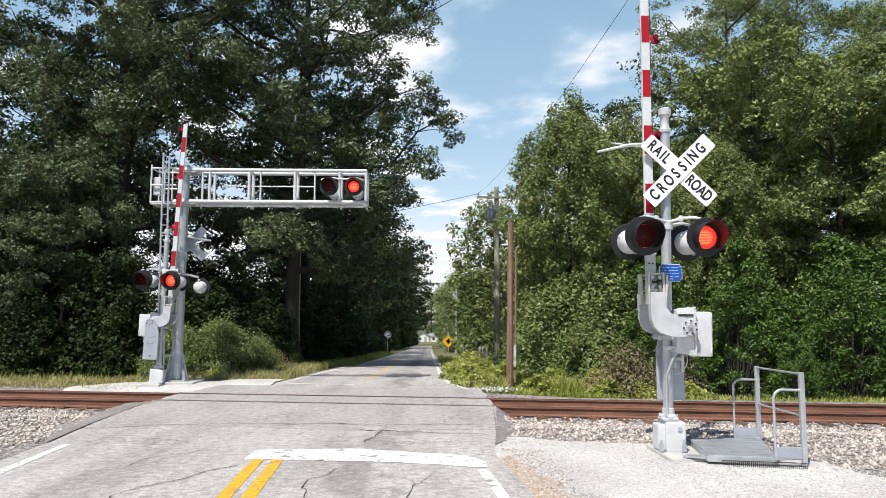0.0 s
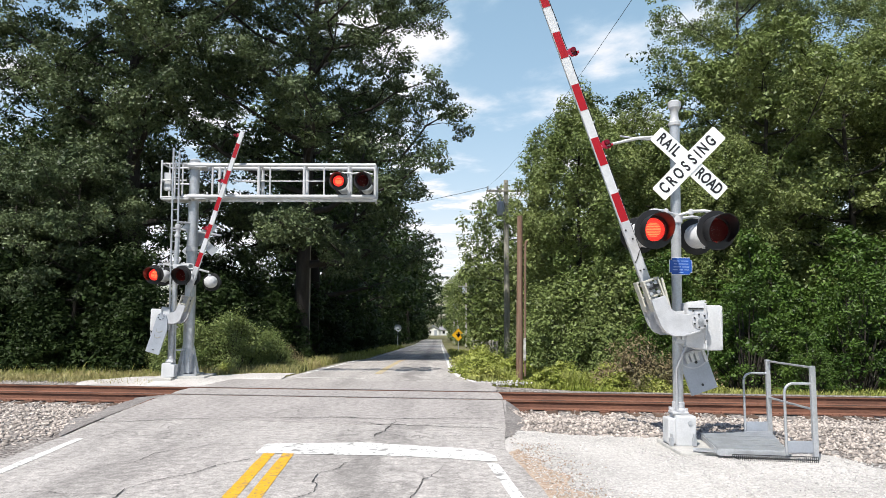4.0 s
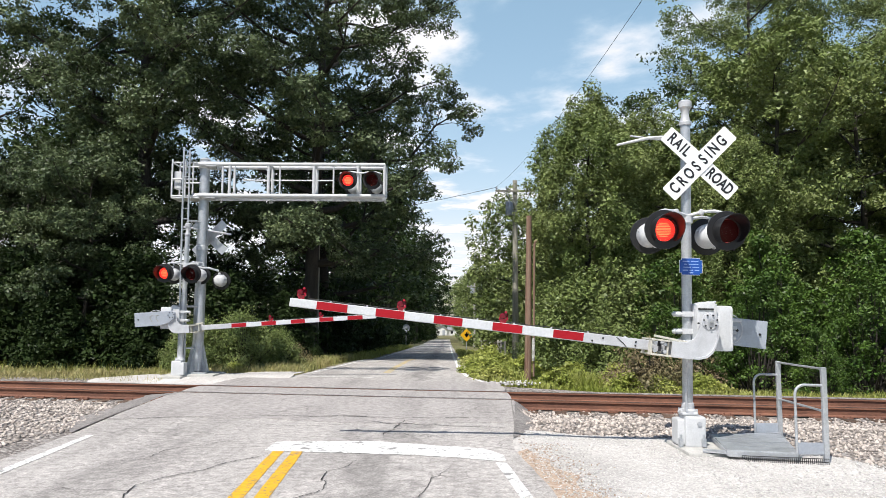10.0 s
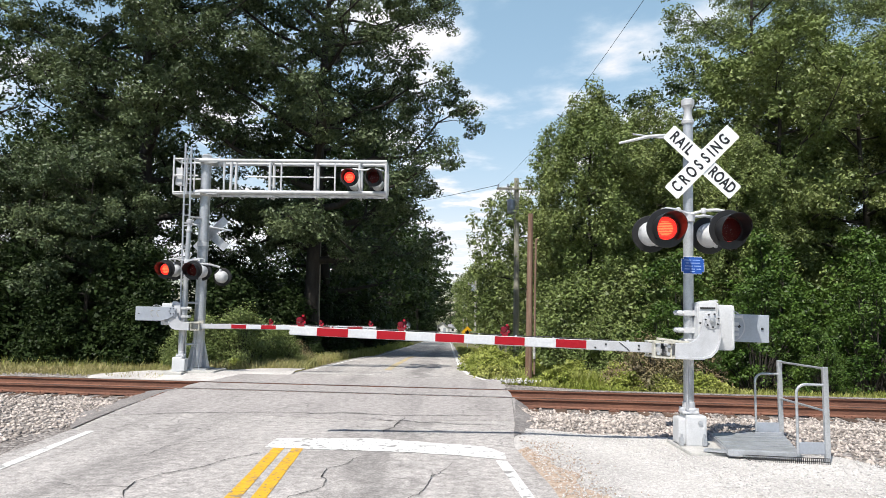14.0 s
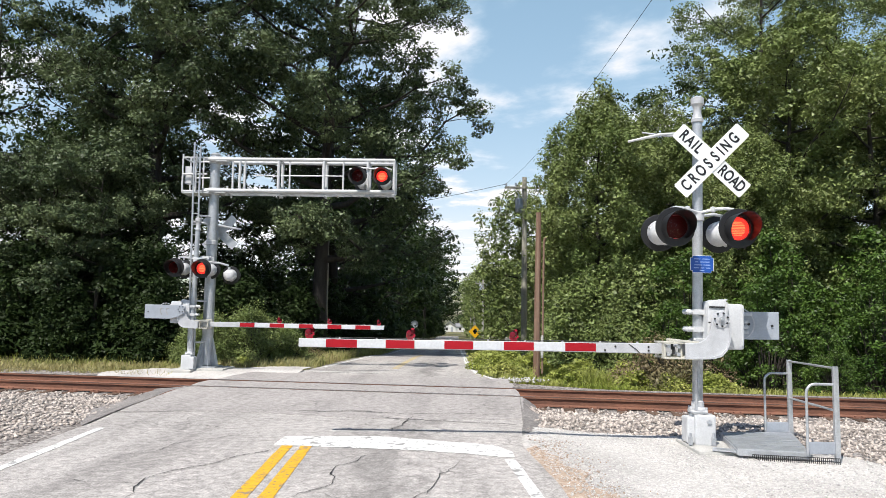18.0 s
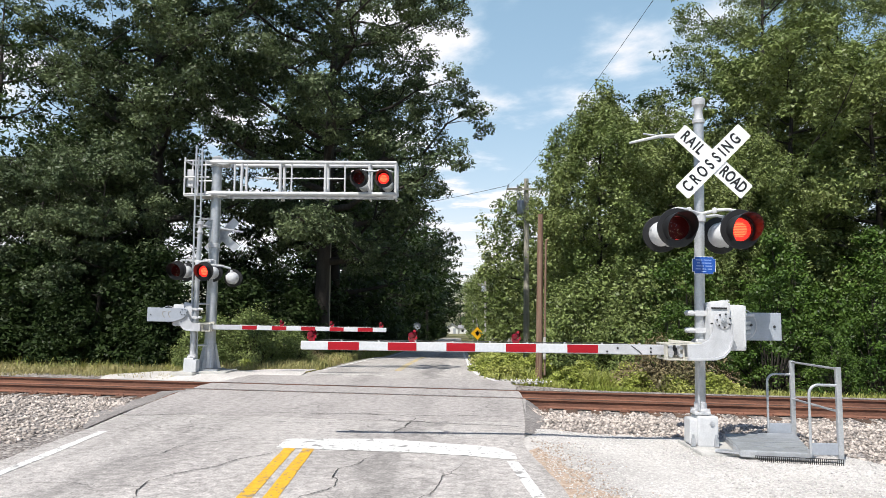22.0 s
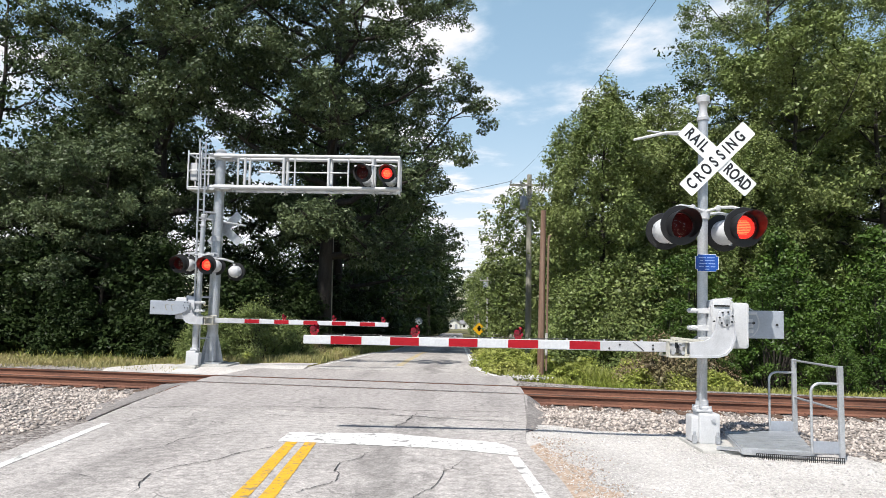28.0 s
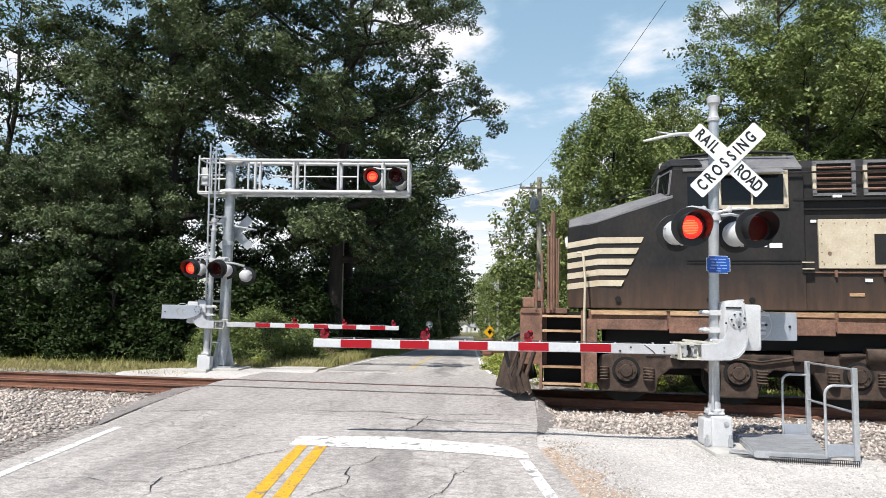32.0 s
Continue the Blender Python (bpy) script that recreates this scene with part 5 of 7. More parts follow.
def warning_sign():
    x, y = 1.5, 56.0
    thing = empty("warning_sign", ground_pose(x, y), "yellow diamond warning sign on a post by the road", "road sign")
    z = 0.17 - ground_height(x, y)
    bm = B()
    rod(bm, (0, 0.03, -0.2), (0, 0.03, z + 0.7), 0.035, seg=8)
    part("post", bm, M_GALV, thing)
    bm = B()
    box(bm, (0, 0, z), (0.7, 0.02, 0.7), Matrix.Rotation(radians(45), 4, "Y"))
    part("panel", bm, M_YELLOWSIGN, thing, "yellow diamond panel")
    bm = B()
    box(bm, (0, -0.014, z + 0.02), (0.12, 0.006, 0.4))
    box(bm, (0, -0.014, z + 0.05), (0.32, 0.006, 0.11))
    rod(bm, (0, -0.017, z), (0, -0.011, z), 0.13, seg=14)
    part("symbol", bm, M_INK, thing, "plain black symbol")


warning_sign()
bm = B()
rod(bm, (0, 0.03, -0.2), (0, 0.03, 2.3), 0.03, seg=8)
disc = empty("round_sign", ground_pose(-4.4, 78), "small pale round road sign seen from behind", "road sign")
part("post", bm, M_GALV, disc)
bm = B()
rod(bm, (0, -0.01, 2.1), (0, 0.01, 2.1), 0.4, seg=16)
part("panel", bm, M_GREYPANEL, disc, "pale round panel")

M_FENCE = material("weathered_white_boards", (0.5, 0.48, 0.44), 0.8, 0, 0.3, 4, bump=0.004)


def rail_fence(points, label):
    x0, y0 = points[0]
    thing = empty("fence", ground_pose(x0, y0), label, "fence")
    z0 = ground_height(x0, y0)
    for (xa, ya), (xb, yb) in zip(points, points[1:]):
        za, zb = ground_height(xa, ya) - z0, ground_height(xb, yb) - z0
        bm = B()
        box(bm, (xa - x0, ya - y0, za + 0.55), (0.12, 0.12, 1.25))
        part("fence_post", bm, M_FENCE, thing)
        for h in (0.35, 0.7, 1.05):
            bm = B()
            a, b = Vector((xa - x0, ya - y0 - 0.07, za + h)), Vector((xb - x0, yb - y0 - 0.07, zb + h))
            d = b - a
            box(bm, (a + b) / 2, (d.length, 0.03, 0.13), d.to_track_quat("X", "Z").to_matrix().to_4x4())
            part("fence_board", bm, M_FENCE, thing)


rail_fence([(2.9, 25.0), (4.1, 25.1), (5.3, 25.2)], "weathered pale board fence in the bushes")
rail_fence([(3.5, 44 + 3 * k) for k in range(12)], "pale board fence along the road")


def house():
    x, y = -0.5, 260
    thing = empty("house", pose(x, y, ground_height(x, y)), "small white house with grey gable roof at the road's end", "house")
    bm = B()
    plate(bm, [(-3.7, 0), (0.6, 0), (0.6, 2.0), (-1.55, 3.5), (-3.7, 2.0)], 0, 9)
    box(bm, (2.2, 2.5, 1.0), (3.4, 4, 2.0))
    part("wall", bm, material("white_siding", (0.75, 0.75, 0.73), 0.7, 0, 0.1, 2), thing, "white siding")
    bm = B()
    for s in (-1, 1):
        v = [(-1.55 + s * 2.4, 1.9), (-1.55, 3.52), (-1.55, 3.68), (-1.55 + s * 2.4, 2.05)]
        plate(bm, v, -0.4, 9.5)
    v = [bm.verts.new(p) for p in ((0.5, 0.2, 1.95), (4.1, 0.2, 1.95), (4.1, 2.6, 3.1), (0.5, 2.6, 3.1))]
    bm.faces.new(v)
    part("roof", bm, material("grey_shingles", (0.25, 0.25, 0.26), 0.85, 0, 0.3, 3), thing, "grey gable roof")
    for wx in (-2.6, 2.2):
        bm = B()
        box(bm, (wx, -0.03 if wx < 0 else 0.47, 1.1), (0.8, 0.08, 0.9))
        part("window", bm, M_BLACK, thing, "dark window")
    bm = B()
    box(bm, (-0.7, -0.03, 0.95), (0.9, 0.08, 1.9))
    part("door", bm, M_GREYPANEL, thing, "grey door")


house()


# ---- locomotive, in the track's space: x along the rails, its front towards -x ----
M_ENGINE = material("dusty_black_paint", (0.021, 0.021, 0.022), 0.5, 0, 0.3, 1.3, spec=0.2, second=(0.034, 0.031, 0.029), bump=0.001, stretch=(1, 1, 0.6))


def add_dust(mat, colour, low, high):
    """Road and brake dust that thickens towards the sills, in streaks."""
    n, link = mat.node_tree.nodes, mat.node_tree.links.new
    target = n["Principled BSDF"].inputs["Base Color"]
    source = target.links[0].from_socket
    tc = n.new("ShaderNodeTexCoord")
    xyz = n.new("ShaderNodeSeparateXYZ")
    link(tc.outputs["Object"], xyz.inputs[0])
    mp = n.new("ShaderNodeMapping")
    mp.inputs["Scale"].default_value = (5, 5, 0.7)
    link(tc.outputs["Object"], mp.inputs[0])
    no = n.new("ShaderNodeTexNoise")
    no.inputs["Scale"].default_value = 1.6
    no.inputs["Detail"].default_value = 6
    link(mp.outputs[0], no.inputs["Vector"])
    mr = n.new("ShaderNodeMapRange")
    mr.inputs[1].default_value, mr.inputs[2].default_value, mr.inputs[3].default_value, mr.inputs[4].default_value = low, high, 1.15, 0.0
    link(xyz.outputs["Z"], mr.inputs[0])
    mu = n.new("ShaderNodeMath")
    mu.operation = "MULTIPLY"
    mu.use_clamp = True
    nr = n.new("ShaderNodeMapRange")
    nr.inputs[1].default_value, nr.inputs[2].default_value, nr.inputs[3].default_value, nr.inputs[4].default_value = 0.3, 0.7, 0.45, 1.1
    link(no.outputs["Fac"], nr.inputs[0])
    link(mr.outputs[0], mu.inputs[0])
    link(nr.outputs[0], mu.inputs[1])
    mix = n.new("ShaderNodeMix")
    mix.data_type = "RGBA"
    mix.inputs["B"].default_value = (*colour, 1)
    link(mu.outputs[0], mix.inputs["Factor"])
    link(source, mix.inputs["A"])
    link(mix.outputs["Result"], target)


M_ROOF = material("faded_grey_and_lit_top", (0.13, 0.13, 0.14), 0.6, 0, 0.3, 2, second=(0.2, 0.2, 0.2))
M_FRAME = material("brown_dirty_steel", (0.14, 0.078, 0.055), 0.75, 0, 0.45, 2.5, second=(0.26, 0.14, 0.095), bump=0.003)
M_TRUCK = material("dusty_truck_steel", (0.052, 0.038, 0.031), 0.85, 0, 0.4, 4, spec=0.2, second=(0.1, 0.072, 0.057), bump=0.004)
M_CREAM = material("cream_paint", (0.62, 0.55, 0.42), 0.5, 0, 0.18, 3, second=(0.52, 0.44, 0.32))
M_TAN = material("dirty_yellow_stripe", (0.58, 0.38, 0.22), 0.6, 0, 0.4, 2, second=(0.3, 0.17, 0.09), stretch=(0.6, 3, 3))
M_GLASSDARK = material("dark_cab_glass", (0.008, 0.009, 0.01), 0.12, 0, spec=0.35)
# black parts, and flat pieces that paint the shade in hollows
M_HOLE = material("black_parts_and_hollows", (0.008, 0.008, 0.008), 0.85)
# wheels and axles darkened so the gaps under the side frame look shaded
M_WHEEL = material("shade_dark_wheel_steel", (0.022, 0.02, 0.019), 0.6, 0.3, 0.4, 5)

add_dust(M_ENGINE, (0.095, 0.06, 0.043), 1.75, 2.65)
engine = empty("locomotive", TRACK_POSE @ Matrix.Translation((527, 0, 0)), "black diesel locomotive with cream nose stripes and brown dirt", "locomotive")


def loft(bm, sections):
    """Closed rings of points joined one after another, with both ends shut."""
    rings = [[bm.verts.new(p) for p in s] for s in sections]
    n = len(rings[0])
    for a, b in zip(rings, rings[1:]):
        for k in range(n):
            bm.faces.new((a[k], a[(k + 1) % n], b[(k + 1) % n], b[k]))
    bm.faces.new(rings[0])
    bm.faces.new(rings[-1][::-1])
    return bm


def section(x, hw, zb, zs, zt, hm):
    return [(x, -hw, zb), (x, -hw, zs), (x, -hm, zt), (x, hm, zt), (x, hw, zs), (x, hw, zb)]


def locomotive():
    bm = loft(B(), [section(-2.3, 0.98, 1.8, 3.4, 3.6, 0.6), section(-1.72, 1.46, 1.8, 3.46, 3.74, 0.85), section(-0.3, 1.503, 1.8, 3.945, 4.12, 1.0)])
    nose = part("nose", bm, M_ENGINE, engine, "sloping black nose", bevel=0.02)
    bm = B()
    loft(bm, [section(-2.27, 0.985, 3.38, 3.42, 3.615, 0.6), section(-1.72, 1.468, 3.45, 3.475, 3.755, 0.85), section(-0.33, 1.508, 3.9, 3.95, 4.125, 1.0)])
    # the light on the nose top is put into this paler grey
    part("nose_top", bm, M_ROOF, nose, "nose top in lighter grey for the light on it")
    front = [(-0.47, -1.5, 1.8), (-0.31, -1.5, 4.45), (-0.27, -1.05, 4.7), (-0.27, 1.05, 4.7), (-0.31, 1.5, 4.45), (-0.47, 1.5, 1.8)]
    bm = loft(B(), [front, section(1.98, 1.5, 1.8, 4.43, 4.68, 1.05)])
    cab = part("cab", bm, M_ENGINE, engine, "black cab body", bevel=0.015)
    plan = [(-0.43, -1.5), (-0.6, -0.75), (-0.6, 0.75), (-0.43, 1.5), (0.1, 1.5), (0.1, -1.5)]
    low, high = [(x, y, 3.5) for x, y in plan], [(x + (0.12 if x < 0 else 0), y * 0.985, 4.55) for x, y in plan]
    part("cab_front", loft(B(), [low, high]), M_ENGINE, cab, "faceted cab front round the windscreen", bevel=0.012)
    bm = B()
    loft(bm, [[(x - (0.04 if x < 0 else 0) + 0.12, y * 1.0, 4.52) for x, y in plan], [(x + 0.1, y * 0.75, 4.72) for x, y in plan]])
    part("visor", bm, M_ENGINE, cab, "dark brow over the windscreen", bevel=0.012)
    bm = B()
    for s in (-1, 1):
        v = [bm.verts.new(p) for p in ((-0.14, s * 1.52, 4.40), (1.95, s * 1.52, 4.40), (1.95, s * 1.07, 4.7), (-0.14, s * 1.07, 4.7), (-0.14, s * 1.52, 4.44), (1.95, s * 1.52, 4.44), (1.95, s * 1.07, 4.74), (-0.14, s * 1.07, 4.74))]
        for f in ((0, 1, 2, 3), (4, 5, 6, 7), (0, 1, 5, 4), (2, 3, 7, 6), (0, 3, 7, 4), (1, 2, 6, 5)):
            bm.faces.new([v[i] for i in f])
    box(bm, (0.9, 0, 4.73), (2.1, 2.14, 0.04))
    part("roof", bm, M_ROOF, cab, "pale grey cab roof")
    bm = B()
    for x, y, l in ((0.3, -0.9, 0.5), (0.9, -0.6, 0.25), (1.3, 0.2, 0.3)):
        box(bm, (x, y, 4.79), (l, 0.2, 0.1))
    sweep(bm, [(-0.15, -1.2, 4.74), (0.5, -1.2, 4.8), (1.4, -1.2, 4.8), (1.9, -1.2, 4.76)], 0.03, 6)
    parts("roof_fitting", bm, M_HOLE, cab, "dark antennas and horns")
    for s in (-1, 1):
        for x0, x1, z0, z1 in ((-0.06, 0.3, 3.75, 4.3), (0.56, 1.06, 3.76, 4.3), (1.1, 1.62, 3.76, 4.3)):
            bm = box(B(), ((x0 + x1) / 2, s * 1.5, (z0 + z1) / 2), (x1 - x0, 0.016, z1 - z0))
            part("window", bm, M_GLASSDARK, cab, "dark cab side window")
        bm = B()
        for c, d in (((1.09, 4.35), (1.22, 0.07)), ((1.09, 3.71), (1.22, 0.07)), ((0.51, 4.03), (0.06, 0.7)), ((1.67, 4.03), (0.08, 0.7)), ((1.08, 4.03), (0.035, 0.6))):
            box(bm, (c[0], s * 1.515, c[1]), (d[0], 0.03, d[1]))
        part("window_frame", bm, M_CREAM, cab, "pale window frame")
        bm = B()
        v = [bm.verts.new(p) for p in ((0.45, s * 1.5, 4.42), (1.6, s * 1.5, 4.42), (1.6, s * 1.78, 4.3), (0.45, s * 1.78, 4.3))]
        w = [bm.verts.new(p.co + Vector((0, 0, 0.015))) for p in v]
        bm.faces.new(v)
        bm.faces.new(w)
        for i in range(4):
            bm.faces.new((v[i], v[(i + 1) % 4], w[(i + 1) % 4], w[i]))
        part("sun_shade", bm, M_ROOF, cab, "grey shade over the side window")
    # windscreen and number boards on the slope
    for s in (-1, 1):
        def pane(a, b, z0, z1, out):
            (xa, ya), (xb, yb) = a, b
            lean = lambda z: (z - 3.5) * 0.114
            v = [bm.verts.new(p) for p in ((xa + lean(z0) - out, ya * s, z0), (xb + lean(z0) - out, yb * s, z0), (xb + lean(z1) - out, yb * s, z1), (xa + lean(z1) - out, ya * s, z1))]
            w = [bm.verts.new(p.co + Vector((0.03, 0, 0))) for p in v]
            bm.faces.new(v)
            bm.faces.new(w[::-1])
            for i in range(4):
                bm.faces.new((v[i], v[(i + 1) % 4], w[(i + 1) % 4], w[i]))
        bm = B()
        pane((-0.445, 1.41), (-0.59, 0.79), 4.0, 4.42, 0.012)
        pane((-0.6, 0.7), (-0.6, 0.05), 4.12, 4.46, 0.012)
        parts("windscreen", bm, M_GLASSDARK, cab, "dark upright windscreen pane")
        bm = B()
        for a, b, z0, z1 in (((-0.445, 1.43), (-0.59, 0.77), 4.42, 4.45), ((-0.445, 1.43), (-0.59, 0.77), 3.97, 4.0), ((-0.437, 1.455), (-0.445, 1.415), 3.97, 4.45), ((-0.59, 0.79), (-0.6, 0.72), 3.97, 4.47), ((-0.6, 0.72), (-0.6, 0.03), 4.46, 4.49), ((-0.6, 0.72), (-0.6, 0.03), 4.09, 4.12)):
            pane(a, b, z0, z1, 0.026)
        parts("windscreen_frame", bm, M_ROOF, cab, "faded grey windscreen frame")
        bm = B()
        rod(bm, (-0.58, s * 0.65, 4.1), (-0.55, s * 0.3, 4.35), 0.012, seg=5)
        rod(bm, (-0.45, s * 1.3, 3.95), (-0.46, s * 1.0, 4.25), 0.012, seg=5)
        parts("wiper", bm, M_HOLE, cab, "black wiper arms")
        bm = B()
        sweep(bm, [(-1.6, s * 0.95, 3.84), (-1.55, s * 0.95, 3.92), (-0.7, s * 1.0, 4.15), (-0.62, s * 1.0, 4.1)], 0.016, 6)
        part("nose_rail", bm, M_HOLE, nose, "dark grab rail on the nose top", smooth=True)
        bm = box(B(), (-0.44, s * 0.5, 4.64), (0.1, 0.56, 0.15))
        board = part("number_board", bm, M_CREAM, cab, "pale number board with plain bars")
        bm = B()
        for k in range(4):
            box(bm, (-0.493, s * 0.5 + 0.11 * (k - 1.5), 4.64), (0.006, 0.07, 0.11))
        parts("number_bar", bm, M_INK, board, "dark bars")
    # plain bars for the writing on the cab's side
    bm = B()
    for k in range(4):
        box(bm, (0.45 + 0.25 * k, -1.503, 3.33), (0.17, 0.008, 0.26))
    parts("number_bar", bm, M_SIGNWHITE, cab, "white bars of lettering under the window")
    bm = B()
    box(bm, (1.12, -1.503, 2.99), (0.42, 0.008, 0.06))
    box(bm, (1.48, -1.503, 2.99), (0.22, 0.008, 0.09))
    parts("small_bar", bm, M_SIGNWHITE, cab, "small white lettering bars")
    for x, z, w, h in ((-0.05, 3.35, 0.1, 0.025), (-0.35, 3.36, 0.16, 0.02)):
        part("mark", box(B(), (x, -1.503, z), (w, 0.008, h)), M_SIGNWHITE, cab, "small white mark")
    bm = B()
    box(bm, (0.9, -1.505, 2.72), (2.0, 0.02, 0.02))
    box(bm, (0.9, -1.505, 2.66), (2.0, 0.015, 0.012))
    parts("seam", bm, M_HOLE, cab, "dark body seam")
    # cream stripes that wrap the nose
    for k in range(5):
        z1 = 3.16 - 0.205 * k
        end = -0.86 - 0.092 * k
        bm = B()
        prev = None
        for i, (x, y, dz) in enumerate(((end, -1.504, 0.0), (-1.71, -1.474, 0.0), (-2.306, -0.99, -0.06), (-2.312, 0.99, -0.06), (-1.71, 1.474, 0.0), (end, 1.504, 0))):
            slant = -0.06 if i == 0 else 0
            pair = [bm.verts.new((x + slant, y, z1 + dz - 0.115)), bm.verts.new((x, y, z1 + dz))]
            if prev:
                bm.faces.new((prev[0], pair[0], pair[1], prev[1]))
            prev = pair
        part("nose_stripe", bm, M_CREAM, nose, "cream stripe round the nose")
    bm = B()
    box(bm, (-2.31, 0, 3.2), (0.08, 0.4, 0.22))
    for y in (-0.11, 0.11):
        rod(bm, (-2.37, y, 3.2), (-2.34, y, 3.2), 0.085, seg=14)
    part("headlight", bm, M_SIGNWHITE, nose, "twin headlight")
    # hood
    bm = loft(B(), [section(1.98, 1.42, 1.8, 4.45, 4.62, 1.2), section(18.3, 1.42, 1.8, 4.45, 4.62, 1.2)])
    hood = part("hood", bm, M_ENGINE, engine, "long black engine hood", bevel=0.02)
    for k in range(9):
        x0 = 2.22 + 0.86 * k + (2.2 if k > 3 else 0)
        bm = box(B(), (x0 + 0.3, -1.415, 4.23), (0.6, 0.02, 0.56))
        vent = part("vent", bm, M_HOLE, hood, "dark louvred opening")
        bm = B()
        for i in range(5):
            box(bm, (x0 + 0.3, -1.435, 4.03 + 0.1 * i), (0.6, 0.05, 0.025), Matrix.Rotation(radians(35), 4, "X"))
        parts("louvre", bm, M_FRAME, vent, "rusty louvre slats")
        bm = B()
        box(bm, (x0 - 0.03, -1.43, 4.23), (0.07, 0.05, 0.6))
        box(bm, (x0 + 0.63, -1.43, 4.23), (0.07, 0.05, 0.6))
        box(bm, (x0 + 0.3, -1.43, 4.53), (0.73, 0.05, 0.05))
        box(bm, (x0 + 0.3, -1.43, 3.93), (0.73, 0.05, 0.05))
        part("vent_frame", bm, M_ROOF, vent, "faded grey vent frame")
        if k < 3:
            bm = B()
            box(bm, (x0 - 0.04, -1.44, 4.25), (0.06, 0.06, 0.42))
            part("pillar", bm, M_CREAM, vent, "pale pillar between the openings")
    bm = B()
    rod(bm, (1.7, -1.56, 4.33), (18, -1.56, 4.33), 0.018, seg=6)
    for x in range(3, 18, 2):
        rod(bm, (x, -1.56, 4.33), (x, -1.4, 4.33), 0.014, seg=6)
    part("grab_rail", bm, M_ENGINE, hood, "long dark grab rail")
    bm = B()
    box(bm, (10, -1.46, 3.84), (16.4, 0.1, 0.05))
    box(bm, (10, -1.44, 3.66), (16.4, 0.06, 0.03))
    part("ledge", bm, M_HOLE, hood, "dark ledge along the hood")
    for x, z, w, h in ((2.55, 3.88, 0.15, 0.06), (3.6, 3.88, 0.15, 0.06), (3.05, 2.36, 0.12, 0.06), (2.15, 3.44, 0.1, 0.05)):
        part("label_plate", box(B(), (x, -1.47 if z > 3.5 else -1.43, z), (w, 0.08 if z > 3.5 else 0.02, h)), M_SIGNWHITE, hood, "small white label")
    bm = box(B(), (2.85, -1.425, 2.1), (0.25, 0.02, 0.06))
    part("label_plate", bm, M_TAN, hood, "small orange label")
    bm = box(B(), (3.05, -1.44, 3.02), (1.66, 0.06, 0.9))
    door = part("cabinet_door", bm, M_CREAM, hood, "cream cabinet door with rivets", bevel=0.01)
    bm = B()
    for x in steps(2.3, 3.8, 8):
        for z in (2.65, 3.4):
            rod(bm, (x, -1.478, z), (x, -1.468, z), 0.011, seg=6)
    for z in steps(2.7, 3.35, 4):
        for x in (2.27, 3.02):
            rod(bm, (x, -1.478, z), (x, -1.468, z), 0.011, seg=6)
    rod(bm, (2.4, -1.485, 2.85), (2.4, -1.468, 2.85), 0.03, seg=8)
    parts("rivet", bm, M_FRAME, door, "dark rivets")
    bm = box(B(), (3.5, -1.475, 2.92), (0.7, 0.01, 0.55))
    part("door_panel", bm, M_ENGINE, door, "dark inset panel")
    bm = B()
    box(bm, (3.0, -1.43, 2.5), (1.8, 0.05, 0.03))
    for x in (2.5, 3.3):
        box(bm, (x, -1.45, 2.48), (0.04, 0.06, 0.12))
    part("door_rail", bm, M_FRAME, door, "brown rail under the door")
    for k in range(4):
        bm = box(B(), (2.02, -1.51, 2.5 + 0.06 * k), (0.2, 0.03, 0.02))
        part("slot", bm, M_CREAM if k % 2 else M_HOLE, cab, "short cab vent slot")
    for x in (-1.45, 0.2, 0.95):
        bm = B()
        rod(bm, (x + 0.1, -1.515, 1.98), (x + 0.1, -1.49, 1.98), 0.055, seg=10)
        part("cap", bm, M_HOLE, cab, "round black filler cap")
    for k in range(10):
        x = 4.3 + 1.35 * k
        bm = box(B(), (x + 0.6, -1.425, 2.9), (1.24, 0.03, 1.7))
        part("hood_door", bm, M_ENGINE, hood, "black engine access door", bevel=0.01)
    # frame, sill and steps
    bm = B()
    box(bm, (8.2, 0, 1.6), (20.2, 2.9, 0.34))
    frame_part = part("underframe", bm, M_FRAME, engine, "brown dirty underframe")
    for k in range(14):
        x0 = -1.86 + 1.45 * k
        bm = box(B(), (x0 + 0.7, -1.5, 1.725), (1.38, 0.03, 0.085))
        part("sill_stripe", bm, M_TAN, frame_part, "dirty yellow sill stripe")
        bm = box(B(), (x0 + 0.7, -1.47, 1.5), (1.42, 0.05, 0.3 if k % 3 else 0.2))
        part("sill_plate", bm, M_FRAME, frame_part, "brown sill plate", bevel=0.01)
    bm = B()
    box(bm, (-2.75, 0, 1.74), (0.9, 2.7, 0.1))
    box(bm, (-3.18, 0, 1.15), (0.08, 2.6, 1.2))
    for y in (-1.3, 1.3):
        box(bm, (-2.95, y, 1.2), (0.5, 0.04, 1.0))
    part("pilot", bm, M_FRAME, engine, "brown front platform and pilot plate", bevel=0.01)
    bm = B()
    for s in (-1, 1):
        a = [(-3.3, s * 1.48, 0.95), (-3.45, s * 0.4, 0.95), (-3.62, 0.02 * s, 0.95), (-3.85, 0.02 * s, 0.14), (-3.6, s * 0.6, 0.14), (-3.3, s * 1.5, 0.14), (-3.1, s * 1.55, 0.2)]
        v = [bm.verts.new(p) for p in a]
        w = [bm.verts.new(Vector(p) + Vector((0.06, 0, 0))) for p in a]
        bm.faces.new(v)
        bm.faces.new(w[::-1])
        for i in range(len(v)):
            bm.faces.new((v[i], v[(i + 1) % len(v)], w[(i + 1) % len(w)], w[i]))
    plow = part("plow", bm, M_TRUCK, engine, "dusty steel snow plow")
    bm = B()
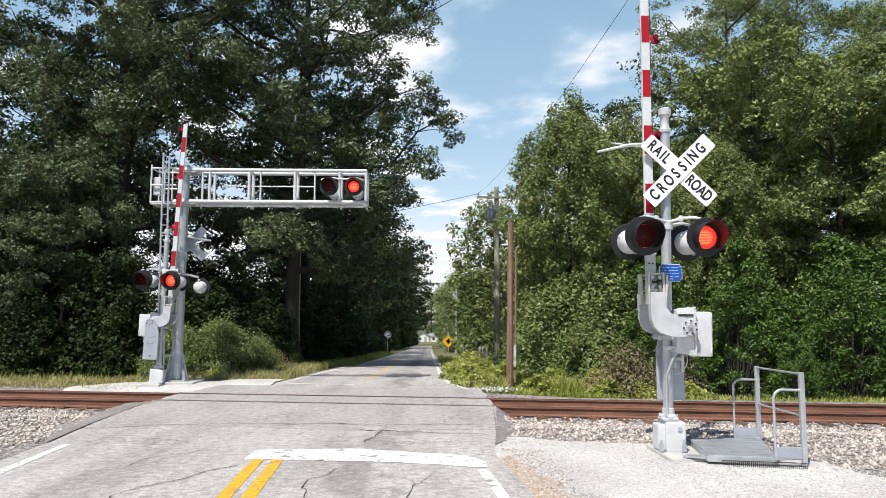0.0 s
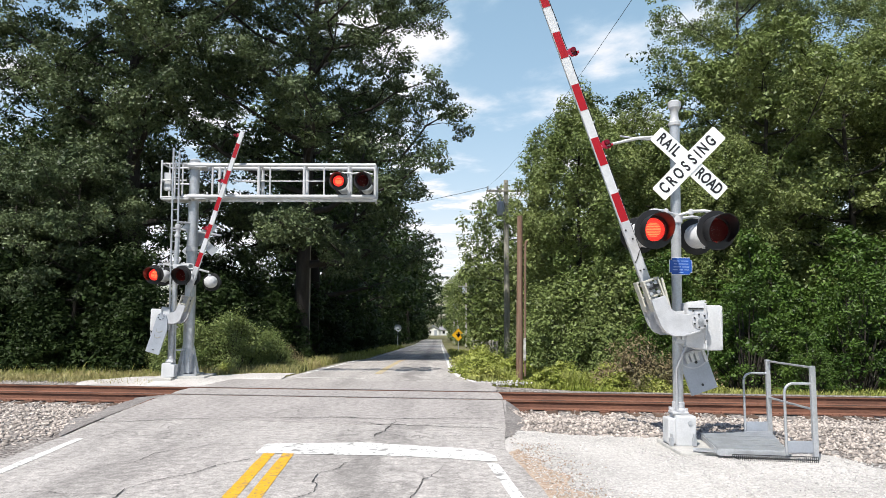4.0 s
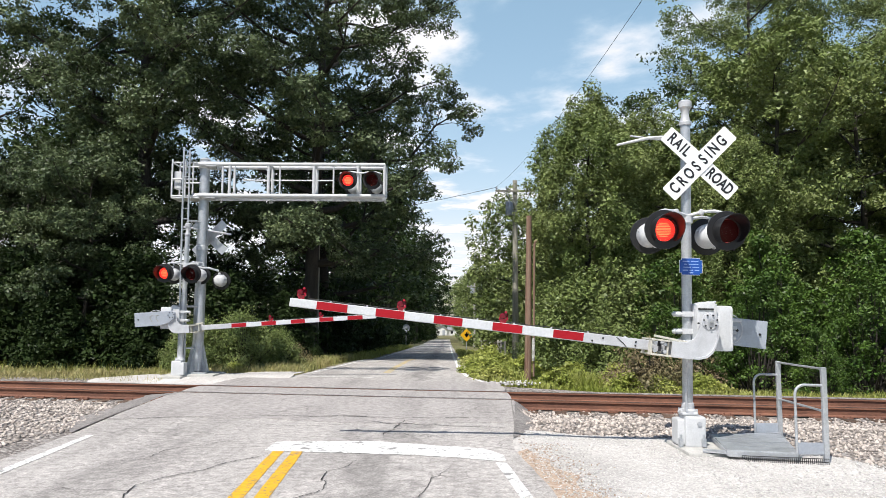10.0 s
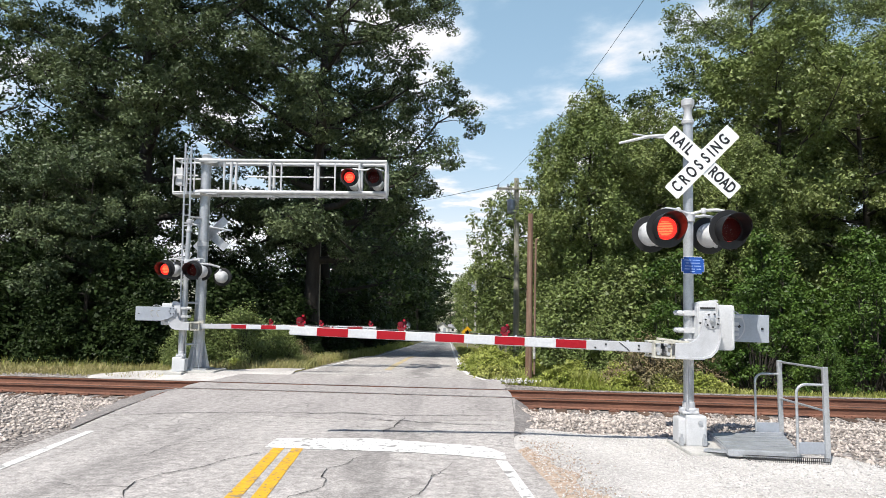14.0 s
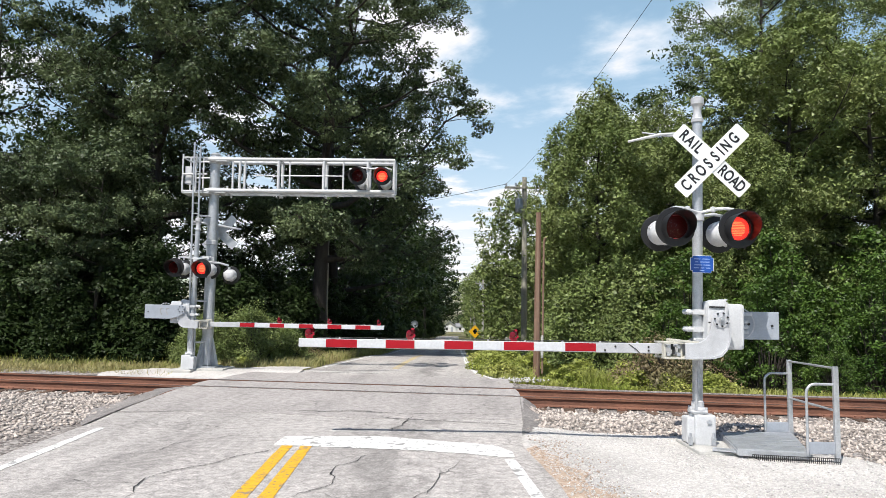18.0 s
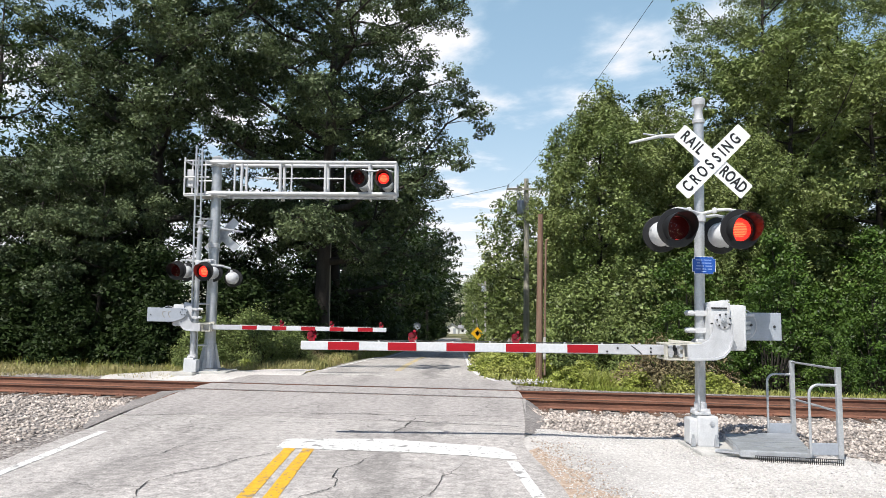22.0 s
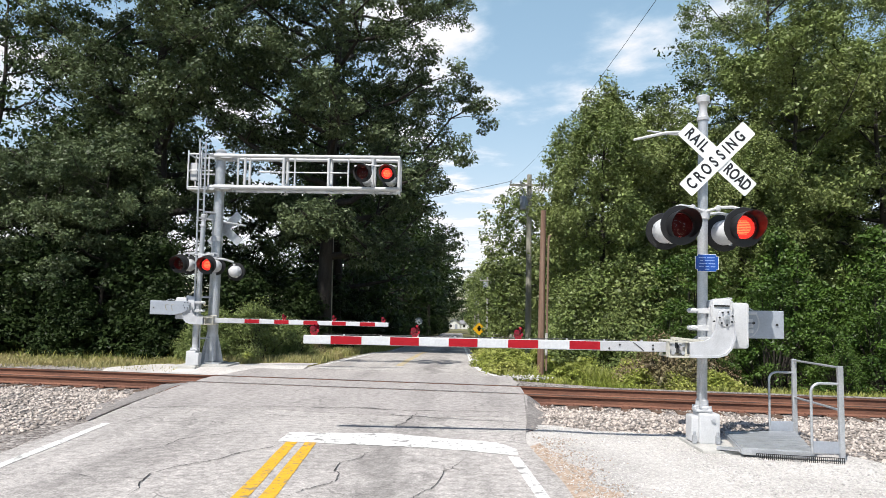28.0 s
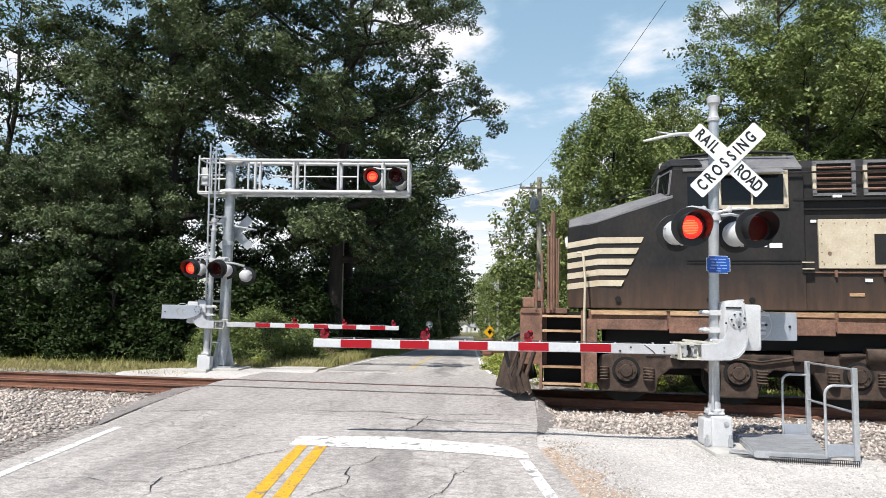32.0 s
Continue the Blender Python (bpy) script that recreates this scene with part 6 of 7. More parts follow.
    for k in range(3):
        sweep(bm, [(-3.25 + 0.16 * k, -1.5, 0.95), (-3.4 + 0.16 * k, -1.53, 0.5), (-3.28 + 0.14 * k, -1.53, 0.16)], 0.045, 6)
    parts("plow_rib", bm, M_TRUCK, plow, "slanted plow ribs")
    bm = B()
    box(bm, (-3.6, 0, 0.95), (0.8, 0.26, 0.24))
    box(bm, (-4.02, 0.05, 0.95), (0.22, 0.4, 0.36))
    part("coupler", bm, M_RUST, engine, "rusty knuckle coupler", bevel=0.04)
    bm = B()
    for y in (-0.9, -0.6, 0.6, 0.9):
        sweep(bm, [(-3.25, y, 1.3), (-3.5, y, 1.15), (-3.55, y, 0.85), (-3.48, y, 0.6)], 0.03, 6)
    parts("air_hose", bm, M_RUBBER, engine, "hanging black air hoses")
    bm = B()
    box(bm, (-3.05, -1.2, 1.9), (0.24, 0.26, 0.2))
    box(bm, (-2.9, -0.7, 2.05), (0.2, 0.5, 0.25))
    parts("front_box", bm, M_FRAME, engine, "brown boxes on the front platform", bevel=0.02)
    for s in (-1, 1):
        bm = B()
        for x in (-2.8, -2.02):
            box(bm, (x, s * 1.4, 1.0), (0.05, 0.34, 1.5))
        box(bm, (-1.88, s * 1.45, 1.0), (0.26, 0.16, 1.2))
        well = part("step_well", bm, M_FRAME, engine, "brown step well")
        # black plate puts the shade of the step well into colour
        part("step_back", box(B(), (-2.4, s * 1.2, 1.0), (0.72, 0.03, 1.45)), M_HOLE, well, "back plate of the steps, black to stand for shade")
        for k, z in enumerate((0.36, 0.68, 1.02, 1.36, 1.64)):
            bm = box(B(), (-2.41, s * 1.38, z), (0.74, 0.32, 0.03))
            step = part("step", bm, M_TRUCK, well, "dark grated step")
            bm = box(B(), (-2.41, s * 1.552, z), (0.74, 0.02, 0.045))
            part("step_edge", bm, M_TAN, well, "worn yellow step edge")
        bm = B()
        for x, z0, z1 in ((-2.78, 1.7, 2.9), (-2.6, 1.75, 3.45), (-2.66, 1.75, 3.4)):
            rod(bm, (x, s * 1.48, z0), (x, s * 1.48, z1), 0.021, seg=8)
        rod(bm, (-2.9, s * 1.35, 1.75), (-2.9, s * 1.35, 2.5), 0.022, seg=8)
        parts("hand_rail", bm, M_FRAME, engine, "upright brown hand rails", smooth=True)
        bm = B()
        sweep(bm, [(-2.1, s * 1.5, 2.86), (-2.0, s * 1.56, 2.84), (-1.96, s * 1.58, 2.3), (-1.98, s * 1.58, 1.7), (-1.98, s * 1.58, 1.15), (-1.92, s * 1.52, 1.0)], 0.024, 8)
        part("grab_iron", bm, M_CREAM if s < 0 else M_FRAME, engine, "bent pale grab iron", smooth=True)
    # trucks: side frames, axles, wheels, springs
    for x0 in (0.82, 14.6):
        for s in (-1, 1):
            prof = [(-2.62, 0.62), (-2.5, 0.9), (-2.1, 0.99), (2.2, 0.99), (2.55, 0.9), (2.75, 0.62), (2.6, 0.3), (2.5, 0.2), (1.5, 0.2), (1.42, 0.4), (1.3, 0.66), (0.62, 0.7), (0.42, 0.52), (0.33, 0.17),
                    (-0.33, 0.17), (-0.4, 0.5), (-0.62, 0.7), (-1.2, 0.68), (-1.42, 0.5), (-1.48, 0.22), (-2.5, 0.22), (-2.6, 0.4)]
            bm = B()
            plate(bm, [(x0 + a, b) for a, b in prof], s * 1.2 - 0.08, s * 1.2 + 0.08)
            side_frame = part("side_frame", bm, M_TRUCK, engine, "dusty cast truck side frame", bevel=0.03)
            for ax in (-2.02, 0.0, 2.05):
                bm = B()
                y = s * 1.3
                rod(bm, (x0 + ax, y - 0.06, 0.63), (x0 + ax, y + 0.06, 0.63), 0.2, 0.2, 18)
                rod(bm, (x0 + ax, y + s * 0.05, 0.63), (x0 + ax, y + s * 0.09, 0.63), 0.13, 0.11, 14)
                for k in range(6):
                    c, d = math.cos(k * 1.047), math.sin(k * 1.047)
                    rod(bm, (x0 + ax + 0.15 * c, y + s * 0.05, 0.63 + 0.15 * d), (x0 + ax + 0.15 * c, y + s * 0.085, 0.63 + 0.15 * d), 0.018, seg=6)
                part("axle_box", bm, M_TRUCK, side_frame, "round bolted axle box")
                bm = B()
                lathe(bm, [(0.2, -0.02), (0.26, -0.02), (0.26, 0.01), (0.2, 0.01)], 24, Matrix.Translation((x0 + ax, s * 1.285, 0.63)) @ Matrix.Rotation(radians(90), 4, "X"))
                part("recess", bm, M_HOLE, side_frame, "dark ring round the axle box")
                # flat black discs and strips paint the shade of open holes
                bm = B()
                rod(bm, (x0 + ax + 1.02, s * 1.27, 0.86), (x0 + ax + 1.02, s * 1.3, 0.86), 0.07, seg=12)
                box(bm, (x0 + ax + 0.55, s * 1.285, 0.9), (0.36, 0.012, 0.03))
                parts("hole", bm, M_HOLE, side_frame, "flat black patch for a hole's shade in the side frame")
                for dx in (-0.42, 0.42):
                    bm = B()
                    for k in range(5):
                        lathe(bm, [(0.085, -0.018), (0.105, 0), (0.085, 0.018)], 12, Matrix.Translation((x0 + ax + dx, y, 0.46 + 0.055 * k)))
                    parts("spring", bm, M_TRUCK, side_frame, "stacked coil springs")
                bm = B()
                lathe(bm, [(0.1, -0.09), (0.4, -0.05), (0.5, -0.07), (0.54, -0.07), (0.53, 0.04), (0.57, 0.05), (0.57, 0.075), (0.45, 0.06), (0.1, 0.07)], 32,
                      Matrix.Translation((x0 + ax, s * 0.76, 0.535)) @ Matrix.Rotation(radians(90 * s), 4, "X"))
                part("wheel", bm, M_WHEEL, engine, "dark steel wheel", smooth=True)
            bm = B()
            rod(bm, (x0 - 1.2, s * 1.32, 0.95), (x0 - 0.6, s * 1.32, 0.95), 0.09, seg=12)
            box(bm, (x0 + 1.2, s * 1.3, 0.98), (0.5, 0.2, 0.2))
            sweep(bm, [(x0 - 0.6, s * 1.34, 0.95), (x0 + 0.4, s * 1.34, 0.85), (x0 + 1.0, s * 1.34, 0.95)], 0.025, 6)
            part("brake_cylinder", bm, M_TRUCK, side_frame, "brake cylinder and pipes", smooth=True)
        for ax in (-2.02, 0.0, 2.05):
            bm = rod(B(), (x0 + ax, -0.75, 0.535), (x0 + ax, 0.75, 0.535), 0.09, seg=10)
            part("axle", bm, M_WHEEL, engine, "dark axle")
        bm = B()
        box(bm, (x0, 0, 0.75), (4.2, 0.9, 0.5))
        # black block fills the shaded void between truck beam and sill
        box(bm, (x0 + 0.1, 0, 1.25), (5.0, 2.3, 0.4))
        part("motor", bm, M_HOLE, engine, "motors and black filler in the shaded void under the frame", bevel=0.04)
    bm = loft(B(), [section(4.6, 1.3, 0.5, 0.8, 1.4, 1.3), section(10.9, 1.3, 0.5, 0.8, 1.4, 1.3)])
    part("fuel_tank", bm, M_TRUCK, engine, "dusty fuel tank", bevel=0.06)
    bm = B()
    rod(bm, (3.0, -1.25, 1.0), (4.3, -1.25, 1.0), 0.16, seg=14)
    rod(bm, (2.55, -1.35, 0.98), (3.0, -1.25, 1.0), 0.05, seg=8)
    part("air_tank", bm, M_TRUCK, engine, "long air tank", smooth=True)
    bm = box(B(), (18.6, 0, 2.9), (0.6, 2.6, 2.2))
    part("rear_end", bm, M_ENGINE, engine, "black rear end of the hood", bevel=0.05)


locomotive()


# ---- trees ----
def leaf_cloud(centres, radii, per, size, rng, flat=0.65, droop=0.0, up=0.55, simple=False):
    """Leaves round clump centres: folded rhombs, thicker at the outside of each clump. Returns vertex and face arrays."""
    c = np.repeat(centres, per, axis=0)
    r = np.repeat(radii, per)
    n = len(c)
    d = rng.normal(size=(n, 3))
    d /= np.linalg.norm(d, axis=1)[:, None]
    rad = r * rng.uniform(0.15, 1.0, n) ** 0.55
    p = c + d * rad[:, None] * np.array([1, 1, flat])
    p[:, 2] -= droop * rng.uniform(0, 1, n) ** 2
    nrm = d * 0.6 + rng.normal(size=(n, 3)) * 0.42 + np.array([0, 0, up])
    nrm /= np.linalg.norm(nrm, axis=1)[:, None]
    a = rng.normal(size=(n, 3))
    a -= (a * nrm).sum(1)[:, None] * nrm
    a /= np.linalg.norm(a, axis=1)[:, None]
    b = np.cross(nrm, a)
    s = size * rng.uniform(0.6, 1.35, n)[:, None]
    w = s * rng.uniform(0.38, 0.6, n)[:, None]
    if simple:
        return np.stack([p - a * s, p + a * s * 0.7 + b * w * 1.25, p + a * s * 0.7 - b * w * 1.25], 1).reshape(-1, 3)
    fold = nrm * s * 0.12
    v = np.stack([p - a * s, p + b * w + fold, p + a * s, p - b * w + fold], 1).reshape(-1, 3)
    return v


def leaves_object(name, verts, mat, parent, label="", corners=4):
    n = len(verts) // corners
    me = bpy.data.meshes.new(name)
    me.vertices.add(len(verts))
    me.vertices.foreach_set("co", verts.astype(np.float32).ravel())
    me.loops.add(len(verts))
    me.loops.foreach_set("vertex_index", np.arange(len(verts), dtype=np.int32))
    me.polygons.add(n)
    me.polygons.foreach_set("loop_start", np.arange(0, len(verts), corners, dtype=np.int32))
    me.update(calc_edges=True)
    me.materials.append(mat)
    ob = new(name, me)
    if parent is not None:
        ob.parent = parent
    if label:
        ob["label"] = label
    return ob


def limb_tube(verts, faces, pts, radii, seg=7):
    start = len(verts)
    for i, p in enumerate(pts):
        d = (pts[min(i + 1, len(pts) - 1)] - pts[max(i - 1, 0)]).normalized()
        s = d.cross(Vector((0.3, 0.9, 0.1))).normalized()
        t = d.cross(s)
        for k in range(seg):
            a = 2 * math.pi * k / seg
            q = p + (s * math.cos(a) + t * math.sin(a)) * radii[i]
            verts.append(tuple(q))
    for i in range(len(pts) - 1):
        for k in range(seg):
            a, b = start + i * seg + k, start + i * seg + (k + 1) % seg
            faces.append((a, b, b + seg, a + seg))


def make_tree(seed, height, spread, clear, trunk_r, leaf, clumps, per, leaf_size, clump_r, label, category="tree", lean=(0, 0), flat=0.65, limbs=9,
              low_spread=0.55, at=None, bark=None, droop=0.0, sprays=6, spray_r=2.0, peak=0.8, simple=False, column=0.0):
    """A tree: tapered trunk, limbs that fork, and a crown of leaf clumps along the limbs. Its base is at 0."""
    rnd, rng = random.Random(seed), np.random.default_rng(seed)
    verts, faces = [], []
    trunk = []
    n = 9
    for k in range(n + 1):
        s = k / n
        trunk.append(Vector((lean[0] * s * height + 0.25 * noise.noise(Vector((seed, s * 3, 0))) * s * 3, lean[1] * s * height + 0.25 * noise.noise(Vector((s * 3, seed, 5))) * s * 3, s * height * 0.93)))
    limb_tube(verts, faces, trunk, [trunk_r * (1.35 if k == 0 else 1) * (1 - 0.88 * k / n) for k in range(n + 1)], 10)
    tips = []
    for i in range(limbs):
        s = clear + (0.95 - clear) * (i + rnd.random() * 0.7) / limbs
        k = s * n
        base = trunk[int(k)].lerp(trunk[min(n, int(k) + 1)], k - int(k))
        ang = i * 2.4 + rnd.uniform(-0.5, 0.5)
        width = spread * (low_spread + (1 - low_spread) * math.sin(math.pi * min(1, max(0, (s - clear) / (1.02 - clear))) ** peak)) * rnd.uniform(0.75, 1.1)
        rise = rnd.uniform(0.2, 0.75) * width * (0.5 + s * 0.6)
        pts, rr = [], []
        r0 = trunk_r * (1 - 0.85 * s) * 0.62
        for j in range(6):
            f = j / 5
            pts.append(base + Vector((math.cos(ang) * width * f, math.sin(ang) * width * f, rise * f ** 1.4 * (1 - droop * f))) +
                       Vector((rnd.uniform(-1, 1), rnd.uniform(-1, 1), rnd.uniform(-1, 1))) * 0.16 * width * f * 0.6)
            rr.append(max(0.015, r0 * (1 - 0.9 * f)))
        limb_tube(verts, faces, pts, rr, 6)
        tips += [(pts[j], f) for j, f in ((2, 0.4), (3, 0.6), (4, 0.8), (5, 1.0))]
        for _ in range(4):
            j = rnd.choice((2, 3, 4))
            q = pts[j] + Vector((rnd.uniform(-1, 1), rnd.uniform(-1, 1), rnd.uniform(-0.3, 0.9))) * width * 0.34
            mid = pts[j].lerp(q, 0.5) + Vector((0, 0, 0.12))
            limb_tube(verts, faces, [pts[j], mid, q], [rr[j] * 0.6, rr[j] * 0.35, 0.012], 5)
            tips += [(mid, 0.6), (q, 0.9)]
    tips.append((trunk[-1], 1))
    tree = empty(category.replace(" ", "_"), at or Matrix(), label, category)
    finish("trunk", verts, faces, bark or M_BARK, tree, smooth=True)
    cs, rs = [], []
    tips.sort(key=lambda tip: tip[1] + rnd.uniform(0, 0.6))
    for k in range(clumps // sprays):
        p, f = tips[len(tips) - 1 - k % len(tips)]
        middle = p + Vector((rnd.gauss(0, 1), rnd.gauss(0, 1), rnd.gauss(0, 0.7))) * clump_r * 0.7
        reach = clump_r * spray_r * rnd.uniform(0.55, 1.2)
        for _ in range(sprays):
            a, d = rnd.uniform(0, 6.283), reach * math.sqrt(rnd.random())
            cs.append(middle + Vector((math.cos(a) * d, math.sin(a) * d, 0.5 * reach * (0.6 - (d / reach) ** 2) + rnd.gauss(0, 0.25) * clump_r)))
            rs.append(clump_r * rnd.uniform(0.55, 1.15))
    if column:
        # a tree that is leafy to the ground: clumps over an uneven column with a rounded top
        cs, rs = [], []
        while len(cs) < clumps:
            a, q = rnd.uniform(0, 6.283), rnd.random() ** 0.85
            c, d = math.cos(a), math.sin(a)
            bulge = 1 + 0.5 * noise.noise(Vector((c * 1.3, d * 1.3, q * height * 0.4 + seed))) + 0.42 * noise.noise(Vector((c * 3.2, d * 3.2, q * height * 0.9 + seed)))
            crest = 0.93 + 0.22 * noise.noise(Vector((c * 1.7, d * 1.7, seed + 9.5)))
            r = column * bulge * min(1.0, ((1.0 - q) / 0.17) ** 0.5) * (0.8 + 0.2 * min(1.0, q * 4)) * (0.35 + 0.65 * rnd.random() ** 0.5)
            r *= 1.14 if rnd.random() < 0.08 else 1.0
            cs.append(Vector((c * r, d * r, 0.25 + q * (height - 0.4) * (crest if q > 0.3 else 1.0))))
            rs.append(clump_r * rnd.uniform(0.5, 1.25))
    v = leaf_cloud(np.array([tuple(c) for c in cs]), np.array(rs), per, leaf_size, rng, flat, simple=simple)
    k = 3 if simple else 4
    v = v[np.repeat(v.reshape(-1, k, 3)[:, :, 2].min(1) > 0.15, k)]
    leaves_object("crown", v, leaf, tree, "", k)
    return tree


def at_ground(x, y, turn=0.0, size=1.0, sink=0.05):
    return pose(x, y, ground_height(x, y) - sink, 0, 0, turn) @ Matrix.Scale(size, 4)


OAK_LABEL = "tall broadleaf tree with dark green foliage beside the road"
MID_LABEL = "broadleaf tree with sunlit mid-green foliage"
FAR_LABEL = "tree in the wood behind the first row"
oak_a = make_tree(11, 25, 6.3, 0.24, 0.36, L_OAK, 1750, 90, 0.076, 0.54, OAK_LABEL, limbs=30, at=at_ground(-12.8, 30), sprays=4, spray_r=1.7, simple=True, peak=0.95)
oak_b = make_tree(12, 22.5, 7.35, 0.2, 0.36, L_OAK, 1950, 88, 0.075, 0.52, OAK_LABEL, limbs=34, at=at_ground(-6.1, 32), sprays=4, spray_r=1.7, simple=True, peak=1.3, low_spread=0.72, lean=(0.025, 0))
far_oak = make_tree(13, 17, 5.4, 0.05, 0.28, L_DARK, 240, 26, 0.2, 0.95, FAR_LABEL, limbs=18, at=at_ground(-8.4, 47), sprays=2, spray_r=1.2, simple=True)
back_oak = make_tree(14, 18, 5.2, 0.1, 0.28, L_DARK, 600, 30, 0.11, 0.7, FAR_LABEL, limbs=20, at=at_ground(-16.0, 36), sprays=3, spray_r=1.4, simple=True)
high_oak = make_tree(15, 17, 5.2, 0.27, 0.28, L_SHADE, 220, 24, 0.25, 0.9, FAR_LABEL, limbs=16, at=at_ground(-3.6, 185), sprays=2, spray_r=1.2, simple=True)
mid_a = make_tree(21, 9.9, 1.6, 0.03, 0.15, L_MID, 1500, 72, 0.055, 0.3, MID_LABEL, limbs=26, at=at_ground(4.85, 25), simple=True, flat=1.15, column=2.0)
mid_b = make_tree(22, 13, 3.9, 0.03, 0.2, L_MID, 1100, 60, 0.076, 0.46, MID_LABEL, limbs=24, at=at_ground(12.2, 26.5), sprays=4, simple=True, spray_r=1.6)
tall = make_tree(23, 20, 4.5, 0.06, 0.24, L_FEATHER, 1500, 70, 0.056, 0.46, "tall tree with feathery grey-green foliage", limbs=27, at=at_ground(13.2, 31), sprays=4, simple=True, spray_r=1.9)
far_mid = make_tree(24, 11, 3.0, 0.04, 0.16, L_MID, 330, 38, 0.13, 0.62, FAR_LABEL, limbs=13, at=at_ground(9.2, 66), simple=True, flat=1.0, column=2.6)
young_oak = make_tree(16, 9.3, 2.7, 0.16, 0.13, L_OAK, 560, 78, 0.068, 0.42, "young broadleaf tree under the tall trees", limbs=20, at=at_ground(-13.0, 26.0, 0, 0.86), sprays=4, simple=True, spray_r=1.5)
for src, spots in ((young_oak, ((-15.7, 27.0, 100, 1.0), (-19.0, 27.5, 210, 1.05), (-16.6, 29.5, 40, 1.15))),
                   # the copy at (-29, 24) is unseen, added to shade the wood's left edge
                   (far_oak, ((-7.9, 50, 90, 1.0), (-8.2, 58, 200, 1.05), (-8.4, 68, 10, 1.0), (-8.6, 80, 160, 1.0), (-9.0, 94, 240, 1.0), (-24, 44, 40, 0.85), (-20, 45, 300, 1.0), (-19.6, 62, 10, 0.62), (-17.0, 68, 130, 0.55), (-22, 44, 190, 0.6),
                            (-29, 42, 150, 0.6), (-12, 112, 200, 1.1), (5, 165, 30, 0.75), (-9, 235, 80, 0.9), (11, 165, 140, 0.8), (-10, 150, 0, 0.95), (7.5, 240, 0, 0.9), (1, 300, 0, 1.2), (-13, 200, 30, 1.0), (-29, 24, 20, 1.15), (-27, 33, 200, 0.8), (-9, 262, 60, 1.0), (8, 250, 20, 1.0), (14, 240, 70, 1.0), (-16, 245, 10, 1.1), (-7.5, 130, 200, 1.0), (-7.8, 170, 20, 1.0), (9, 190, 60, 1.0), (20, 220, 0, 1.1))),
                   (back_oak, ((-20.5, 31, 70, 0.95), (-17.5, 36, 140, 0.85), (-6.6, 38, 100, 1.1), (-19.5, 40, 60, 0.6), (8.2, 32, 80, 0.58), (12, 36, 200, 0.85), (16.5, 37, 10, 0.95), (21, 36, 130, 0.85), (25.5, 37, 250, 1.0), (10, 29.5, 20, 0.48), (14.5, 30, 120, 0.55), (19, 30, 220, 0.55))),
                   (high_oak, ((-4.6, 150, 70, 1.0), (-5.2, 122, 160, 1.0), (-5.6, 100, 250, 0.95), (-6.2, 78, 20, 0.9))),
                   (mid_a, ((8.0, 26.5, 120, 0.98), (9.8, 24.6, 220, 0.82))),
                   (mid_b, ((15.5, 27, 60, 1.0), (19, 26.5, 200, 0.95))),
                   (far_mid, ((4.9, 53, 80, 1.12), (4.7, 116, 130, 1.15), (4.6, 142, 300, 1.3), (6.5, 135, 75, 1.25), (9.5, 120, 200, 1.3), (7, 170, 60, 1.5), (6.2, 215, 10, 1.6), (10, 82, 160, 1.1), (10.5, 108, 30, 1.2), (7.4, 122, 200, 1.2), (5.4, 145, 20, 1.1), (9.4, 31, 290, 0.95), (7.6, 45, 90, 0.9), (10.5, 38, 10, 1.1), (9.6, 60, 0, 1.0), (13, 42, 50, 1.2))),
                   (tall, ((17.2, 32, 90, 1.02), (21.8, 31, 200, 1.0)))):
    for x, y, turn, size in spots:
        copy_thing(src, at_ground(x, y, turn, size))


# ---- thickets, bushes and grass ----
def make_bush(seed, height, radius, leaf, clumps, per, leaf_size, label, at, name="bush", clump_r=0.4, flat=0.8, simple=False):
    """A shrub that is leafy to the ground: stems and clumps over an uneven dome."""
    rnd, rng = random.Random(seed), np.random.default_rng(seed)
    thing = empty(name, at, label, name.replace("_", " "))
    verts, faces = [], []
    cs, rs = [], []
    for i in range(clumps):
        a, q = rnd.uniform(0, 6.283), rnd.random()
        s = rnd.random() ** 0.6
        rad = radius * s * (0.7 + 0.5 * noise.noise(Vector((math.cos(a) * 1.5, math.sin(a) * 1.5, seed))))
        top = height * (1 - 0.75 * s ** 2.2) * (0.8 + 0.45 * noise.noise(Vector((math.cos(a) * rad, math.sin(a) * rad, seed + 5))))
        z = top * (1 - 0.85 * q ** 2.0)
        cs.append((math.cos(a) * rad, math.sin(a) * rad, max(0.15, z)))
        rs.append(clump_r * rnd.uniform(0.6, 1.3))
        if i % 4 == 0:
            limb_tube(verts, faces, [Vector((cs[-1][0] * 0.25, cs[-1][1] * 0.25, -0.1)), Vector((cs[-1][0] * 0.6, cs[-1][1] * 0.6, cs[-1][2] * 0.6)), Vector(cs[-1])], [0.035, 0.022, 0.008], 5)
    finish("stem", verts, faces, M_BARK, thing)
    v = leaf_cloud(np.array(cs), np.array(rs), per, leaf_size, rng, flat, simple=simple)
    leaves_object("foliage", v, leaf, thing, "", 3 if simple else 4)
    return thing


BUSH = "leafy green shrub at the wood's edge"
# dark_bush and under_bush carry the shade below the trees in their colour
dark_bush = make_bush(31, 4.6, 2.3, L_SHADE, 150, 60, 0.098, "thicket under the trees with shade in its leaf colour", at_ground(-11, 25.5), "thicket", 0.55, simple=True)
under_bush = make_bush(36, 4.4, 2.1, L_SHADE, 150, 70, 0.075, "understory shrub below the tall trees with shade in its leaf colour", at_ground(-6.3, 27.2, 0, 0.45), "bush", 0.45, simple=True)
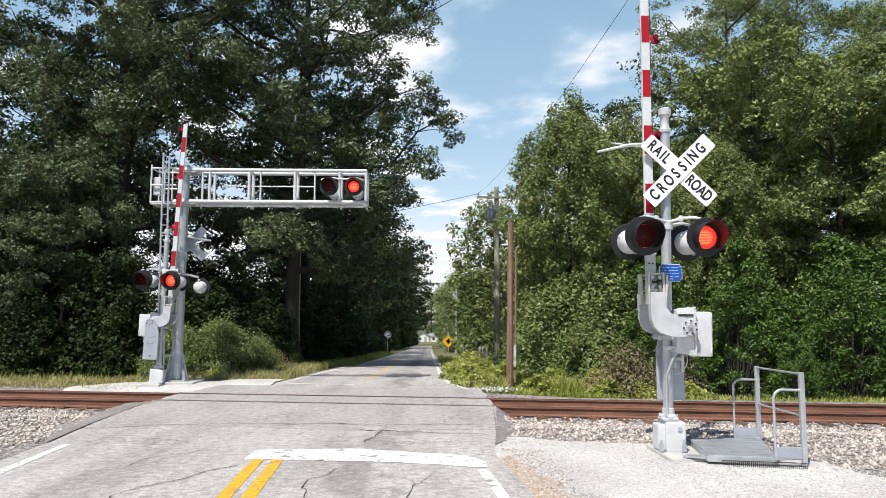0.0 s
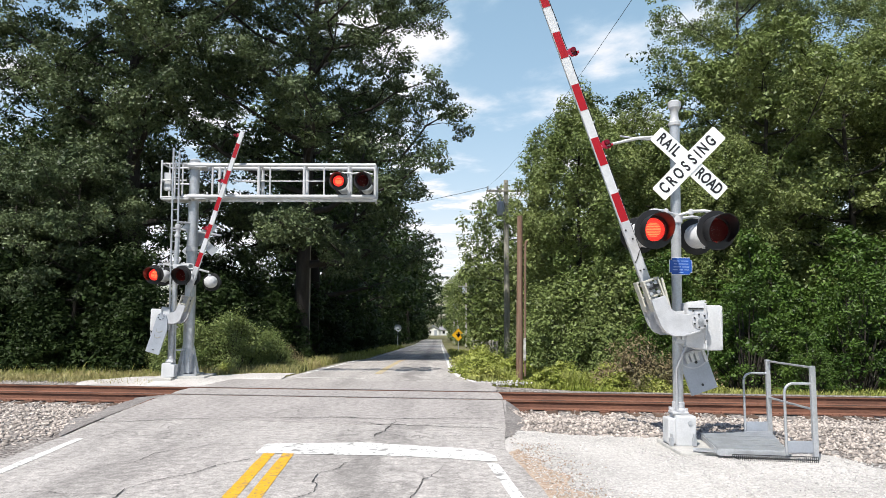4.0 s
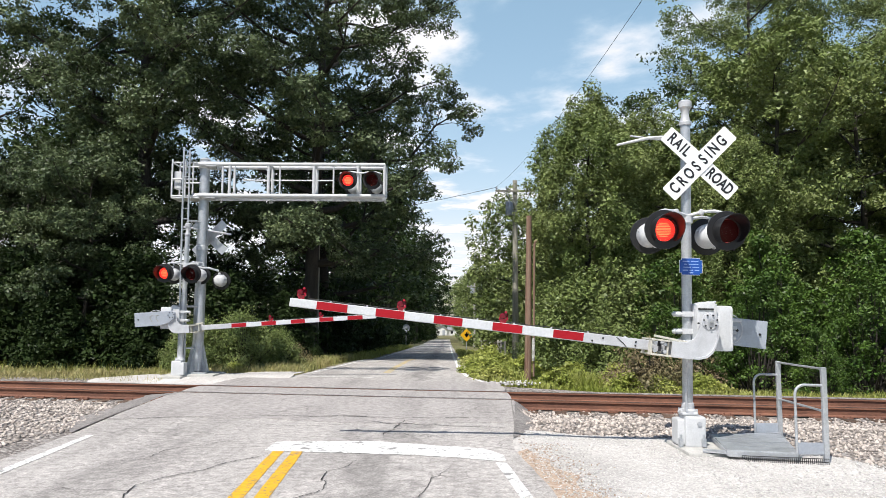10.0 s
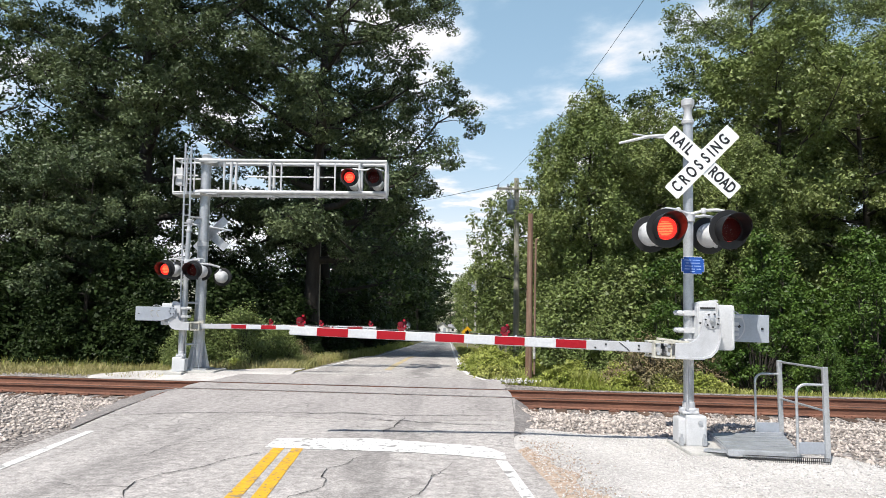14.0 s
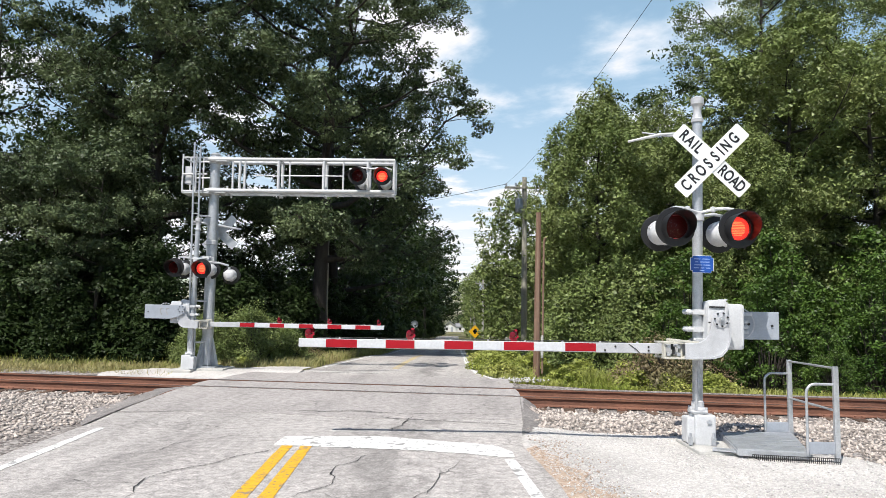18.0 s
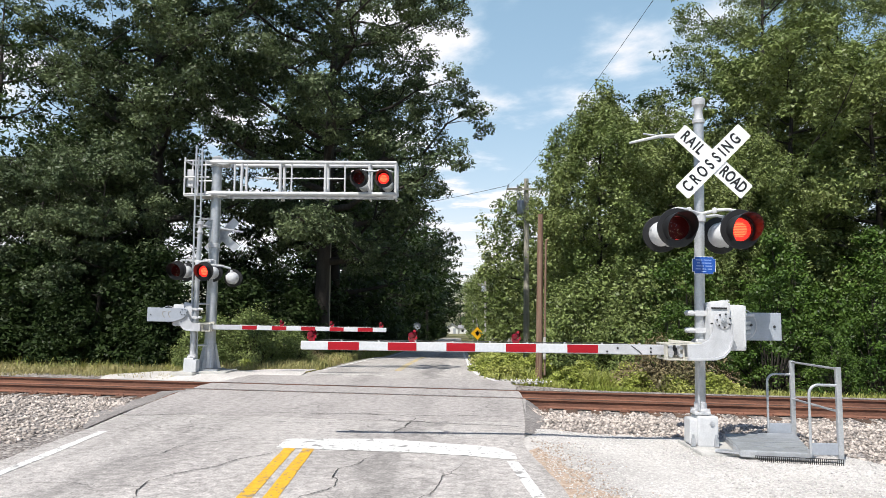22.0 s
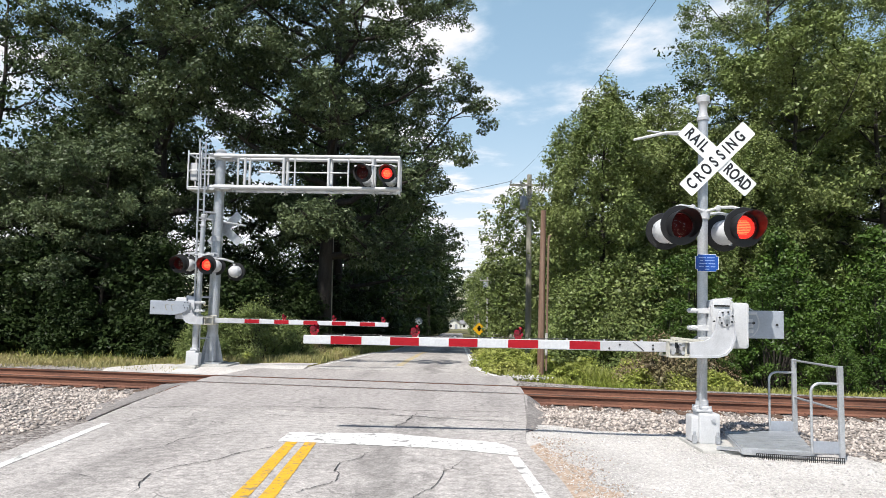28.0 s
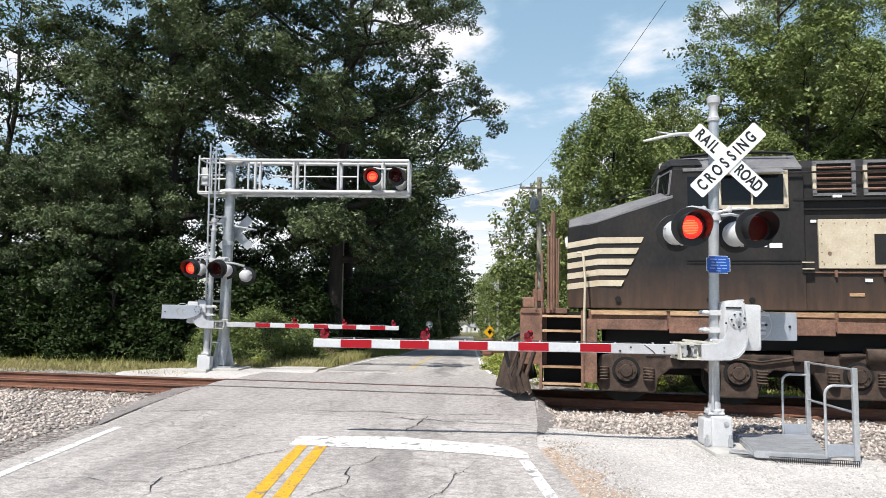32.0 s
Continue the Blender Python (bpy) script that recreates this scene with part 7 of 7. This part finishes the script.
vine_bush = make_bush(32, 3.6, 1.9, L_BRIGHT, 150, 78, 0.047, "bright green vine-covered shrub behind the track", at_ground(8.6, 20.4), "bush", 0.27)
mid_bush = make_bush(33, 2.4, 1.4, L_MID, 130, 165, 0.034, BUSH, at_ground(-6.6, 23.6), "bush", 0.33, simple=True)
brush = make_bush(34, 1.7, 1.5, L_BROWN, 80, 70, 0.042, "heap of dead brown brush among weeds", at_ground(5.5, 19.6), "dead_brush", 0.45)
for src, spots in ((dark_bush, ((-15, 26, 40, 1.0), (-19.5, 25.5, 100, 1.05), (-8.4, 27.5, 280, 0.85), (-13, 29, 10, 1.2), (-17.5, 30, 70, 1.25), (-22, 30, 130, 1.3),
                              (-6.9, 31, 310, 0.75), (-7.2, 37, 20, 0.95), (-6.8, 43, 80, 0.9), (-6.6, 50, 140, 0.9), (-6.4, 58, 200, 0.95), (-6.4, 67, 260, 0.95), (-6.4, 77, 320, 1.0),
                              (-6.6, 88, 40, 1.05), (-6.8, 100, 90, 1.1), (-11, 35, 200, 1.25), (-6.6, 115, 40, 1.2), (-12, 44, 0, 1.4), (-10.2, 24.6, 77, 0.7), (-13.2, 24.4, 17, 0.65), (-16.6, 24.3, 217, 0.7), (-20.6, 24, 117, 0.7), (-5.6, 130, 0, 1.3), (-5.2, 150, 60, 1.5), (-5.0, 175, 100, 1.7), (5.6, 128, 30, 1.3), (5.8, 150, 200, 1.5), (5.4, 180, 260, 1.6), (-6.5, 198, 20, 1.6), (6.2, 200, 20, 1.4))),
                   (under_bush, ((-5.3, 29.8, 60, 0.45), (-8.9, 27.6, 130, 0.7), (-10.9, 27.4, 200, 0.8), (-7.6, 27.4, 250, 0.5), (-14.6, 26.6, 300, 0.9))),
                   (vine_bush, ((11.6, 20.2, 60, 1.05), (14.6, 20.6, 120, 1.0), (17.4, 20.4, 180, 1.1), (20.5, 21, 240, 1.1), (10.2, 22.4, 200, 1.4), (13.2, 22.6, 140, 1.45), (16.4, 23, 80, 1.5),
                                (19.8, 23.4, 20, 1.5), (7.2, 22.6, 320, 1.2), (6.2, 21.4, 100, 0.75), (6.9, 20.1, 30, 0.62), (12.9, 19.3, 30, 0.6), (9.9, 19.2, 210, 0.55), (16.2, 19.2, 300, 0.6))),
                   (mid_bush, ((4.3, 23.8, 15, 1.7), (5.6, 23.6, 75, 1.9), (6.7, 24.0, 195, 1.8), (-5.6, 24.2, 60, 0.7), (-8.0, 23.2, 140, 0.9), (5.0, 22.6, 200, 1.2), (4.2, 26.5, 40, 1.3), (5.2, 31, 100, 1.4), (5.0, 36, 160, 1.3), (5.4, 44, 10, 1.5), (5.0, 62, 10, 1.8), (5.4, 76, 10, 2.0), (5.8, 92, 60, 2.2), (5.0, 110, 60, 2.4))),
                   (brush, ((6.6, 19.9, 130, 0.8), (-5.2, 25.4, 40, 0.55)))):
    for x, y, turn, size in spots:
        copy_thing(src, at_ground(x, y, turn, size))


def grass_field(name, places, height, mat, label, category="grass", width=0.012, seed=1):
    """Single blades, each bent a little; uncountable, so one object."""
    rng = np.random.default_rng(seed)
    p = np.array(places)
    n = len(p)
    h = height * rng.uniform(0.45, 1.25, n)[:, None]
    a = rng.uniform(0, 6.283, n)
    out = np.stack([np.cos(a), np.sin(a), np.zeros(n)], 1)
    across_v = np.stack([-np.sin(a + 0.6), np.cos(a + 0.6), np.zeros(n)], 1) * width
    up = np.array([0, 0, 1.0])
    mid = p + out * h * 0.12 + up * h * 0.55
    tip = p + out * h * rng.uniform(0.15, 0.6, n)[:, None] + up * h
    v = np.stack([p - across_v, p + across_v, mid + across_v * 0.8, mid - across_v * 0.8, mid - across_v * 0.8, mid + across_v * 0.8, tip + across_v * 0.15, tip - across_v * 0.15], 1).reshape(-1, 3)
    ob = leaves_object(name, v, mat, None)
    return tagged(ob, label, category, kind="stuff")


def scatter(rng, n, x0, x1, y0, y1, keep=None, clump=0.0):
    out = []
    while len(out) < n:
        x, y = rng.uniform(x0, x1), rng.uniform(y0, y1)
        if keep and not keep(x, y):
            continue
        if clump and noise.noise(Vector((x * 0.9, y * 0.9, 4))) < rng.uniform(-clump, clump):
            continue
        out.append((x, y, ground_height(x, y) - 0.02))
    return out


rnd = random.Random(9)
behind = lambda x, y: across(x, y) > 2.9
grass_field("dry_grass", scatter(rnd, 11000, -22, -7.6, 18.5, 24.5, lambda x, y: across(x, y) > 2.4 + 0.3 * math.sin(x), 0.4), 0.17, L_DRY, "long dry yellow grass along the track", seed=2)
grass_field("dry_grass", scatter(rnd, 6500, -7.6, -4.2, 21.3, 33, lambda x, y: x < lerp_rows(LEFT, y) - 0.05, 0.5), 0.3, L_DRY, "dry yellow roadside grass", seed=3)
grass_field("green_grass", scatter(rnd, 5000, -20, -4.2, 22, 40, lambda x, y: x < lerp_rows(LEFT, y) - 0.2, 0.4), 0.3, L_GRASS, "green roadside grass", seed=4)
grass_field("green_grass", scatter(rnd, 14000, 0.8, 6.5, 18.6, 24, lambda x, y: behind(x, y) and x > lerp_rows(RIGHT, y) + 0.05, 0.5), 0.17, L_GRASS, "bright green weeds behind the track", width=0.016, seed=5)
grass_field("green_grass", scatter(rnd, 4500, 6.0, 14, 17.0, 20.0, behind, 0.5), 0.15, L_GRASS, "bright green weeds behind the track", width=0.016, seed=6)
grass_field("green_grass", scatter(rnd, 7000, 0.7, 5.5, 24, 60, None, 0.3), 0.3, L_GRASS, "green roadside grass", width=0.02, seed=7)
grass_field("green_grass", scatter(rnd, 5000, -8, -3.7, 33, 80, None, 0.3), 0.35, L_GRASS, "green roadside grass", width=0.02, seed=8)
for x, y, h, r, n in ((3.75, 19.9, 0.5, 0.45, 800), (0.95, 20.3, 0.4, 0.3, 300), (1.7, 19.9, 0.4, 0.4, 300)):
    tuft = scatter(rnd, n, x - r, x + r, y - r, y + r)
    tagged(grass_field("weed_tuft", tuft, h, L_GRASS, "tall bright green weed tuft", "weeds", 0.009, int(x * 100)), kind="stuff")
broad = make_bush(35, 0.75, 0.8, L_GRASS, 60, 75, 0.045, "low broad-leaved green weeds by the road", at_ground(1.2, 20.0), "weeds", 0.22)
for x, y, turn, size in ((1.0, 21.6, 50, 0.9), (1.6, 23, 100, 1.1), (2.9, 19.6, 150, 0.9), (4.6, 19.2, 210, 0.9), (1.4, 25.5, 270, 1.2), (-6.4, 22.2, 10, 0.6), (5.6, 18.9, 10, 0.8), (6.6, 18.7, 70, 0.9), (3.6, 21.2, 130, 1.1), (2.2, 21.8, 190, 1.1), (4.9, 20.4, 20, 1.1), (3.3, 23.4, 140, 1.2)):
    copy_thing(broad, at_ground(x, y, turn, size))


# ---- sloping shoulder where the raised crossing asphalt ends ----
def road_shoulder(rows, sign, y0, y1, label, width, drop):
    """The broken edge of the raised asphalt; it runs out into the road's side at its near end."""
    verts, n = [], 46
    for k in range(n + 1):
        y = y0 + (y1 - y0) * k / n
        edge, grow = lerp_rows(rows, y), min(1.0, 0.06 + (y - y0) / 1.7)
        for j in range(6):
            f = j / 5
            x = edge + sign * (-0.05 + f * grow * (width + 0.16 * noise.noise(Vector((y * 1.9, 3, 1)))))
            low = ballast_height(x, y) - 0.015 if drop is None else -drop
            z = 0.0105 + (low - 0.0105) * grow * (f * f * (3 - 2 * f)) + 0.02 * f * noise.noise(Vector((x * 6, y * 6, 2)))
            verts.append((x, y, z))
    faces = [(k * 6 + j, k * 6 + j + 1, k * 6 + j + 7, k * 6 + j + 6) for k in range(n) for j in range(5)]
    return tagged(finish("road_shoulder", verts, faces, M_SHOULDER, smooth=True), label, "road shoulder", kind="structure")


road_shoulder(RIGHT, 1, 10.3, track_y(1.0, -0.95), "sloping grey asphalt shoulder of the raised crossing", 0.5, None)
road_shoulder(LEFT, -1, 10.4, track_y(-6.2, -0.95), "flat dark asphalt edge of the raised crossing", 0.5, 0.03)


# ---- loose stones ----
def stones(name, places, size, mat, label, seed):
    rng = np.random.default_rng(seed)
    base = np.array([(1, 0, 0), (0, 1, 0), (-1, 0, 0), (0, -1, 0), (0, 0, 1), (0, 0, -1)], float)
    tri = np.array([(0, 1, 4), (1, 2, 4), (2, 3, 4), (3, 0, 4), (1, 0, 5), (2, 1, 5), (3, 2, 5), (0, 3, 5)])
    p = np.array(places)
    n = len(p)
    v = base[None] * rng.uniform(0.55, 1.25, (n, 6, 1)) + rng.normal(0, 0.22, (n, 6, 3))
    v *= (size * rng.uniform(0.55, 1.5, n))[:, None, None] * np.array([1, 1, 0.72])
    ang = rng.uniform(0, 6.283, n)
    c, s = np.cos(ang)[:, None], np.sin(ang)[:, None]
    x, y = v[:, :, 0] * c - v[:, :, 1] * s, v[:, :, 0] * s + v[:, :, 1] * c
    v = np.stack([x, y, v[:, :, 2]], 2) + p[:, None, :]
    f = (tri[None] + (np.arange(n) * 6)[:, None, None]).reshape(-1, 3)
    me = bpy.data.meshes.new(name)
    me.vertices.add(n * 6)
    me.vertices.foreach_set("co", v.astype(np.float32).ravel())
    me.loops.add(len(f) * 3)
    me.loops.foreach_set("vertex_index", f.astype(np.int32).ravel())
    me.polygons.add(len(f))
    me.polygons.foreach_set("loop_start", np.arange(0, len(f) * 3, 3, dtype=np.int32))
    me.update(calc_edges=True)
    me.materials.append(mat)
    return tagged(new(name, me), label, "stones", kind="stuff")


def on_pad(x, y):
    return 0.9 < x < 5.3 and y < 10.9 - 0.2 * (x - 1.1) and not (x > 4.2 and y > 10.2 - 1.7 * (x - 4.3))


rnd = random.Random(12)
spots = []
while len(spots) < 25000:
    u, v = rnd.uniform(-3.2, 10), rnd.uniform(-6.2, -0.9)
    left = rnd.random() < 0.38
    if left:
        u, v = rnd.uniform(-18, -9.2), rnd.uniform(-8.6, -0.9)
    p = track(u, v)
    if on_pad(p.x, p.y) or (lerp_rows(LEFT, p.y) - 0.1 < p.x < lerp_rows(RIGHT, p.y) + 0.12):
        continue
    if abs(v) < 1.35 and rnd.random() < 0.75:
        continue
    spots.append((p.x, p.y, ballast_height(p.x, p.y) + 0.008))
stones("ballast_stones", spots, 0.034, M_STONE, "loose grey ballast stones beside the rails", 3)
spots = []
while len(spots) < 7500:
    x, y = rnd.uniform(0.95, 6.5), rnd.uniform(5.6, 10.9)
    if on_pad(x, y) and x > lerp_rows(RIGHT, y) + 0.1:
        spots.append((x, y, ground_height(x, y) + pad_lift(x, y) + 0.004))
stones("gravel_stones", spots, 0.011, M_PALESTONE, "small pale gravel stones", 4)
spots = []
while len(spots) < 1500:
    y = rnd.uniform(5.6, 9.9)
    edge = 1.26 + 0.13 * max(0, 8.2 - y) if rnd.random() < 0.7 else 1.0
    x = edge + rnd.gauss(0, 0.2)
    if x > lerp_rows(RIGHT, y) + 0.05:
        spots.append((x, y, ground_height(x, y) + pad_lift(x, y) + 0.01))
stones("gravel_stones", spots[:800], 0.01, M_PALESTONE, "small pale gravel stones", 7)
stones("clay_crumbs", spots[800:], 0.01, M_CLAY, "reddish crumbs of dry dirt", 8)
spots = []
while len(spots) < 1500:
    y = rnd.uniform(9.9, 14.0)
    x = lerp_rows(RIGHT, y) + 0.03 + abs(rnd.gauss(0, 0.22))
    spots.append((x, y, -0.02 - 0.45 * min(0.42, x - lerp_rows(RIGHT, y)) * min(1, (y - 9.6) / 1.5)))
stones("ballast_stones", spots, 0.03, M_STONE, "loose grey stones along the road edge", 9)
spots = [(rnd.gauss(1.5, 0.35), rnd.gauss(18.8, 0.25), -0.05 + rnd.uniform(0, 0.05)) for _ in range(170)]
stones("rubble", spots, 0.034, M_PALESTONE, "pale rubble heaped beside the road end", 5)


# ---- cracks in the asphalt, and one cast shadow painted as a line ----
M_DARKLINE = material("crack_and_shadow_line", (0.035, 0.033, 0.03), 0.95, 0, 0.3, 9)


def crack(points, width, seed):
    verts = []
    pts = [Vector((*p, 0)) for p in points]
    line = []
    for a, b in zip(pts, pts[1:]):
        n = max(2, int((b - a).length / 0.07))
        for k in range(n):
            p = a.lerp(b, k / n)
            line.append(p + Vector((noise.noise(p * 3 + Vector((0, 0, seed))), noise.noise(p * 3 + Vector((5, 0, seed))), 0)) * 0.09 +
                        Vector((noise.noise(p * 14 + Vector((0, 3, seed))), noise.noise(p * 14 + Vector((5, 3, seed))), 0)) * 0.03)
    for i, p in enumerate(line):
        d = (line[min(i + 1, len(line) - 1)] - line[max(i - 1, 0)]).normalized()
        s = Vector((-d.y, d.x, 0)) * width * 1.25 * (0.4 + 1.1 * abs(noise.noise(p * 5))) * min(1, i / 6 + 0.1, (len(line) - i) / 6)
        verts += [tuple(p - s + Vector((0, 0, 0.009))), tuple(p + s + Vector((0, 0, 0.009)))]
    faces = [(2 * k, 2 * k + 2, 2 * k + 3, 2 * k + 1) for k in range(len(line) - 1)]
    return tagged(finish("crack", verts, faces, M_DARKLINE), "thin dark crack and shadow line across the asphalt", "crack", kind="structure")


for k, (pts, w) in enumerate((([(-5.6, 11.6), (-4.3, 12.15), (-2.6, 12.3), (-0.8, 12.1), (1.0, 12.2)], 0.012), ([(-2.5, 12.1), (-1.8, 12.45), (-1.0, 12.1)], 0.012), ([(-0.7, 12.0), (-0.75, 10.9), (-1.0, 10.2)], 0.01),
                              # (-1.4, 11.7) to (1.0, 11.1) paints a cast shadow as a dark line
                              ([(-1.4, 11.7), (-0.2, 11.35), (1.0, 11.1)], 0.016), ([(-2.9, 6.5), (-3.1, 7.3), (-2.6, 8.2), (-2.1, 9.1)], 0.008), ([(-5.4, 10.9), (-4.0, 10.8), (-3.0, 10.3)], 0.006),
                              ([(-4.3, 8.0), (-3.6, 8.6), (-3.4, 9.4), (-2.7, 10.0)], 0.006), ([(-1.6, 6.5), (-1.2, 7.2), (-1.3, 8.0), (-0.9, 8.9)], 0.006), ([(-0.4, 6.4), (-0.2, 7.4), (0.1, 8.4)], 0.006),
                              ([(-4.6, 7.0), (-3.8, 7.2), (-3.0, 7.1), (-2.3, 7.4)], 0.005), ([(-3.2, 11.4), (-2.2, 11.2), (-1.4, 11.4)], 0.006), ([(-1.9, 10.4), (-1.0, 10.6), (-0.2, 10.3), (0.8, 10.5)], 0.006))):
    crack(pts, w, k * 7.3)


# ---- clouds and painted haze far behind everything ----
def cloud_sheet():
    m = bpy.data.materials.new("cloud_and_haze_glow")
    m.use_nodes = True
    n, link = m.node_tree.nodes, m.node_tree.links.new
    tc = n.new("ShaderNodeTexCoord")
    mp = n.new("ShaderNodeMapping")
    mp.inputs["Scale"].default_value = (0.0084, 0.0056, 1)
    mp.inputs["Rotation"].default_value = (0, 0, 0.5)
    mp.inputs["Location"].default_value = (0.35, 0.2, 0)
    link(tc.outputs["Object"], mp.inputs[0])
    a = n.new("ShaderNodeTexNoise")
    a.inputs["Scale"].default_value = 1.0
    a.inputs["Detail"].default_value = 9
    a.inputs["Roughness"].default_value = 0.55
    a.inputs["Distortion"].default_value = 0.1
    link(mp.outputs[0], a.inputs["Vector"])
    r = n.new("ShaderNodeMapRange")
    r.interpolation_type = "SMOOTHSTEP"
    r.inputs[1].default_value, r.inputs[2].default_value, r.inputs[3].default_value, r.inputs[4].default_value = 0.45, 0.68, 0.0, 1.0
    link(a.outputs["Fac"], r.inputs[0])
    xyz = n.new("ShaderNodeSeparateXYZ")
    link(tc.outputs["Object"], xyz.inputs[0])
    # horizon haze painted in: the glow whitens with distance
    far = n.new("ShaderNodeMapRange")
    far.inputs[1].default_value, far.inputs[2].default_value, far.inputs[3].default_value, far.inputs[4].default_value = 420, 1900, 0.0, 0.85
    link(xyz.outputs["Y"], far.inputs[0])
    both = n.new("ShaderNodeMath")
    both.operation, both.use_clamp = "ADD", True
    link(r.outputs[0], both.inputs[0])
    link(far.outputs[0], both.inputs[1])
    h = n.new("ShaderNodeMapRange")
    h.inputs[3].default_value, h.inputs[4].default_value = 0.42, 0.94
    link(both.outputs[0], h.inputs[0])
    # where cloud is thin the sheet glows pale blue, to brighten the sky
    c = n.new("ShaderNodeMix")
    c.data_type = "RGBA"
    c.inputs["A"].default_value, c.inputs["B"].default_value = (0.5, 0.79, 1.0, 1), (0.97, 0.965, 1.0, 1)
    link(both.outputs[0], c.inputs["Factor"])
    e = n.new("ShaderNodeEmission")
    link(c.outputs["Result"], e.inputs["Color"])
    e.inputs["Strength"].default_value = 0.86
    t = n.new("ShaderNodeBsdfTransparent")
    ms = n.new("ShaderNodeMixShader")
    link(h.outputs[0], ms.inputs[0])
    link(t.outputs[0], ms.inputs[1])
    link(e.outputs[0], ms.inputs[2])
    link(ms.outputs[0], n["Material Output"].inputs[0])
    ob = finish("clouds", [(-3000, 250, 200), (3000, 250, 200), (3000, 4900, 200), (-3000, 4900, 200)], [(0, 1, 2, 3)], m)
    return tagged(ob, "thin white clouds and painted haze in a blue sky", "clouds", kind="structure")


cloud_sheet()


# ---- what moves ----
def motions():
    # gate arms come down between 3 and 17 seconds
    fallen = ((0, 89), (2.8, 89), (3.1, 86.5), (3.3, 83.3), (3.5, 79), (4.0, 71), (4.5, 63.5), (5.0, 56), (5.5, 48.6), (6, 41), (6.5, 33.7), (7, 26.7), (7.5, 21.5), (8, 17.3), (8.5, 14),
              (9, 11.1), (9.5, 8.7), (10, 6.5), (10.5, 5.4), (11, 4.7), (11.5, 4.3), (12, 3.7), (12.5, 3.3), (13, 3.0), (13.5, 2.4), (14, 2.0), (14.5, 1.5), (15.5, 0.6), (16.5, 0.1), (17, 0), (32, 0))
    walk(arm_near, [(t, pose(*HUB_NEAR, 0, a - 0.8 + 0.9 * a / 89 - 1.0 * max(0.0, math.sin(math.pi * a / 89)), 0)) for t, a in fallen])
    fallen_far = ((0, 87.2), (2.8, 87.2), (3.1, 85), (3.5, 80.5), (4.0, 73), (4.5, 64), (5.0, 54.7), (5.5, 45.5), (6, 37.1), (6.5, 30.6), (7, 24.8), (7.5, 19.9), (8, 15.7), (8.5, 12.6), (9, 10.0), (9.5, 7.4),
                  (10, 4.0), (10.5, 2.6), (11, 2.1), (11.5, 1.8), (12, 1.4), (12.5, 0.8), (13, 0.2), (13.5, -0.2), (14, -0.4), (14.5, -0.45), (16.5, -0.5), (17, -0.5), (32, -0.5))
    walk(arm_far, [(t, pose(*HUB_FAR, 0, a + 1.3, 0)) for t, a in fallen_far])
    # added slats open and shut by turns to imitate flashing, in whole 1/30 s steps; the owners' lamps overlap by a step
    # or leave one dark
    to_right = [round(30 * (1.132 + 1.489 * k)) for k in range(21)]
    to_left = [round(30 * (0.412 + 1.489 * k)) for k in range(22)]
    for blanking_slat, at, owner, phase in SLATS:
        open_late, shut_late = {"near": (0, 1), "far": (0, 0), "cantilever": (1, 0)}[owner]
        turns = sorted([(n, phase == 1) for n in to_right] + [(n, phase == 0) for n in to_left])
        now, rows = phase == 1, []
        for n, lit in turns:
            n += open_late if lit else shut_late
            rows += [((n - 1) / 30, now), (n / 30, lit)]
            now = lit
        walk(blanking_slat, [(t, pose(*at, 97 if lit else 8.5, 0, 0)) for t, lit in [(0, phase == 1)] + rows + [(32, now)]])
    # the engine comes from the right along the track
    way = [(0, 527.0), (20, 197.0), (30, 32.5), (31.2, 12.6), (31.5, 7.8), (31.6, 6.1), (31.7, 5.07), (31.8, 3.7), (31.9, 2.27), (32.0, 0.0)]
    walk(engine, [(t, TRACK_POSE @ Matrix.Translation((s, 0, 0))) for t, s in way])


motions()
